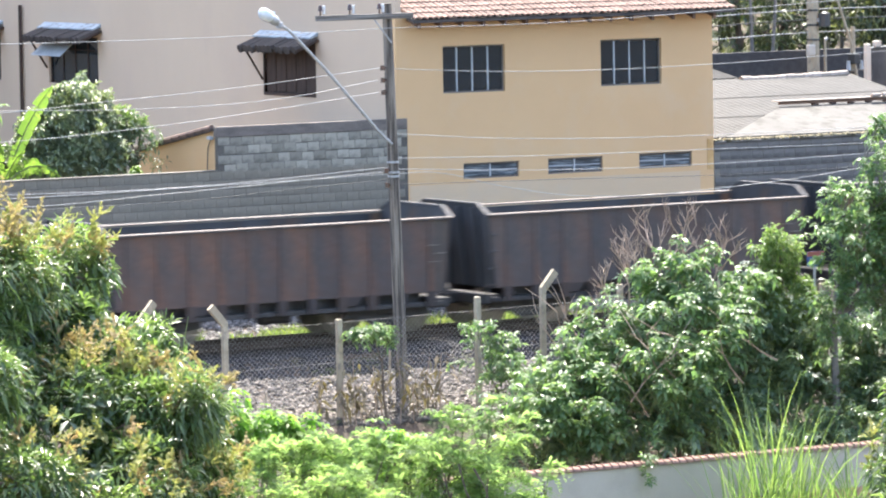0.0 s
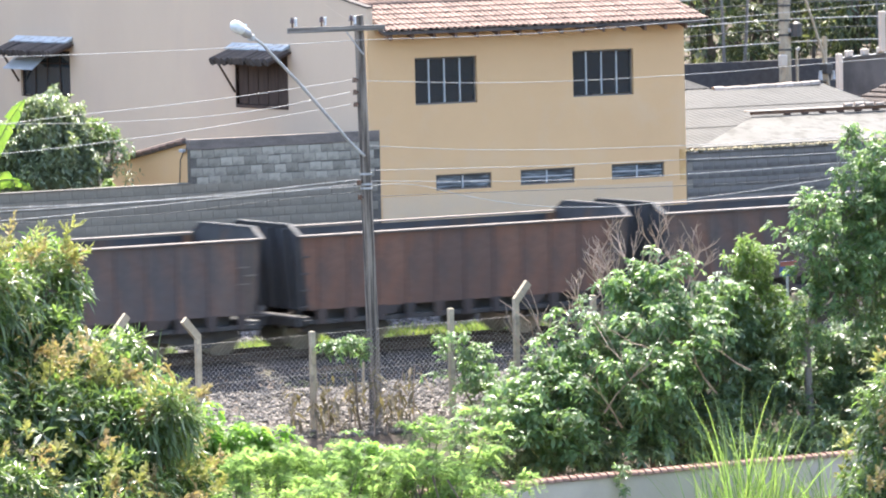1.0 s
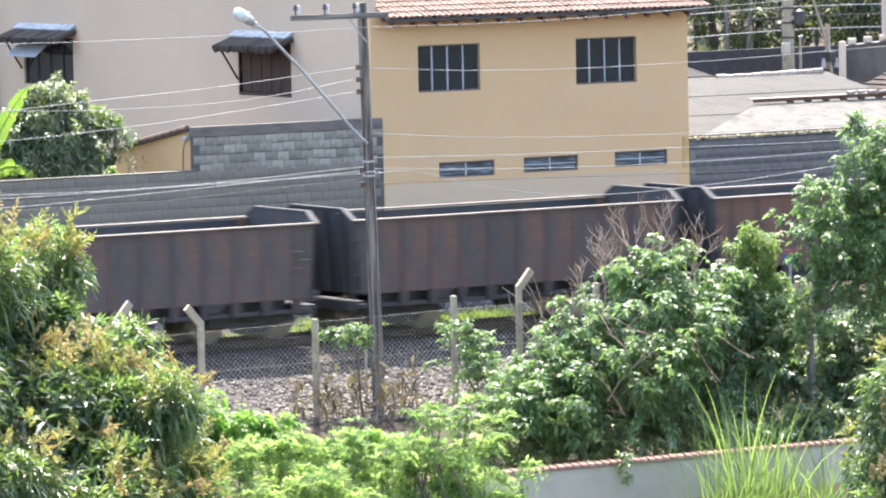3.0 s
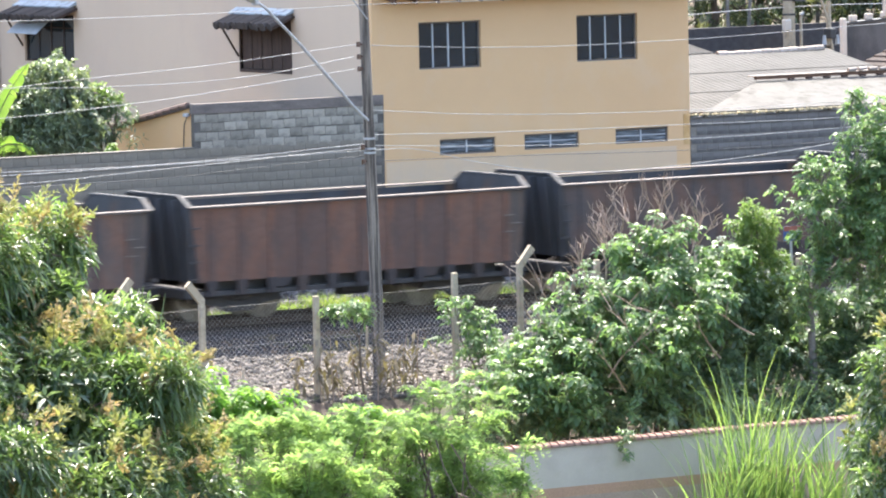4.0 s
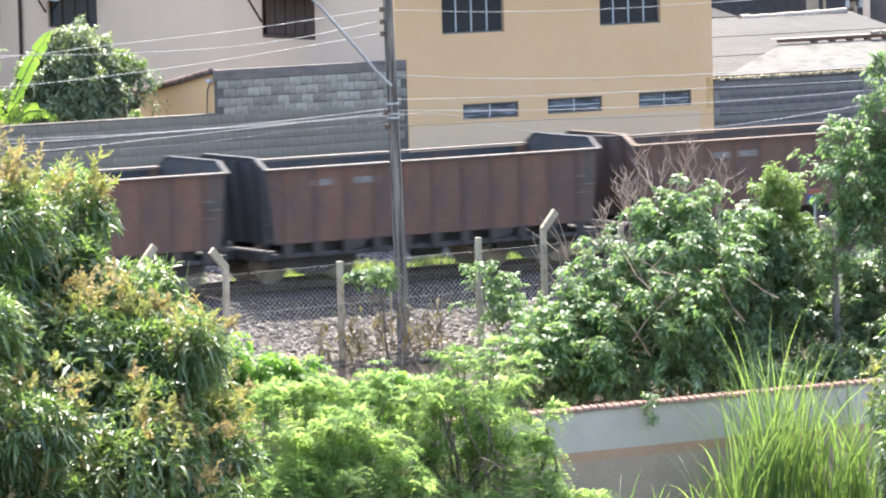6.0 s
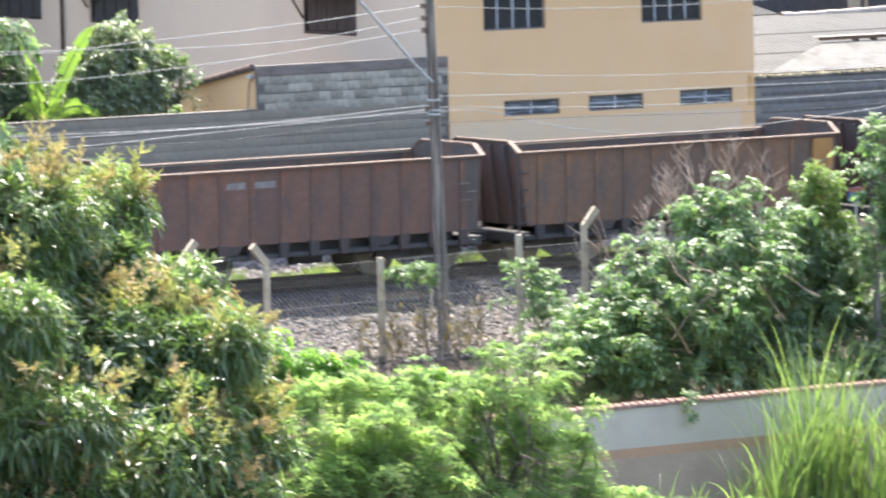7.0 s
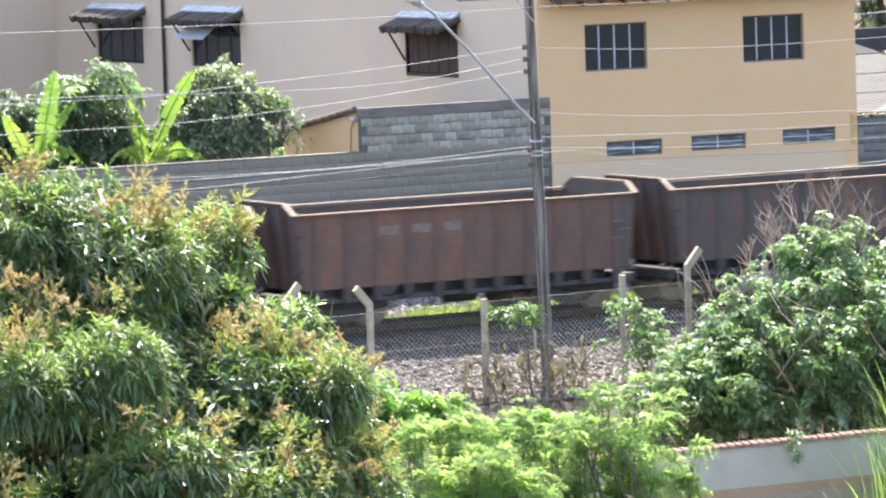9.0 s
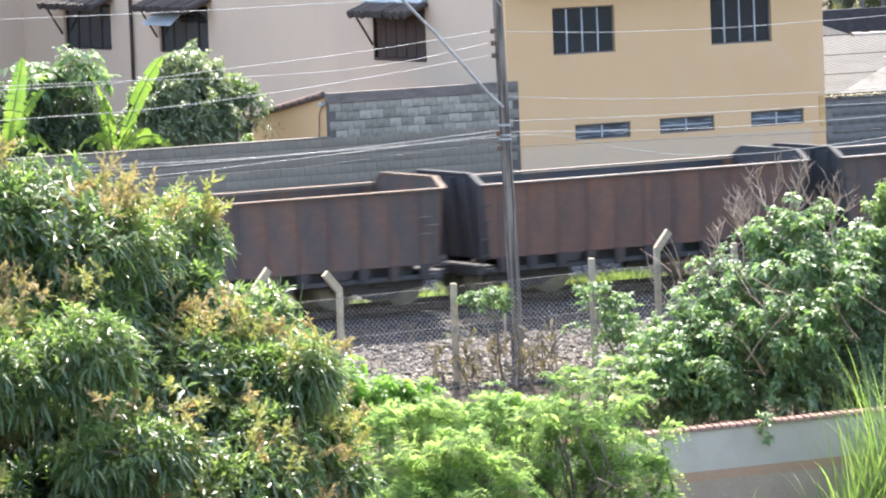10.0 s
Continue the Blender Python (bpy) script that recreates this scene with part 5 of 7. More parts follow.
    wires = [
        ([(-60, -4.9, 7.4), (-20, -4.9, 6.70), (-12.68, -4.9, 6.60), (-9.07, -4.9, 6.58), (-6.4, -4.9, 6.60), (-4.2, -4.9, 6.64)], 0),
        ([(-4.2, -4.9, 6.64), (-0.37, -4.9, 6.63), (3.43, -4.9, 6.75), (7.8, -4.9, 6.93), (30, -4.9, 7.8)], 0),
        ([(-60, -4.8, 6.2), (-12.71, -4.8, 5.3), (-10.62, -4.8, 5.42), (-7.61, -4.8, 5.59), (-4.38, -4.8, 5.86)], 0),
        ([(-60, -4.8, 6.0), (-12.71, -4.8, 5.34), (-9.71, -4.8, 5.26), (-6.69, -4.8, 5.34), (-4.47, -4.8, 5.62)], 0),
        ([(-60, -4.8, 5.5), (-12.73, -4.8, 4.75), (-9.46, -4.8, 4.91), (-7.0, -4.8, 5.12), (-4.45, -4.8, 5.38)], 0),
        ([(-4.3, -4.8, 5.84), (-0.98, -4.8, 5.67), (3.41, -4.8, 5.66), (7.78, -4.8, 5.79), (30, -4.8, 6.4)], 0),
        ([(-4.2, -4.8, 4.56), (-1.41, -4.8, 4.35), (3.12, -4.8, 4.22), (7.76, -4.8, 4.23), (30, -4.8, 4.9)], 0),
        ([(-4.2, -4.8, 4.07), (-0.42, -4.8, 3.97), (3.23, -4.8, 3.93), (7.76, -4.8, 3.9), (30, -4.8, 4.5)], 0),
        ([(-4.2, -4.8, 3.86), (-0.15, -4.8, 3.67), (3.95, -4.8, 3.63), (7.75, -4.8, 3.69), (30, -4.8, 4.4)], 0),
        ([(-4.2, -4.8, 3.76), (-3.19, -4.8, 3.75), (-1.61, -4.8, 3.4), (0.29, -4.8, 3.12), (3.94, -4.8, 3.14), (12, -4.8, 3.9)], 0),
        ([(-60, -4.8, 4.6), (-12.76, -4.8, 3.75), (-8.68, -4.8, 3.72), (-4.2, -4.8, 3.90)], 0),
        ([(-60, -4.8, 4.2), (-12.05, -4.8, 3.5), (-9.13, -4.8, 3.61), (-4.2, -4.8, 3.82)], 0),
        ([(-60, -4.85, 4.4), (-12.76, -4.85, 3.68), (-8.15, -4.85, 3.72), (-4.2, -4.85, 3.77)], 0),
        ([(-4.2, -4.8, 3.55), (-0.69, -4.8, 3.49), (3.25, -4.8, 3.4), (6.06, -4.8, 3.39), (30, -4.8, 4.2)], 1),
        ([(-60, -4.75, 3.9), (-9.14, -4.75, 3.44), (-6.65, -4.75, 3.55), (-4.2, -4.75, 3.66)], 1),
    ]
    for pts, dark in wires:
        wire("overhead_cable", pts, 0.0065, M_CABLE_BLACK if dark else M_CABLE, "black insulated cable strung from the pole" if dark else "pale aluminium wire strung from the pole")


build_pole()


def build_sign():
    x, y, z = 5.12, -5.66, 1.48
    s = thing("sign", (x, y, ground_z(y)), "small faded blue and red sign on a thin post", "sign")
    part("post", boxes((x + 0.18, y + 0.012, ground_z(y) - 0.1, x + 0.23, y + 0.05, z + 0.26), bevel=0.006), M_GALV, s)
    part("plate", boxes((x, y - 0.01, z, x + 0.42, y + 0.01, z + 0.30), bevel=0.004), M_SIGN_BLUE, s)
    part("top_band", boxes((x, y - 0.013, z + 0.20, x + 0.42, y - 0.0101, z + 0.30)), M_SIGN_RED, s, "faded red band")
    part("symbol", boxes((x + 0.15, y - 0.014, z + 0.04, x + 0.25, y - 0.0101, z + 0.14)), M_SIGN_WHITE, s, "white symbol")


build_sign()


# ---- front garden wall with a cap of clay tiles ----
def build_front_wall():
    y, zt = -13.0, -1.33
    w = tagged(part("wall_front", boxes((-40, y, -3.6, 30, y + 0.15, zt)), M_GREY_WALL), "pale grey rendered garden wall with a terracotta band and tile cap", "wall", kind="structure")
    part("dado", boxes((-40, y - 0.004, -3.6, 30, y - 0.001, zt - 0.92)), M_DADO, w, "faded tan paint below the band")
    part("painted_band", boxes((-40, y - 0.006, zt - 0.92, 30, y - 0.002, zt - 0.74)), M_BAND, w, "terracotta painted band")
    b = bmesh.new()
    segs = 5
    for k in range(segs):
        a0, a1 = math.pi * k / segs, math.pi * (k + 1) / segs
    prof = lambda r, x, up: [(x, -r * 1.25 * math.cos(math.pi * k / segs), r * math.sin(math.pi * k / segs) * 0.8 + up) for k in range(segs + 1)]
    rings = [[b.verts.new(p) for p in prof(0.115, 0.0, 0.012)], [b.verts.new(p) for p in prof(0.095, 0.19, 0.0)]]
    for k in range(segs):
        b.faces.new((rings[0][k], rings[0][k + 1], rings[1][k + 1], rings[1][k]))
    b.faces.new(rings[0])
    b.faces.new(rings[1])
    bmesh.ops.recalc_face_normals(b, faces=b.faces)
    me = bpy.data.meshes.new("cap_tile")
    b.to_mesh(me)
    b.free()
    me.materials.append(M_CAP_TILE)
    base = base_of(w)
    rng = random.Random(8)
    x = -14.0
    while x < 9:
        ob = attach("cap_tile", me, w, at=Vector((x, y + 0.075 + rng.uniform(-0.008, 0.008), zt + 0.003 + rng.uniform(0, 0.01))) - base)
        ob.rotation_euler = (0, 0, rng.uniform(-0.05, 0.05))
        x += 0.165


build_front_wall()


# ---- poles and wires in the street behind ----
def build_back_street():
    for x, y, h, r in ((36.4, 38.8, 7.5, 0.21), (37.6, 38.4, 3.0, 0.10)):
        p = thing("utility_pole", (x, y, ground_z(y)), "grey concrete street pole in front of trees", "utility pole", "street poles")
        part("shaft", tube(bmesh.new(), (x, y, ground_z(y)), (x, y, ground_z(y) + h), r, r * 0.75, 10), M_POST, p)
        for s in (-1, 1):
            part("insulator", tube(bmesh.new(), (x + s * 0.24, y - 0.1, ground_z(y) + h * 0.56), (x + s * 0.24, y - 0.1, ground_z(y) + h * 0.56 + 0.28), 0.07, 0.05, 8), M_FRAME_WHITE, p, "white porcelain insulator")
        for q in (0.34, 0.40, 0.46, 0.52, 0.66):
            part("band", tube(bmesh.new(), (x, y, ground_z(y) + h * q), (x, y, ground_z(y) + h * q + 0.06), r * 1.0, r * 1.0, 10), M_CABLE_BLACK, p, "dark steel band")
        part("strut", boxes((x - 0.3, y - 0.14, ground_z(y) + h * 0.55, x + 0.3, y - 0.06, ground_z(y) + h * 0.56 - 0.01)), M_MORTAR, p)
        part("bracket", boxes((x - 0.12, y - 0.25, ground_z(y) + h * 0.62, x + 0.12, y + 0.12, ground_z(y) + h * 0.62 + 0.3), bevel=0.02), M_CABLE_BLACK, p)
    c = thing("cable_pipe", (36.72, 38.6, ground_z(38.6)), "slim pale pipe for cables beside the street pole", "pipe")
    part("shaft", tube(bmesh.new(), (36.72, 38.6, ground_z(38.6)), (36.70, 38.6, 4.2), 0.05, 0.045, 8), M_POST, c)
    part("hood", tube(bmesh.new(), (36.70, 38.6, 4.2), (36.78, 38.55, 4.26), 0.06, 0.04, 8), M_GALV, c)
    st = thing("stay_pole", (37.9, 38.3, ground_z(38.3)), "pale slanting stay propped beside the street pole", "stay pole")
    part("shaft", tube(bmesh.new(), (37.5, 38.3, 4.0), (36.3, 38.5, 7.6), 0.045, 0.04, 8), M_POST, st)
    part("foot", tube(bmesh.new(), (37.9, 38.3, ground_z(38.3)), (37.5, 38.3, 4.02), 0.06, 0.05, 8), M_POST, st)
    bm = tube(bmesh.new(), (36.62, 38.5, 4.62), (36.62, 38.5, 5.02), 0.19, 0.19, 12)
    tube(bm, (36.62, 38.5, 5.02), (36.62, 38.5, 5.08), 0.15, 0.06, 12)
    tr = thing("transformer", (36.62, 38.5, 4.62), "black pole-mounted transformer drum on the street pole", "transformer")
    part("drum", bm, M_CABLE_BLACK, tr)
    part("hanger", boxes((36.40, 38.5, 4.75, 36.62, 38.62, 4.88)), M_GALV, tr)
    mb = thing("meter_box", (36.1, 38.5, 3.72), "whitish box fixed on the street pole", "meter box")
    part("case", boxes((35.98, 38.42, 3.72, 36.24, 38.60, 4.08), bevel=0.03), M_GREY_WALL, mb)
    for k, z in enumerate((4.2, 4.6, 4.9, 5.4, 5.7, 6.2, 6.6)):
        wire("street_cable", [(10, 37.5, z + 0.4), (26, 38.4, z - 0.05), (37.3, 38.8, z + 0.25), (48, 38.6, z + 0.05), (60, 38, z + 0.5)], 0.016, M_CABLE_BLACK if k % 2 else M_CABLE, "cable along the street behind the houses", "cable", "street wires")


build_back_street()


# ---- plants: leaves as real small meshes ----
def unit(a):
    return a / np.maximum(np.linalg.norm(a, axis=-1, keepdims=True), 1e-9)


def shell(lumps, per_m2, seed, inner=0.3, deep=0.72, flat=0.85):
    """Points and outward ways on the uneven skin of a crown made of clumps (x, y, z, half width, half height)."""
    rng = np.random.default_rng(seed)
    P, N = [], []
    lump = np.array(lumps, float)
    for i, (x, y, z, rx, rz) in enumerate(lumps):
        ry = flat * 0.5 * (rx + rz)
        area = 4 * math.pi * ((rx * ry) ** 1.6 / 3 + (rx * rz) ** 1.6 / 3 + (ry * rz) ** 1.6 / 3) ** (1 / 1.6)
        n = int(area * per_m2)
        d = unit(rng.normal(size=(n, 3)))
        wob = np.array([noise.noise(Vector(q) * 2.3 + Vector((i * 3.7, seed, 0))) for q in d])
        r = 0.95 + 0.22 * wob + rng.normal(0, 0.045, n)
        take = rng.random(n) < inner
        r = np.where(take, r * rng.uniform(0.45, 0.9, n), r)
        p = np.array([x, y, z]) + d * np.array([rx, ry, rz]) * r[:, None]
        keep = np.ones(n, bool)
        for j, (u, v, w, sx, sz) in enumerate(lumps):
            if j != i and (u - x) ** 2 + (v - y) ** 2 + (w - z) ** 2 < (1.3 * (max(rx, rz) + max(sx, sz))) ** 2:
                sy = flat * 0.5 * (sx + sz)
                q = np.linalg.norm((p - np.array([u, v, w])) / np.array([sx, sy, sz]), axis=1)
                keep &= q > deep * 0.9
        P.append(p[keep])
        N.append(unit(d[keep] / np.array([rx, ry, rz])))
    return np.concatenate(P), np.concatenate(N)


def clumps(lumps, r0, r1, seed, cover=1.5, flat=0.85, shoots=0.16, reach=0.3):
    """Smaller uneven clumps all over the skin of the large ones, with gaps between them."""
    rng = np.random.default_rng(seed + 1000)
    out = []
    for i, (x, y, z, rx, rz) in enumerate(lumps):
        ry = flat * 0.5 * (rx + rz)
        r = 0.5 * (r0 + r1)
        n = max(4, int(cover * 4 * rx * rz / (r * r)))
        d = unit(rng.normal(size=(n, 3)))
        for k in range(n):
            q = rng.uniform(r0, r1)
            c = np.array([x, y, z]) + d[k] * (np.maximum(np.array([rx, ry, rz]) - 0.75 * q, 0.1)) * rng.uniform(0.85, 1.22)
            inside = False
            for j, (u, v, w, sx, sz) in enumerate(lumps):
                if j != i and np.linalg.norm((c - np.array([u, v, w])) / np.array([sx, flat * 0.5 * (sx + sz), sz])) < 0.55:
                    inside = True
            if rng.random() < shoots:  # a shoot that stands out of the crown
                c = np.array([x, y, z]) + d[k] * (np.array([rx, ry, rz]) + rng.uniform(0.0, reach)) * rng.uniform(1.0, 1.12) + np.array([0, 0, 0.08])
                q = r0 * rng.uniform(0.6, 1.0)
            if not inside:
                out.append((float(c[0]), float(c[1]), float(c[2]), q * rng.uniform(0.9, 1.3), q * rng.uniform(0.7, 1.0)))
    return out


def foliage(lumps, per_m2, r0, r1, seed, cover=1.5, fill=0.3, shoots=0.16, reach=0.3):
    """Points of a crown: the small clumps' skins, and a thin fill inside."""
    small = clumps(lumps, r0, r1, seed, cover, shoots=shoots, reach=reach)
    P, N = shell(small, per_m2, seed, inner=0.18, deep=0.62)
    Q, M = shell([(x, y, z, rx * 0.72, rz * 0.72) for x, y, z, rx, rz in lumps], per_m2 * fill, seed + 7, inner=0.5, deep=0.5)
    return np.concatenate([P, Q]), np.concatenate([N, M]), len(P)


def leaf_arrays(base, way, length, width, droop, rng, wide=0.45, fold=0.25):
    """Folded lance-shaped leaves: five corners and four triangles each."""
    n = len(base)
    up = np.tile([0, 0, 1.0], (n, 1)) + rng.normal(0, 0.35, (n, 3))
    side = unit(np.cross(way, up))
    nrm = unit(np.cross(side, way))
    L, W = length[:, None], width[:, None]
    down = np.array([0, 0, -1.0])
    mid = base + way * L * wide + down * (droop[:, None] * L * 0.22)
    tip = base + way * L * 0.92 + down * (droop[:, None] * L * 0.75)
    lift = nrm * W * fold
    v = np.stack([base, mid + side * W * 0.5 + lift, mid, mid - side * W * 0.5 + lift, tip], 1)
    f = np.array([(0, 2, 1), (0, 3, 2), (1, 2, 4), (2, 3, 4)])
    faces = (f[None] + (np.arange(n) * 5)[:, None, None]).reshape(-1, 3)
    return v.reshape(-1, 3), faces


def join(chunks):
    V, F, n = [], [], 0
    for v, f in chunks:
        V.append(v)
        F.append(f + n)
        n += len(v)
    return np.concatenate(V), np.concatenate(F)


def whorls(P, N, per, length, rng, narrow=0.24, droop=(0.3, 1.0), up=0.7):
    """Leaves in rosettes at the shoot tips."""
    n = len(P)
    axis = unit(N + np.array([0, 0, up]) + rng.normal(0, 0.35, (n, 3)))
    a = unit(np.cross(axis, rng.normal(size=(n, 3))))
    b = np.cross(axis, a)
    phi = (np.arange(per)[None] * 2.4 + rng.uniform(0, 6.3, (n, 1)))
    th = np.radians(rng.uniform(38, 105, (n, per)))
    way = axis[:, None] * np.cos(th)[..., None] + (a[:, None] * np.cos(phi)[..., None] + b[:, None] * np.sin(phi)[..., None]) * np.sin(th)[..., None]
    base = P[:, None] + axis[:, None] * (rng.uniform(-0.10, 0.03, (n, per)))[..., None]
    m = n * per
    L = length * rng.uniform(0.65, 1.15, m)
    return leaf_arrays(base.reshape(m, 3), unit(way.reshape(m, 3)), L, L * narrow * rng.uniform(0.8, 1.2, m), rng.uniform(*droop, m), rng)


def panicles(P, N, rng, size=0.26):
    """Branched flower spikes: a few fuzzy arms from one stalk."""
    n, arms, bits = len(P), 6, 13
    axis = unit(N * 0.55 + np.array([0, 0, 0.7]) + rng.normal(0, 0.35, (n, 3)))
    h = size * rng.uniform(0.6, 1.25, (n, 1))
    t = np.linspace(0.05, 0.75, arms)[None] * np.ones((n, 1))
    root = P[:, None] + axis[:, None] * (t * h)[..., None]
    arm = unit(unit(rng.normal(size=(n, arms, 3))) + axis[:, None] * (0.55 + 0.9 * t)[..., None])
    reach = h * (0.95 - 0.5 * t) * rng.uniform(0.6, 1.2, (n, arms))
    u = np.linspace(0.1, 1, bits)[None, None] * np.ones((n, arms, 1))
    base = root[:, :, None] + arm[:, :, None] * (u * reach[..., None])[..., None]
    way = unit(arm[:, :, None] * 1.1 + rng.normal(0, 0.6, (n, arms, bits, 3)))
    m = n * arms * bits
    L = (0.045 + 0.075 * (1 - u)).reshape(m) * rng.uniform(0.7, 1.3, m) * (size / 0.4)
    return leaf_arrays(base.reshape(m, 3), way.reshape(m, 3), L, L * 0.42, np.zeros(m), rng)


def fronds(P, N, rng, length, pairs=12, leaflet=0.125, slim=0.22, hang=1.2, spread=0.2):
    """Feathery leaves: a bowed stalk with leaflets on both sides."""
    n = len(P)
    way = unit(N + np.array([0, 0, 0.35]) + rng.normal(0, spread, (n, 3)))
    side = unit(np.cross(way, np.array([0, 0, 1.0]) + rng.normal(0, 0.2, (n, 3))))
    L = length * rng.uniform(0.6, 1.2, n)
    t = (np.arange(pairs) + 0.8) / pairs
    stalk = P[:, None] + way[:, None] * (L[:, None] * t)[..., None] + np.array([0, 0, -1.0]) * (hang * L[:, None] * t ** 2 * 0.8)[..., None]
    face = np.repeat(np.array([0, 0, 1.0]) + rng.normal(0, 0.9, (n, 3)), pairs, 0)
    chunks = []
    for s in (-1, 1):
        w = unit(side[:, None] * s + way[:, None] * 0.55 + np.array([0, 0, -0.1]) + rng.normal(0, 0.12, (n, pairs, 3)))
        m = n * pairs
        l = (leaflet * (1 - 0.55 * np.abs(t - 0.4)))[None] * rng.uniform(0.8, 1.2, (n, pairs))
        base = stalk.reshape(m, 3)
        ww = w.reshape(m, 3)
        ll = l.reshape(m)
        sd = unit(np.cross(ww, face + rng.normal(0, 0.15, (m, 3)))) * (ll * slim)[:, None]
        v = np.stack([base, base + ww * ll[:, None] * 0.5 + sd * 0.5, base + ww * ll[:, None], base + ww * ll[:, None] * 0.5 - sd * 0.5], 1)
        f = (np.array([(0, 1, 2), (0, 2, 3)])[None] + (np.arange(m) * 4)[:, None, None]).reshape(-1, 3)
        chunks.append((v.reshape(-1, 3), f))
    return join(chunks)


def palmate(P, N, rng, size=0.17, lobes=5, narrow=0.36):
    n = len(P)
    nrm = unit(N * 0.7 + np.array([0, 0, 0.8]) + rng.normal(0, 0.35, (n, 3)))
    fwd = unit(np.cross(nrm, rng.normal(size=(n, 3))))
    lat = np.cross(nrm, fwd)
    ang = np.radians(np.linspace(-115, 115, lobes))[None] + rng.normal(0, 0.08, (n, lobes))
    way = fwd[:, None] * np.cos(ang)[..., None] + lat[:, None] * np.sin(ang)[..., None]
    m = n * lobes
    S = (size * rng.uniform(0.6, 1.25, (n, 1)) * (1 - 0.3 * np.abs(np.linspace(-1, 1, lobes)))[None]).reshape(m)
    base = np.repeat(P, lobes, 0)
    return leaf_arrays(base, unit(way.reshape(m, 3)), S, S * narrow, np.full(m, 0.35), rng, wide=0.55, fold=0.12)


def limbs(plant, base, lumps, r0, material, seed, sub=3, name="limb", upright=False):
    """A tapered trunk and a limb with forks into each clump."""
    rng = random.Random(seed)
    base = Vector(base)
    top = Vector((sum(l[0] for l in lumps) / len(lumps), sum(l[1] for l in lumps) / len(lumps), 0))
    low = min(l[2] - l[4] for l in lumps)
    high = max(l[2] for l in lumps)
    fork = Vector((base.x * 0.5 + top.x * 0.5, base.y * 0.5 + top.y * 0.5, max(base.z + 0.5, base.z + (low - base.z) * 0.5 + 0.25 * (high - base.z))))
    if upright:
        fork.x, fork.y = base.x + 0.04, base.y
    bm = bmesh.new()
    pts = [base - Vector((0, 0, 0.15)), base.lerp(fork, 0.4) + Vector((rng.uniform(-.1, .1), rng.uniform(-.1, .1), 0)), fork]
    poly_tube(bm, pts, [r0 * 1.25, r0, r0 * 0.8], 9)
    part("trunk", bm, material, plant)
    for l in lumps:
        c = Vector(l[:3])
        bm = bmesh.new()
        mid = fork.lerp(c, 0.5) + Vector((rng.uniform(-.2, .2), rng.uniform(-.2, .2), 0.15 * l[4]))
        poly_tube(bm, [fork, mid, c], [r0 * 0.55, r0 * 0.36, r0 * 0.2], 7)
        twigs = []
        for k in range(sub):
            d = Vector((rng.uniform(-1, 1) * l[3], rng.uniform(-1, 1) * l[3], rng.uniform(-0.3, 1) * l[4])) * 0.8
            twigs.append([mid.lerp(c, 0.6), c + d * 0.5, c + d])
        limb = part(name, bm, material, plant)
        for pts in twigs:
            part("twig", poly_tube(bmesh.new(), pts, [r0 * 0.2, r0 * 0.13, r0 * 0.05], 5), material, limb)


def plant_thing(name, lumps, label, category, base=None, group=""):
    x = sum(l[0] for l in lumps) / len(lumps)
    y = sum(l[1] for l in lumps) / len(lumps)
    base = base or (x, y, ground_z(y))
    return thing(name, base, label, category, group), base


def hanging(P, N, per, length, rng, narrow=0.17):
    """Tufts of long leaves that stand out from the shoot and hang down, stiffer on top of the crown."""
    n = len(P)
    top = np.clip(N[:, 2], 0, 1)
    axis = unit(N * 0.8 + np.array([0, 0, 0.35]) + rng.normal(0, 0.3, (n, 3)))
    a = unit(np.cross(axis, rng.normal(size=(n, 3))))
    b = np.cross(axis, a)
    phi = np.arange(per)[None] * 2.4 + rng.uniform(0, 6.3, (n, 1))
    th = np.radians(rng.uniform(20, 100, (n, per)))
    way = axis[:, None] * np.cos(th)[..., None] + (a[:, None] * np.cos(phi)[..., None] + b[:, None] * np.sin(phi)[..., None]) * np.sin(th)[..., None]
    base = P[:, None] + axis[:, None] * rng.uniform(-0.12, 0.03, (n, per))[..., None]
    m = n * per
    L = length * rng.uniform(0.65, 1.2, m)
    droop = np.repeat(1.05 - 0.75 * top, per) * rng.uniform(0.1, 1.3, m)
    return leaf_arrays(base.reshape(m, 3), unit(way.reshape(m, 3)), L, L * narrow * rng.uniform(0.8, 1.25, m), droop, rng)


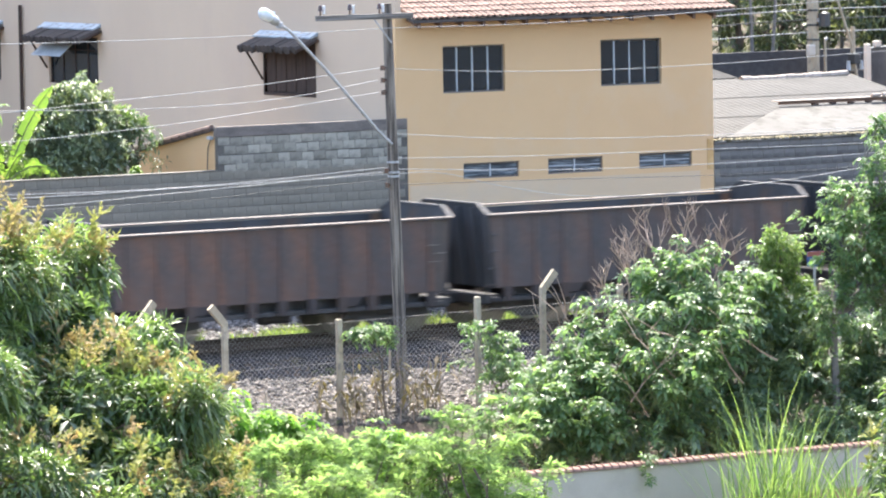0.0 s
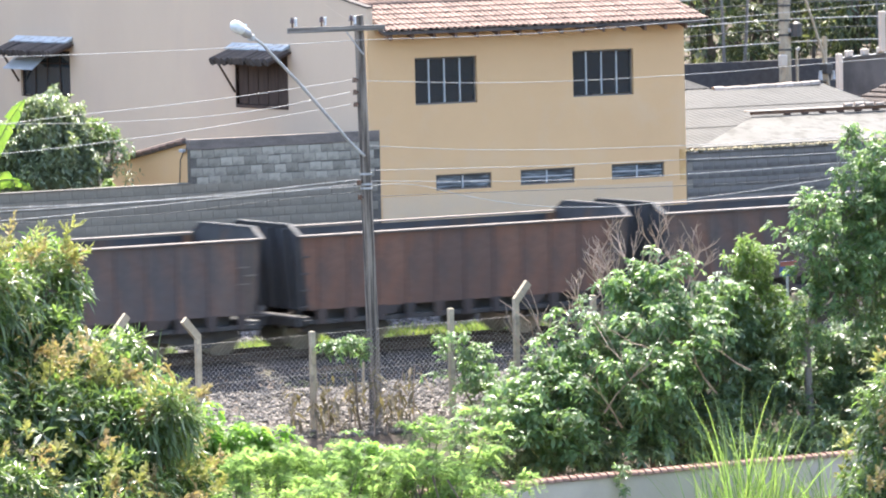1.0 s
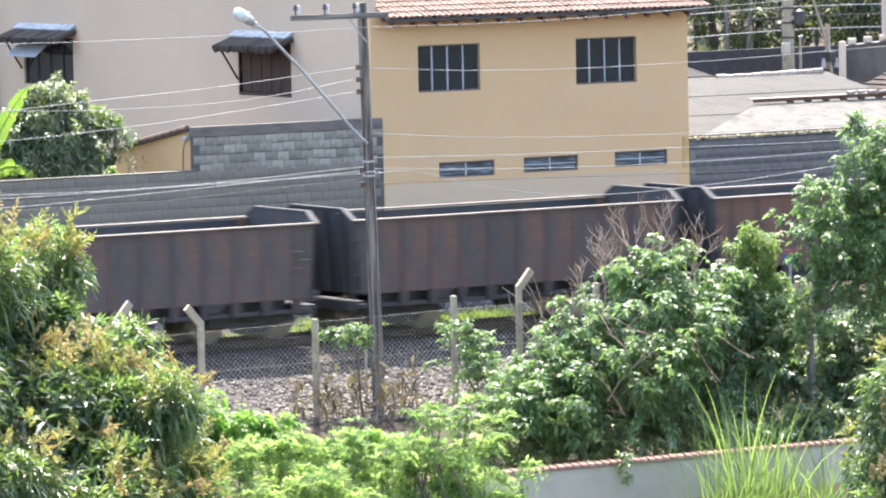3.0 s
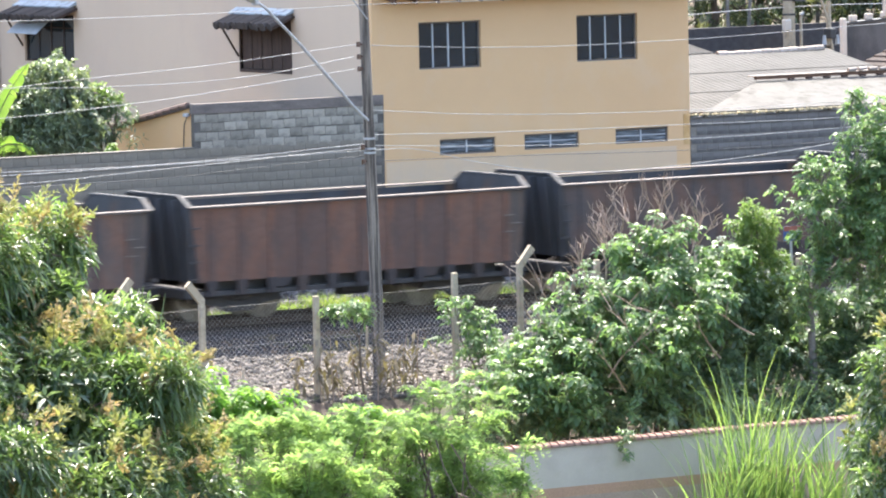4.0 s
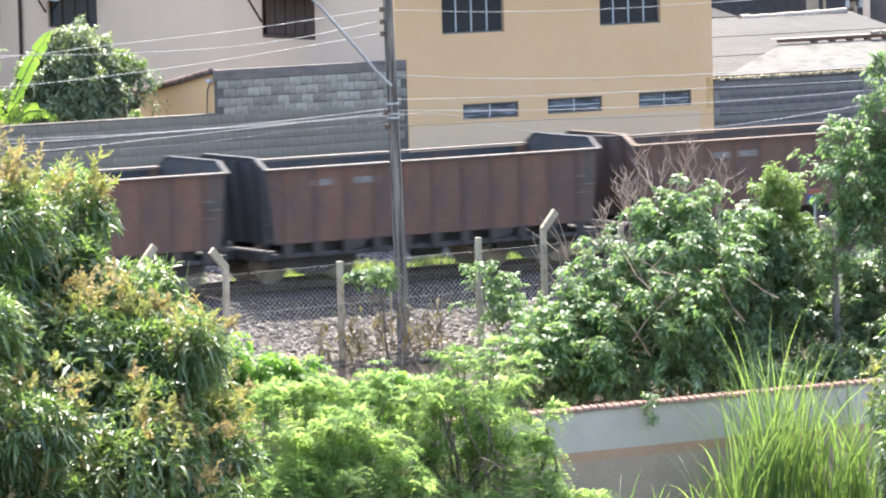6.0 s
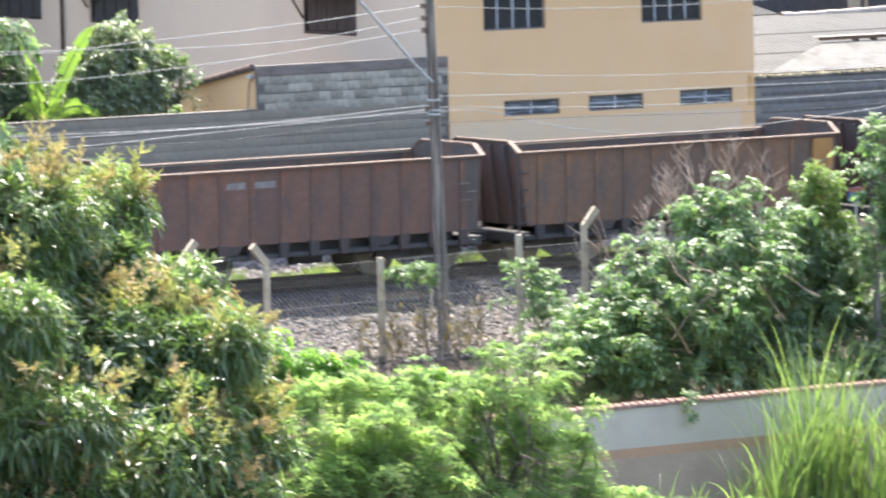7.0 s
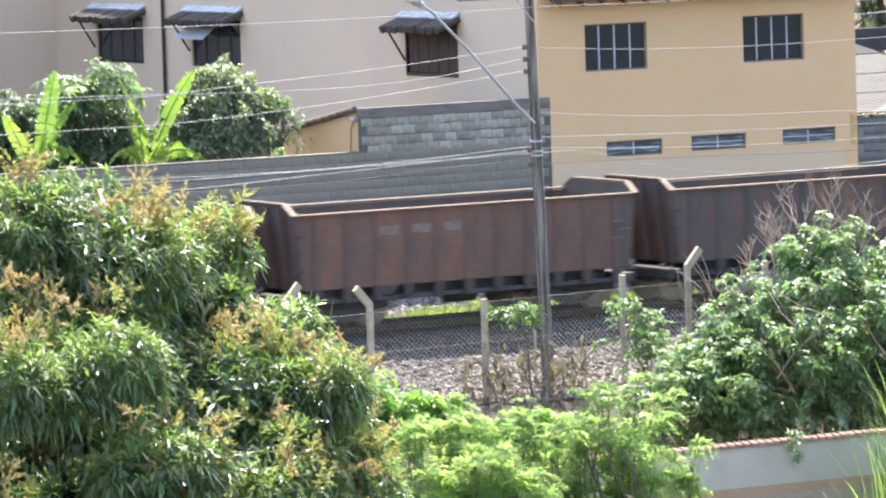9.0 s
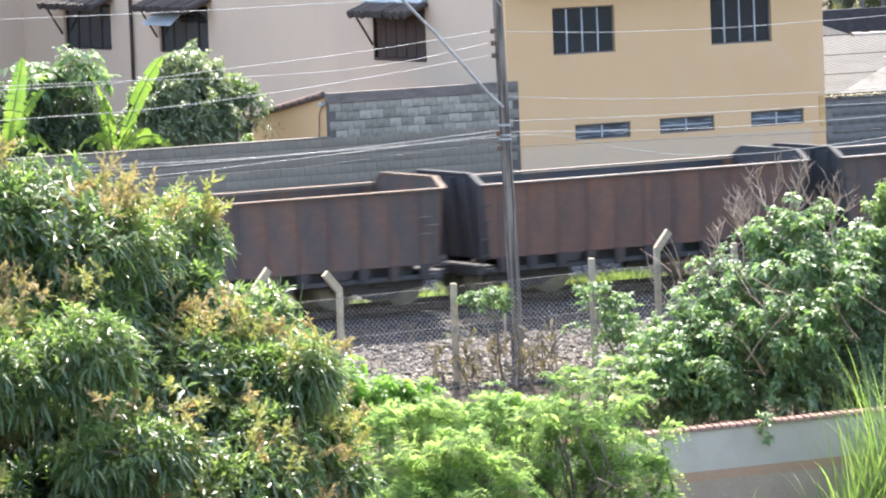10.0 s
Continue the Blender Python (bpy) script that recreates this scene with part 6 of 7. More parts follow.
def mango(name, lumps, seed, label, base=None, density=18.5):
    t, base = plant_thing(name, lumps, label, "tree", base)
    limbs(t, base, lumps, 0.22, M_BARK, seed)
    rng = np.random.default_rng(seed)
    # rounded skirts of foliage, closed within by duller leaves
    skirts = clumps(lumps, 0.34, 0.80, seed, 0.9, shoots=0.14, reach=0.2)
    P, N = shell(skirts, density, seed, inner=0.15, deep=0.7)
    # upward-facing tufts take the lighter leaf, which paints the backlit crests
    topmost = rng.random(len(P)) < np.clip(N[:, 2] * 1.1 - 0.25, 0.06, 0.6)
    v, f = hanging(P[~topmost], N[~topmost], 8, 0.30, rng)
    sheet("crown", v, f, M_MANGO, t, "dense crown of long drooping glossy leaves", smooth=True)
    v, f = hanging(P[topmost], N[topmost], 9, 0.28, rng)
    sheet("young_leaf_tuft", v, f, M_MANGO_CREST, t, "yellow-green leaves on the crests, backlight put into their colour", smooth=True)
    Q, M = shell([(x, y, z, rx * 0.86, rz * 0.86) for x, y, z, rx, rz in lumps], density * 0.75, seed + 7, inner=0.35, deep=0.6)
    v, f = hanging(Q, M, 5, 0.32, rng, narrow=0.28)
    sheet("inner_foliage", v, f, M_MANGO_DULL, t, "duller leaves within the crown", smooth=True)
    patch = np.array([noise.noise(Vector(p) * 0.9) for p in P])
    crest = np.clip(N[:, 2] * 1.5 + 0.1, 0, 1)
    pick = rng.random(len(P)) < crest * np.clip(0.055 + 0.45 * patch, 0.006, 0.215)
    tall = (N[:, 2] > 0.3) & (rng.random(len(P)) < 0.018)
    A = P[tall]
    d = unit(N[tall] * 0.6 + np.array([0, 0, 0.8]) + rng.normal(0, 0.4, (len(A), 3)))
    v, f = stalks(A, A + d * 0.3, A + d * rng.uniform(0.45, 0.8, (len(A), 1)), 0.016, 0.006)
    tagged(sheet("shoot_growth", v, f, M_STEM, t, "thin yellow-green shoots"), kind="stuff")
    half = rng.random(len(P)) < 0.52
    for kind, mat, text in ((half, M_PANICLE, "pale orange-brown flower spikes"), (~half, M_PANICLE_PALE, "yellowish young flower spikes")):
        q = pick & kind
        v, f = panicles(P[q] + N[q] * 0.06 + np.array([0, 0, 0.06]), N[q], rng, 0.52)
        sheet("blossom", v, f, mat, t, text)


def stalks(A, B, C, r0, r1):
    """Thin three-sided stems along bows from A over B to C, as one mesh."""
    n = len(A)
    ts = np.linspace(0, 1, 5)
    pts = np.stack([A * (1 - t) ** 2 + 2 * B * t * (1 - t) + C * t ** 2 for t in ts], 1)
    d = unit(C - A)
    a = unit(np.cross(d, np.array([0.3, 0.9, 0.2])))
    b = np.cross(d, a)
    r = np.linspace(r0, r1, 5)
    ring = np.stack([pts + (a * math.cos(k * 2.0944) + b * math.sin(k * 2.0944))[:, None] * r[None, :, None] for k in range(3)], 2)
    f = np.array([(3 * i + k, 3 * i + (k + 1) % 3, 3 * i + 3 + (k + 1) % 3, 3 * i + 3 + k) for i in range(4) for k in range(3)])
    return ring.reshape(-1, 3), (f[None] + (np.arange(n) * 15)[:, None, None]).reshape(-1, 4)


def feathery(name, lumps, seed, label, base=None, density=9.0, mat=None, reach=1.25, hang=1.05):
    """Upright nodding plumes: each a stem with pinnate leaves that arch out all round it and hang at their ends."""
    t, base = plant_thing(name, lumps, label, "shrub", base)
    limbs(t, base, lumps, 0.07, M_BARK, seed)
    rng = np.random.default_rng(seed)
    A, B, C, R = [], [], [], []
    for x, y, z, rx, rz in lumps:
        rr = min(max(rx, 0.30), 0.5)
        for k in range(max(1, int(round(2 + (rx / 0.32) ** 2 * 1.2)))):
            q = rng.normal(0, 0.55, 2) * max(rx - rr * 0.6, 0.12)
            top = z + rz * rng.uniform(0.55, 1.05) * math.sqrt(max(0.3, 1 - 0.6 * (q[0] / rx) ** 2))
            lean = rng.normal(0, 0.22, 2)
            A.append((x + q[0], y + q[1], z - rz))
            B.append((x + q[0] + lean[0] * 0.3, y + q[1] + lean[1] * 0.3, top + 0.12))
            C.append((x + q[0] + lean[0] * 1.6, y + q[1] + lean[1] * 1.6, top - 0.08))
            R.append(rr * rng.uniform(0.85, 1.15))
    A, B, C, R = np.array(A), np.array(B), np.array(C), np.array(R)
    v, f = stalks(A, B, C, 0.016, 0.005)
    tagged(sheet("branching", v, f, M_STEM, t), kind="stuff")
    P, N, S = [], [], []
    for p, q, r, rr in zip(A, B, C, R):
        n = int(density * 4.2 * rr * (q[2] - p[2]) + 8)
        u = rng.uniform(0.0, 1.0, n) ** 0.8
        az = np.arange(n) * 2.4 + rng.uniform(0, 6)
        w = u[:, None]
        P.append(p * (1 - w) ** 2 + 2 * q * w * (1 - w) + r * w ** 2)
        N.append(np.stack([np.cos(az), np.sin(az), rng.uniform(-0.1, 0.7, n) + 0.9 * u ** 2], 1))
        S.append(rr * (1.9 - 0.85 * u) * reach * rng.uniform(0.7, 1.25, n))
    P, N, S = np.concatenate(P), unit(np.concatenate(N)), np.concatenate(S)
    v, f = fronds(P, N, rng, S, hang=hang)
    sheet("crown", v, f, mat or M_FEATHER, t)


def leafy(name, lumps, seed, label, category="bush", base=None, density=4.2, mat=None, size=0.20, lobes=5, narrow=0.36, r0=0.05, bark=None, per=13, upright=False):
    """Bowed shoots that fan out of each clump, with lobed leaves on short stalks along their outer part."""
    t, base = plant_thing(name, lumps, label, category, base)
    limbs(t, base, lumps, r0, bark or M_BARK, seed, upright=upright)
    rng = np.random.default_rng(seed)
    A, B, C = [], [], []
    for x, y, z, rx, rz in lumps:
        ry = 0.85 * 0.5 * (rx + rz)
        rad = np.array([rx, ry, rz])
        n = max(7, int(density * 4 * math.pi * ((rx * ry + rx * rz + ry * rz) / 3)))
        d = unit(rng.normal(size=(n, 3)) + np.array([0, 0, 0.25]))
        c = np.array([x, y, z])
        end = c + d * rad * np.where(rng.random((n, 1)) < 0.22, rng.uniform(1.15, 1.5, (n, 1)), rng.uniform(0.5, 1.12, (n, 1)))
        low = c + d * rad * np.array([0.25, 0.25, 0.1]) - np.array([0, 0, 0.45]) * rz + rng.normal(0, 0.12, (n, 3)) * rad
        A.append(low)
        B.append((low + end) / 2 + np.array([0, 0, 0.38]) * rz + rng.normal(0, 0.1, (n, 3)) * rad)
        C.append(end)
    A, B, C = np.concatenate(A), np.concatenate(B), np.concatenate(C)
    n = len(A)
    v, f = stalks(A, B, C, 0.010 + r0 * 0.06, 0.004)
    tagged(sheet("branching", v, f, M_STEM, t), kind="stuff")
    u = np.clip(rng.uniform(0.3, 1.05, (n, per)) ** 0.8, 0, 1)[..., None]
    at = A[:, None] * (1 - u) ** 2 + 2 * B[:, None] * u * (1 - u) + C[:, None] * u ** 2
    stem = unit(C - A)[:, None]
    out = unit(rng.normal(size=(n, per, 3)) + np.array([0, 0, 0.2]) + stem * 0.5)
    at = at + out * size * rng.uniform(0.15, 0.9, (n, per, 1))
    v, f = palmate(at.reshape(-1, 3), (out * 0.9 + stem * 0.3).reshape(-1, 3), rng, size, lobes, narrow)
    sheet("crown", v, f, mat or M_BROAD, t, smooth=True)
    return t


def small_leaved(name, lumps, seed, label, category="bush", base=None, density=60, mat=None, size=0.11, per=6, r0=0.06, narrow=0.42):
    t, base = plant_thing(name, lumps, label, category, base)
    limbs(t, base, lumps, r0, M_BARK, seed)
    rng = np.random.default_rng(seed)
    P, N, skin = foliage(lumps, density, 0.2, 0.36, seed)
    v, f = whorls(P, N, per, size, rng, narrow=narrow, droop=(0.0, 0.7), up=0.3)
    sheet("crown", v, f, mat or M_CITRUS, t, smooth=True)
    return t


def blades(name, centre, n, length, spread, width, material, seed, parent=None, lean=0.5, segs=5, z0=None):
    """Arching grass blades."""
    rng = np.random.default_rng(seed)
    c = np.array(centre, float)
    ang = rng.uniform(0, 2 * math.pi, n)
    base = c + np.stack([np.cos(ang), np.sin(ang), np.zeros(n)], 1) * (spread * np.sqrt(rng.random(n)))[:, None]
    if z0 is not None:
        base[:, 2] = [z0(x, y) for x, y in base[:, :2]]
    out = unit(np.stack([np.cos(ang), np.sin(ang), np.zeros(n)], 1) + rng.normal(0, 0.5, (n, 3)) * np.array([1, 1, 0]))
    L = length * rng.uniform(0.55, 1.1, n)
    le = lean * rng.uniform(0.25, 1.2, n)
    t = np.linspace(0, 1, segs + 1)
    side = unit(np.cross(out, [0, 0, 1.0]) + rng.normal(0, 0.4, (n, 3)))
    pts = base[:, None] + out[:, None] * (L[:, None] * le[:, None] * t ** 1.8)[..., None] + np.array([0, 0, 1.0]) * (L[:, None] * (t - (0.10 + 0.33 * le[:, None]) * t ** 2.6))[..., None]
    w = (width * (1 - t ** 2) + 0.001)[None, :, None] * side[:, None] * rng.uniform(0.7, 1.3, (n, 1, 1))
    v = np.stack([pts - w, pts + w], 2).reshape(n, -1, 3)
    k = (segs + 1) * 2
    f = np.array([(2 * i, 2 * i + 1, 2 * i + 3, 2 * i + 2) for i in range(segs)])
    faces = (f[None] + (np.arange(n) * k)[:, None, None]).reshape(-1, 4)
    return sheet(name, v.reshape(-1, 3), faces, material, parent)


def twig_mesh(bm, p, d, length, r, depth, rng):
    n = 3
    pts = [p]
    for i in range(n):
        d = (d + Vector((rng.uniform(-.28, .28), rng.uniform(-.28, .28), rng.uniform(-.1, .22)))).normalized()
        pts.append(pts[-1] + d * length / n)
        if depth and i >= 1:
            for _ in range(2 if depth > 1 else 1):
                e = (d + Vector((rng.uniform(-.9, .9), rng.uniform(-.9, .9), rng.uniform(-.1, .6)))).normalized()
                twig_mesh(bm, pts[-1], e, length * rng.uniform(0.45, 0.7), r * 0.6, depth - 1, rng)
    poly_tube(bm, pts, [r * (1 - 0.22 * i) for i in range(n + 1)], 5)


MANGO_CLUMPS = [(-22.96, -20.12, 3.76, 1.1, 1.1), (-21.72, -20.44, 3.54, 1.76, 1.33), (-20.2, -20.28, 2.75, 1.05, 1.0), (-19.3, -20.4, 2.6, 0.75, 0.7), (-18.75, -21.03, 2.02, 1.08, 0.92), (-22.75, -22.1, 0.75, 2.3, 1.45), (-20.3, -22.11, 0.85, 1.9, 1.5), (-22.3, -21.0, 2.3, 2.2, 0.9), (-18.5, -21.8, 0.81, 1.1, 1.15), (-22.04, -22.98, -0.06, 3.46, 1.3), (-18.21, -22.56, -0.38, 0.88, 0.88), (-24.55, -20.32, 2.63, 2.16, 2.16), (-18.98, -19.55, 3.45, 0.52, 0.34), (-22.74, -23.2, -0.81, 3.0, 1.54), (-19.68, -23.1, -1.17, 1.74, 1.31), (-20.8, -19.8, 3.9, 0.55, 0.45), (-24.3, -24.2, 2.2, 0.6, 0.3), (-22.9, -24.2, 2.3, 0.6, 0.3), (-22.34, -24.8, 0.81, 1.01, 0.34), (-18.58, -23.0, 1.6, 0.52, 0.35)]


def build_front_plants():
    mango("mango_tree", MANGO_CLUMPS, 11, "large mango tree in blossom with glossy drooping leaves", base=(-20.6, -19.6, ground_z(-19.6)))
    mango("mango_tree", [(-2.25, -20.0, -0.26, 0.89, 1.24), (-2.46, -20.6, -1.68, 1.18, 1.28), (-1.17, -20.36, -1.11, 1.19, 1.49)], 12, "smaller mango tree in blossom beside tall grass")
    feathery("shrub", [(-12.93, -15.3, -0.73, 0.41, 0.63), (-12.14, -15.2, -0.58, 0.39, 0.56), (-11.38, -15.3, -0.78, 0.41, 0.6), (-10.72, -15.2, -0.88, 0.3, 0.72), (-10.09, -14.9, -0.58, 0.27, 0.65), (-12.8, -16.1, -1.38, 0.41, 0.63), (-12.17, -16.2, -1.27, 0.39, 0.82), (-11.49, -16.2, -1.48, 0.39, 0.82), (-10.93, -16.1, -1.84, 0.34, 0.64), (-10.51, -16.2, -2.02, 0.32, 0.37), (-13.44, -16, -1.7, 0.35, 0.7), (-11.89, -15.6, -1.95, 1.12, 0.86), (-13.75, -16, -2.19, 0.48, 0.55), (-11.46, -16.3, -2.53, 0.48, 0.34), (-12.68, -15.9, -2.3, 0.59, 0.56), (-11.83, -15.9, -2.57, 0.63, 0.37), (-10.98, -15.8, -2.24, 0.41, 0.56)], 21, "bright green shrub with feathery drooping leaves")
    feathery("shrub", [(-8.87, -14.9, -0.36, 0.29, 0.88), (-8.26, -14.9, -0.38, 0.31, 0.83), (-9.6, -15.0, -1.3, 0.4, 0.7), (-8.6, -15.0, -1.6, 0.5, 0.6), (-7.96, -15, -0.82, 0.23, 0.65), (-9.36, -15, -0.82, 0.19, 0.72), (-8.63, -15.1, -1.03, 0.5, 0.5), (-10.09, -15.1, -0.87, 0.3, 0.64), (-9.32, -15.8, -2.62, 0.42, 0.49), (-8.22, -15.2, -1.78, 0.31, 0.57), (-8.55, -14.7, -2.11, 0.65, 0.65), (-9.33, -14.8, -2.15, 0.42, 0.76), (-8.22, -15.3, -2.7, 0.5, 0.5), (-10.11, -15.2, -2.54, 0.46, 0.57), (-9.53, -15.4, -2.8, 0.46, 0.42)], 22, "taller feathery-leaved shrub in front of the garden wall")
    feathery("shrub", [(-7.22, -15.1, -1.3, 0.2, 0.5), (-7.3, -15.2, -1.86, 0.36, 0.55), (-7.54, -15.3, -2.53, 0.42, 0.58)], 23, "small drooping feathery shrub beside the garden wall", reach=1.2, hang=1.6, density=13)
    feathery("shrub", [(-7.81, -15.5, -3.02, 0.46, 0.35), (-7.17, -15.5, -2.85, 0.38, 0.5), (-6.49, -15.5, -2.95, 0.37, 0.46), (-5.8, -15.5, -3.02, 0.33, 0.47), (-5.07, -15.5, -3.24, 0.39, 0.39), (-5.3, -15.5, -3.3, 1.1, 0.45), (-3.55, -15.5, -3.49, 1.23, 0.45), (-1.6, -15.6, -3.7, 1.2, 0.42), (-13.3, -16.2, -2.3, 1.2, 1.0)], 24, "low weedy undergrowth at the foot of the wall", density=5)
    leafy("bush", [(-12.0, -13.8, -0.22, 0.95, 0.55), (-11.1, -13.8, -0.62, 0.85, 0.45), (-12.92, -13.8, -0.08, 0.8, 0.8), (-10.1, -13.8, -0.72, 0.9, 0.5), (-9.2, -13.8, -0.7, 0.7, 0.5)], 25, "low bush with large bright green leaves", size=0.24, mat=M_BRIGHT, density=5.5)
    leafy("sapling", [(-5.52, -5.95, 0.70, 0.42, 0.16), (-5.0, -5.95, 0.66, 0.36, 0.18), (-5.3, -5.95, 0.80, 0.3, 0.14)], 31, "slim sapling with light green leaves at the fence", "sapling", base=(-5.0, -5.9, ground_z(-5.9)), size=0.17, r0=0.022, lobes=3, narrow=0.3)
    leafy("sapling", [(-3.55, -7.0, 0.72, 0.50, 0.34), (-3.17, -7.1, 0.15, 0.77, 0.52), (-2.53, -7.1, -0.33, 0.88, 0.62)], 32, "leafy sapling with light green leaves in front of the fence", "sapling", size=0.15, r0=0.03)
    leafy("bush", [(-3.81, -9.25, -0.66, 1.14, 0.55), (-2.71, -9.02, -0.1, 1.04, 0.8), (-2.76, -9.6, -0.9, 1.19, 0.76), (-1.25, -8.4, 0.62, 1.1, 0.62)], 33, "broad-leaved green bush in front of the fence", density=3.2, size=0.23)
    leafy("bush", [(-0.05, -8.4, 1.7, 1.12, 0.62), (0.46, -8.9, 0.94, 1.43, 0.89), (-1.24, -9.67, -0.13, 1.85, 1.09)], 34, "tall broad-leaved bush with bare dead twigs above it", density=3.2, size=0.23)
    leafy("bush", [(1.78, -8.6, -0.06, 1.34, 1.45), (0.57, -9.39, -1.15, 2.1, 0.88), (-1.94, -9.41, -1.2, 1.31, 0.66)], 35, "shaded dark green bush behind the garden wall", mat=M_DEEP)
    small_leaved("sapling", [(2.85, -8.0, 1.98, 0.36, 0.55), (2.5, -8.0, 1.25, 0.42, 0.55), (3.1, -8.1, 1.1, 0.45, 0.5), (2.7, -8.0, 0.55, 0.6, 0.5), (3.15, -8.0, 0.05, 0.6, 0.6)], 36, "slender yellowish-green sapling before the fence", "sapling", density=34, mat=M_GRASS, size=0.16, per=6, r0=0.035, narrow=0.30)
    leafy("tree", [(3.47, -9.53, 2.26, 0.97, 0.85), (4.43, -9.27, 3.31, 0.9, 0.76), (3.56, -9.22, 3.08, 0.5, 0.52), (4.32, -9.85, 1.43, 1.12, 0.99), (4.42, -9.0, 4.35, 0.36, 0.42), (5.32, -9.53, 2.27, 1.35, 1.35), (5.37, -9.11, 3.94, 0.68, 0.68), (4.9, -9.2, 2.9, 0.8, 0.7), (6.3, -9.3, 3.2, 1.0, 1.0), (6.4, -9.3, 1.9, 1.0, 0.9), (2.86, -9.78, 0.94, 0.61, 0.59)], 37, "small broad-leaved tree with a pale trunk beside the track", "tree", base=(3.36, -9.0, ground_z(-9.0)), upright=True, size=0.18, r0=0.085, bark=M_PALE_BARK)
    leafy("bush", [(5.4, -9.2, -0.6, 1.4, 0.9), (4.7, -8.3, 0.0, 0.9, 0.8), (6.3, -8.4, 0.3, 1.2, 1.0), (3.3, -9.6, -1.4, 1.5, 0.8), (7.2, -9.0, 0.4, 1.6, 1.4), (4.0, -8.6, -0.8, 1.3, 0.9), (2.5, -9.3, -1.7, 1.3, 0.7), (5.6, -8.2, -0.3, 1.5, 0.9), (3.2, -7.9, -0.5, 1.1, 0.7)], 38, "dark undergrowth below the tree", mat=M_DEEP)
    leafy("bush", [(-0.2, -8.1, 0.2, 1.6, 1.2), (1.6, -8.0, 0.6, 1.2, 1.2), (-2.2, -8.2, -0.6, 1.4, 1.0), (3.0, -8.3, 0.2, 1.2, 1.1), (1.0, -8.4, -1.0, 1.9, 0.9), (-3.4, -8.6, -1.2, 1.3, 0.7)], 39, "deep green thicket between the bushes and the fence", mat=M_DEEP, density=2.9)
    # bare twigs above the bush
    rng = random.Random(9)
    for k, (x, z, l) in enumerate(((0.0, 1.75, 1.05), (0.2, 1.85, 0.9), (0.38, 1.9, 1.15), (0.75, 1.95, 1.2), (-0.3, 1.6, 0.9), (-0.6, 1.5, 1.1), (-1.0, 1.15, 1.0), (1.05, 1.8, 0.9), (1.4, 1.7, 1.05), (1.85, 1.5, 1.0), (-1.35, 0.85, 0.8))):
        tw = thing("dead_branch", (x, -7.6, z - 0.6), "bare pale dead branch standing out of the bush", "branch", "dead branches")
        bm = bmesh.new()
        twig_mesh(bm, Vector((x, -7.6, z - 0.6)), Vector((rng.uniform(-.2, .3), rng.uniform(-.1, .1), 1)), l * 0.84, 0.032, 3, rng)
        part("twig", bm, M_TWIG, tw)
    for x, y, z, dx in ((-1.0, -6.4, -0.3, -0.5), (-0.7, -6.5, 0.2, -0.9), (-0.5, -6.3, 0.0, 0.5), (-1.25, -6.6, -0.5, -0.15), (-1.0, -6.7, -0.2, -1.2)):
        tw = thing("dead_branch", (x, y, z), "long bare grey branch leaning on the fence", "branch", "dead branches")
        bm = bmesh.new()
        twig_mesh(bm, Vector((x, y, z)), Vector((dx, 0, 0.9)), 1.4, 0.022, 1, rng)
        part("twig", bm, M_TWIG, tw)
    for x, z, dx, l in ((-0.6, -0.4, -0.8, 1.7), (-1.2, -0.1, -0.6, 1.4), (-0.2, 0.3, -1.0, 1.5), (-2.0, -0.5, 0.5, 1.3), (-1.6, -0.8, -0.3, 1.6), (0.6, -0.3, -0.7, 1.4), (1.4, 0.1, -0.9, 1.3)):
        tw = thing("dead_branch", (x, -9.95, z), "bare pale branch leaning through the leaves of the bush", "branch", "dead branches")
        bm = bmesh.new()
        twig_mesh(bm, Vector((x, -9.95, z)), Vector((dx, -0.1, 0.6)), l, 0.017, 1, rng)
        part("twig", bm, M_TWIG, tw)
    for x, z, l in ((-9.75, -0.75, 1.3), (-9.45, -0.6, 1.5), (-9.15, -0.7, 1.2), (-8.85, -0.9, 1.4), (-9.6, -1.1, 1.2)):
        tw = thing("dead_branch", (x, -15.9, z), "withered branch hanging inside the feathery shrub", "branch", "dead branches")
        bm = bmesh.new()
        twig_mesh(bm, Vector((x, -15.9, z)), Vector((rng.uniform(-.3, .3), 0, -1)), l, 0.02, 2, rng)
        part("twig", bm, M_BARK, tw)
    # dry stalks round the foot of the pole
    rngn = np.random.default_rng(41)
    for k in range(11):
        x = -6.3 + k * 0.25 + rng.uniform(-.08, .08)
        y = -5.85 + rng.uniform(-.25, .2)
        g = ground_z(y)
        h = rng.uniform(0.8, 1.35)
        st = thing("dry_weed", (x, y, g), "withered brown weed with hanging leaves in the gravel", "weed", "dry weeds")
        bm = poly_tube(bmesh.new(), [(x, y, g - 0.05), (x + rng.uniform(-.05, .05), y, g + h * 0.6), (x + rng.uniform(-.1, .1), y, g + h)], [0.014, 0.011, 0.006], 5)
        part("stalk", bm, M_TWIG, st)
        n = 20
        P = np.stack([np.full(n, x) + rngn.normal(0, .07, n), np.full(n, y) + rngn.normal(0, .07, n), g + h * rngn.uniform(0.25, 1.0, n)], 1)
        way = unit(rngn.normal(size=(n, 3)) * np.array([1, 1, 0.3]) + np.array([0, 0, -0.2]))
        L = rngn.uniform(0.16, 0.32, n)
        v, f = leaf_arrays(P, way, L, L * 0.28, np.full(n, 0.9), rngn)
        sheet("foliage", v, f, M_DRY, st)
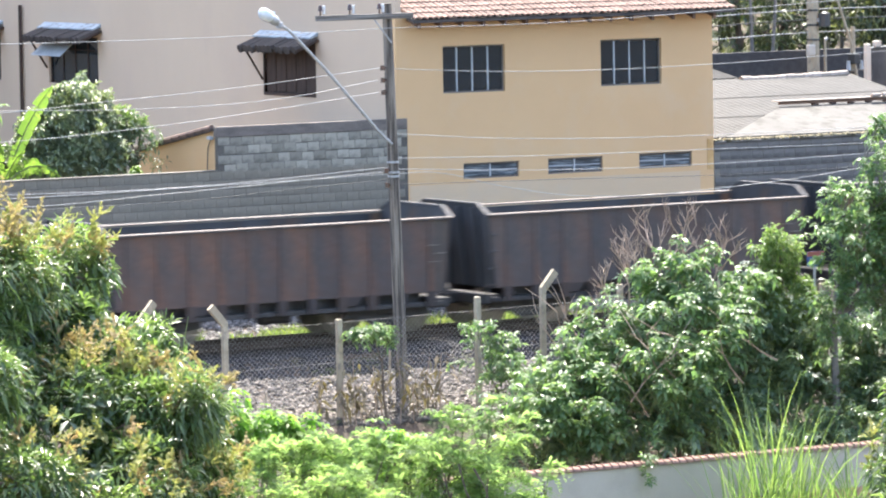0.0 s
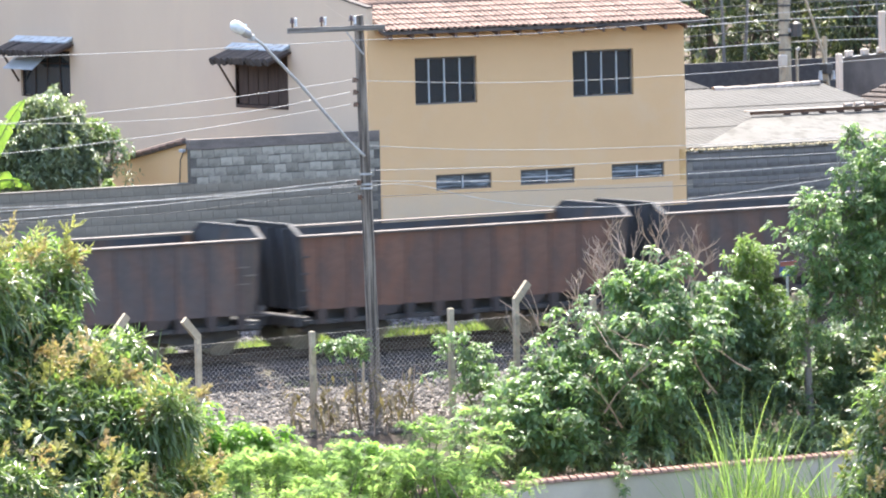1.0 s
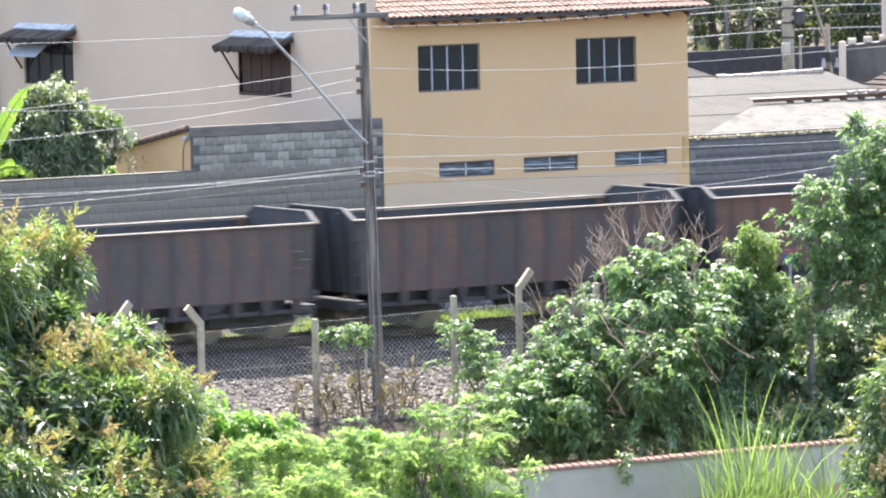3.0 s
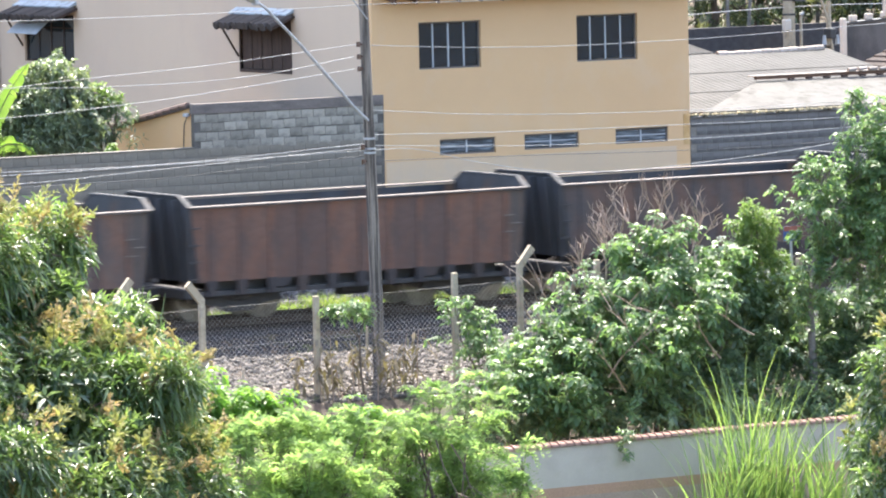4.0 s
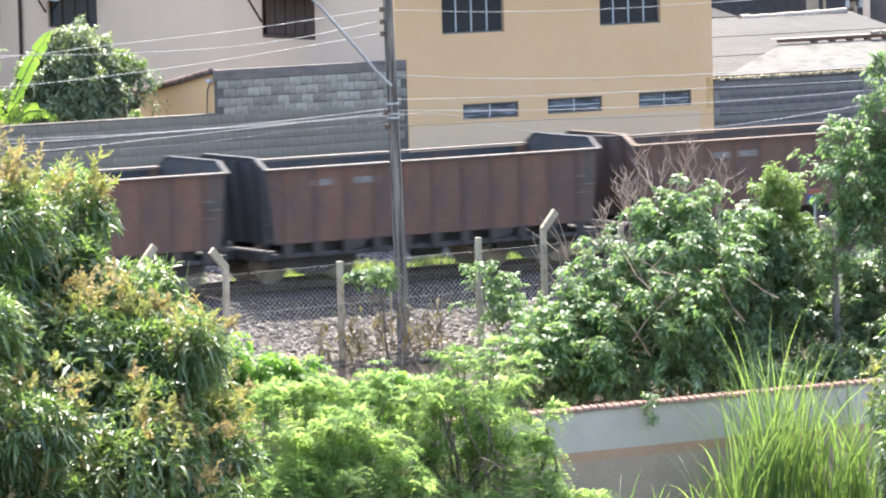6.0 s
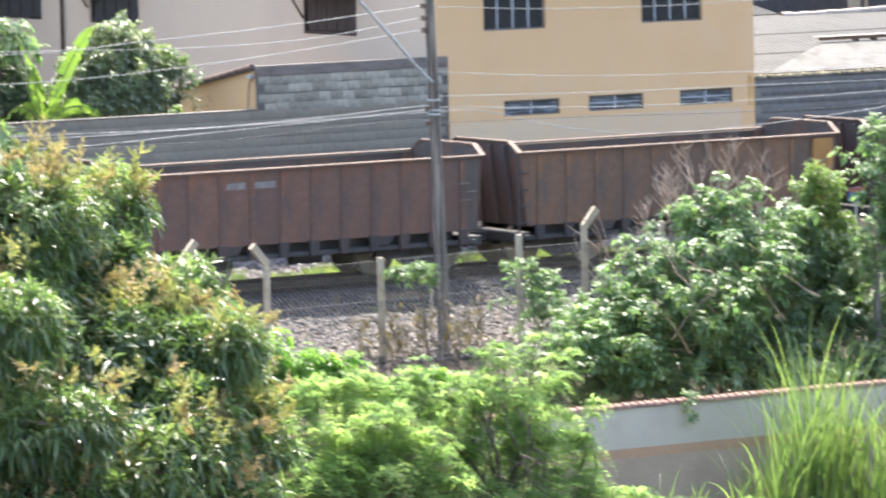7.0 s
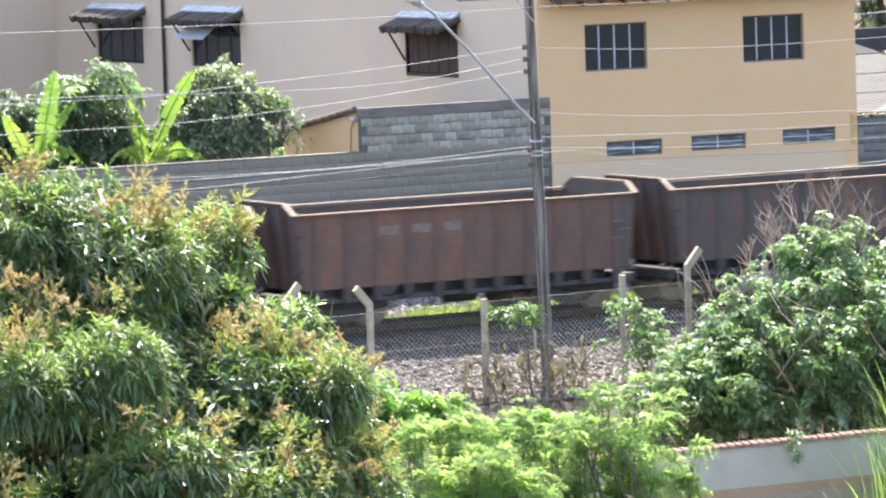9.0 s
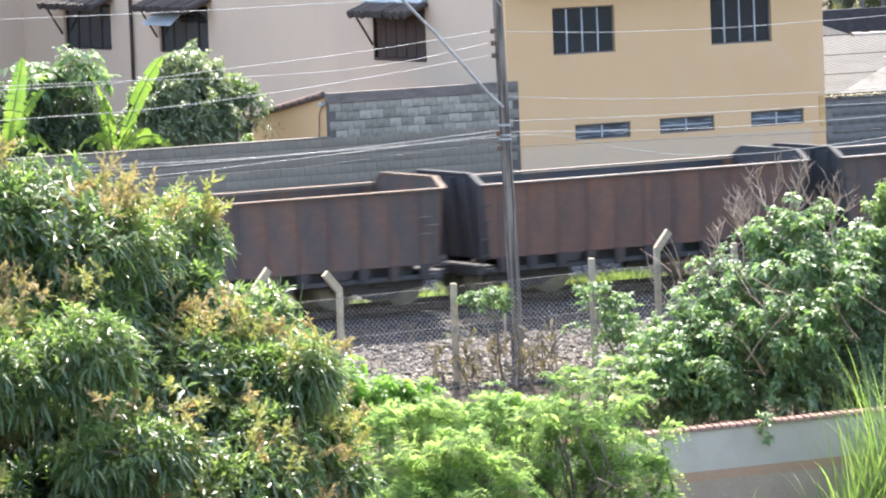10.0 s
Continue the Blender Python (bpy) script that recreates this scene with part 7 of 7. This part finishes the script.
    # tall grass in front of the garden wall
    for i, (x, y, n, l) in enumerate(((-1.75, -14.3, 160, 4.3), (-1.1, -14.2, 110, 3.8), (-2.5, -14.4, 80, 3.4), (-2.9, -14.6, 50, 2.2), (0.25, -14.3, 105, 3.1), (-0.5, -14.4, 95, 2.9))):
        c = thing("grass_clump", (x, y, ground_z(y)), "clump of tall arching bright green grass by the wall", "grass", "tall grass")
        for k in range(6):
            a = k * 1.047
            blades("blade_tuft", (x + 0.2 * math.cos(a), y + 0.2 * math.sin(a), ground_z(y)), int(n / 8), l * (0.85 + 0.05 * (k * 5 % 6)), 0.22, 0.018, M_GRASS, 50 + i * 10 + k, c, lean=0.43, segs=6)
    for i, (x, l) in enumerate(((-3.6, 1.9), (-4.6, 1.3), (-5.3, 1.5), (-2.9, 1.5), (-6.1, 1.2))):
        c = thing("grass_clump", (x, -14.5, ground_z(-14.5)), "few long grass blades by the wall", "grass", "tall grass")
        for k in range(3):
            blades("blade_tuft", (x + 0.1 * k, -14.5, ground_z(-14.5)), 5, l, 0.08, 0.018, M_GRASS, 160 + i * 5 + k, c, lean=0.5, segs=6)
    # creeper over the wall cap
    P = np.array([(-3.75, -13.1, -1.15), (-3.7, -13.15, -1.25), (-3.8, -13.12, -1.4), (-3.55, -13.1, -1.2), (-3.66, -13.17, -1.6)])
    P = np.repeat(P, 7, 0) + rngn.normal(0, .06, (35, 3)) * np.array([1, .4, 1])
    cr = thing("creeper", (-3.7, -13.1, -1.3), "small creeper hanging over the tile cap of the wall", "creeper")
    v, f = palmate(P, np.tile([0, -1.0, 0.4], (35, 1)), rngn, 0.13)
    sheet("foliage", v, f, M_BROAD, cr)


build_front_plants()


def build_verges():
    rz = lambda x, y: rough_z(x, y)
    rng = random.Random(3)
    # bright grass beyond the track
    bl = []
    for i in range(26):
        x = -13 + i * 1.0 + rng.uniform(-.4, .4)
        b = blades("verge_grass", (x, 2.5 + rng.uniform(-.25, .25), 0), int(rng.uniform(60, 380)), rng.uniform(0.18, 0.40), 0.55, 0.011, M_VERGE, 100 + i, lean=0.6, segs=2, z0=rz)
        bl.append(b)
    for b in bl:
        tagged(b, "bright sunlit grass along the far side of the track", "grass", kind="stuff")
    for i in range(16):
        x, y = rng.uniform(-9, 6), rng.uniform(-11.5, -6.2)
        b = blades("weeds", (x, y, 0), 90, 0.35, 0.6, 0.011, M_GRASS, 200 + i, lean=0.7, segs=2, z0=rz)
        tagged(b, "low green weeds on the bank", "weeds", kind="stuff")


build_verges()


# ---- plants of the yard behind the block wall ----
def banana_leaf(parent, base, tip, width, sag, twist, seed, torn=1.0):
    """A long torn leaf: strips left and right of a thick midrib."""
    rng = random.Random(seed)
    a, b = Vector(base), Vector(tip)
    n = 16
    axis = [a.lerp(b, t) + Vector((0, 0, sag * 4 * t * (1 - t) - 0.5 * sag * t * t)) for t in [i / n for i in range(n + 1)]]
    bm = poly_tube(bmesh.new(), axis[::4], [0.03, 0.024, 0.018, 0.012, 0.006], 6)
    part("midrib", bm, M_STEM, parent)
    d = (b - a).normalized()
    side = d.cross(Vector((0.515, 0.857, 0)).lerp(Vector((0, 0, 1)), 0.25)).normalized()
    side = (Matrix.Rotation(twist, 3, d) @ side).normalized()
    nrm = d.cross(side).normalized()
    v, f = [], []
    n2 = 48
    for s in (-1, 1):
        i = 8
        while i < n2:
            j = min(n2, i + rng.choice((2, 3, 4, 6)))
            drop = torn * rng.choice((0.0, 0.05, 0.15, 0.5, 0.9))
            back = rng.uniform(0.0, 0.5)
            k = len(v)
            for q, pull in ((i, 0.0), (j - back, -0.02)):
                u = q / n2 * n
                a0 = min(n - 1, int(u))
                c = axis[a0].lerp(axis[a0 + 1], u - a0)
                t = (q - 8) / (n2 - 8)
                w = width * math.sin(math.pi * min(1, 0.10 + 0.88 * t)) ** 0.6
                v += [tuple(c), tuple(c + side * s * w * 0.55 + nrm * w * 0.18 - Vector((0, 0, 0.3 * drop * w))), tuple(c + side * s * w * (1 - 0.25 * drop) + nrm * w * 0.06 + d * pull - Vector((0, 0, drop * w)))]
            f += [(k, k + 3, k + 4, k + 1), (k + 1, k + 4, k + 5, k + 2)]
            i = j
    sheet("leaf", v, f, M_BANANA, parent)


def build_yard():
    def plant(x, y, leaves, seed):
        g = ground_z(y)
        p = thing("banana_plant", (x, y, g), "banana plant with large torn translucent leaves behind the wall", "banana plant", "banana plants")
        bm = poly_tube(bmesh.new(), [(x, y, g - 0.1), (x + 0.03, y, g + 1.2), (x, y, 3.0)], [0.14, 0.11, 0.07], 10)
        part("stem", bm, M_STEM, p)
        for i, (tip, w, sag, tw, torn) in enumerate(leaves):
            banana_leaf(p, (x, y, 2.95 + 0.02 * i), tip, w, sag, tw, seed + i, torn)
        return p
    plant(-9.03, 8.0, [((-8.48, 8.0, 5.35), 0.21, 0.06, 0.2, 0.15), ((-9.78, 7.9, 4.50), 0.19, 0.10, -0.3, 0.3), ((-8.98, 7.5, 4.25), 0.13, 0.02, 1.0, 0.1), ((-8.05, 7.7, 3.55), 0.2, 0.45, 0.3, 1.0), ((-7.85, 8.3, 4.75), 0.18, 0.30, 0.8, 0.8), ((-9.75, 7.6, 3.5), 0.2, 0.40, 0.2, 1.0)], 70)
    p = plant(-6.42, 8.0, [((-5.14, 8.0, 5.30), 0.20, 0.22, 0.5, 0.7), ((-6.75, 7.7, 4.40), 0.16, 0.04, 0.1, 0.4), ((-5.2, 7.6, 3.42), 0.20, 0.32, 0.1, 1.0), ((-7.5, 7.6, 3.45), 0.18, 0.35, 0.0, 0.8), ((-6.1, 7.5, 3.9), 0.13, 0.1, 0.6, 0.5)], 80)
    part("bent_stalk", poly_tube(bmesh.new(), [(-6.42, 8.0, 2.95), (-6.85, 8.0, 4.2), (-7.12, 7.98, 4.95), (-7.05, 7.95, 5.05)], [0.035, 0.028, 0.02, 0.016], 6), M_STEM, p)
    banana_leaf(p, (-7.05, 7.95, 5.05), (-6.45, 7.75, 3.80), 0.15, 0.10, 1.1, 99, 0.6)
    plant(-10.9, 8.4, [((-10.2, 8.4, 5.0), 0.2, 0.2, 0.3, 1.0), ((-11.6, 8.3, 4.7), 0.2, 0.25, -0.2, 1.0), ((-10.0, 8.0, 4.0), 0.2, 0.35, 0.4, 1.0)], 90)
    small_leaved("bush", [(-4.2, 9.0, 4.15, 1.0, 0.95), (-4.6, 8.52, 3.45, 1.0, 0.62), (-3.75, 8.54, 3.48, 0.65, 0.6), (-4.95, 8.82, 3.81, 0.55, 0.82)], 61, "dense round bush with shiny olive-green leaves behind the wall", density=46, size=0.16, narrow=0.36)
    small_leaved("bush", [(-2.9, 9.0, 4.15, 0.42, 0.26), (-2.5, 9.0, 3.9, 0.45, 0.2), (-3.0, 8.9, 3.5, 0.3, 0.34), (-2.6, 8.9, 3.55, 0.35, 0.16)], 62, "dark spiky bush with spreading twigs beside the lean-to", density=17, size=0.19, narrow=0.22, mat=M_MANGO_DULL)
    small_leaved("bush", [(-3.0, 9.2, 4.38, 0.42, 0.22), (-2.62, 9.2, 4.22, 0.36, 0.16)], 67, "small yellow-green bush beside the round bush", density=26, size=0.15, mat=M_GRASS)
    small_leaved("bush", [(-6.9, 9.6, 3.8, 1.0, 0.9), (-6.0, 9.6, 3.4, 0.8, 0.6), (-7.9, 9.7, 3.6, 0.9, 0.9), (-9.0, 9.7, 4.0, 0.8, 0.7)], 68, "dark leafy growth behind the banana plants", density=32, size=0.18, mat=M_MANGO_DULL)
    small_leaved("bush", [(-8.79, 10.0, 3.7, 0.7, 0.8), (-8.13, 10.0, 3.3, 0.8, 0.5), (-10.2, 10.2, 3.6, 0.9, 0.8), (-12.3, 10, 3.4, 1.2, 0.9)], 63, "green bush behind the banana plants", density=45, size=0.14)
    leafy("papaya_tree", [(-7.15, 8.9, 5.02, 0.85, 0.36), (-7.57, 8.9, 4.71, 0.70, 0.36), (-6.48, 8.9, 4.84, 0.49, 0.28)], 64, "slim tree with a flat crown of lobed leaves", "tree", base=(-7.0, 8.9, ground_z(8.9)), density=1.7, per=8, size=0.34, lobes=7, narrow=0.24, r0=0.06, mat=M_BROAD)
    leafy("weed", [(-3.68, 7.0, 3.28, 0.05, 0.04)], 65, "bright yellow-green weed at the wall top", "weed", size=0.14, r0=0.012, mat=M_BANANA)


build_yard()


# ---- trees behind the houses ----
def build_far_trees():
    rng = random.Random(17)
    spots = [(33 + 3.0 * i + rng.uniform(-1, 1), 44 + rng.uniform(-1.5, 2.5)) for i in range(8)] + [(36 + 3.6 * i, 49 + rng.uniform(-1, 1)) for i in range(7)]
    for i, (x, y) in enumerate(spots):
        g = ground_z(y)
        l = [(x + rng.uniform(-1.2, 1.2), y + rng.uniform(-.6, .6), g + h, rng.uniform(1.3, 1.9), rng.uniform(0.9, 1.4)) for h in (2.0, 3.4, 4.8, 6.2)]
        t, base = plant_thing("tree", l, "shady tree with small glinting leaves behind the houses", "tree", (x, y, g), "trees behind the houses")
        limbs(t, base, l, 0.16, M_BARK, 300 + i)
        for k in range(2):
            bx, lean_x = x + rng.uniform(-0.9, 0.9), rng.uniform(-0.5, 0.5)
            part("stem", poly_tube(bmesh.new(), [(bx, y - 1.3, g), (bx + lean_x * 0.4, y - 1.35, g + 2.2), (bx + lean_x, y - 1.3, g + 5.2)], [0.07, 0.055, 0.03], 6), M_PALE_BARK, t)
        r = np.random.default_rng(300 + i)
        P, N = shell(l, 9, 300 + i, inner=0.3)
        v, f = whorls(P, N, 5, 0.29, r, narrow=0.42)
        sheet("crown", v, f, M_FAR_LEAF, t)
    # woods on the hill behind
    r = np.random.default_rng(77)
    n = 8000
    xs, ys = r.uniform(15, 140, n), r.uniform(50, 130, n)
    zs = np.array([ground_z(y) for y in ys]) + 9 * r.random(n) ** 1.3
    P = np.stack([xs, ys, zs], 1)
    v, f = palmate(P, unit(r.normal(size=(n, 3)) + np.array([0, -0.6, 0.5])), r, size=1.4, lobes=3, narrow=0.75)
    tagged(sheet("hill_woods", v, f, M_FAR_LEAF), "dense woods on the hillside behind the houses", "woods", kind="stuff")


build_far_trees()


# ---- what moves ----
def motions():
    turn = math.degrees(SPEED / WHEEL_R)
    for w, x in WAGONS:
        for ws in [o for o in w.children_recursive if o.name.startswith("wheelset")]:
            hub = ws.location.copy()
            walk(ws, [(i / FPS, pose(*hub, 0, -turn * i / FPS, 0)) for i in range(10 * FPS + 1)])
        walk(w, [(0, pose(x, 0, RAIL_TOP)), (5, pose(x - SPEED * 5, 0, RAIL_TOP)), (10, pose(x - SPEED * 10, 0, RAIL_TOP))])


motions()
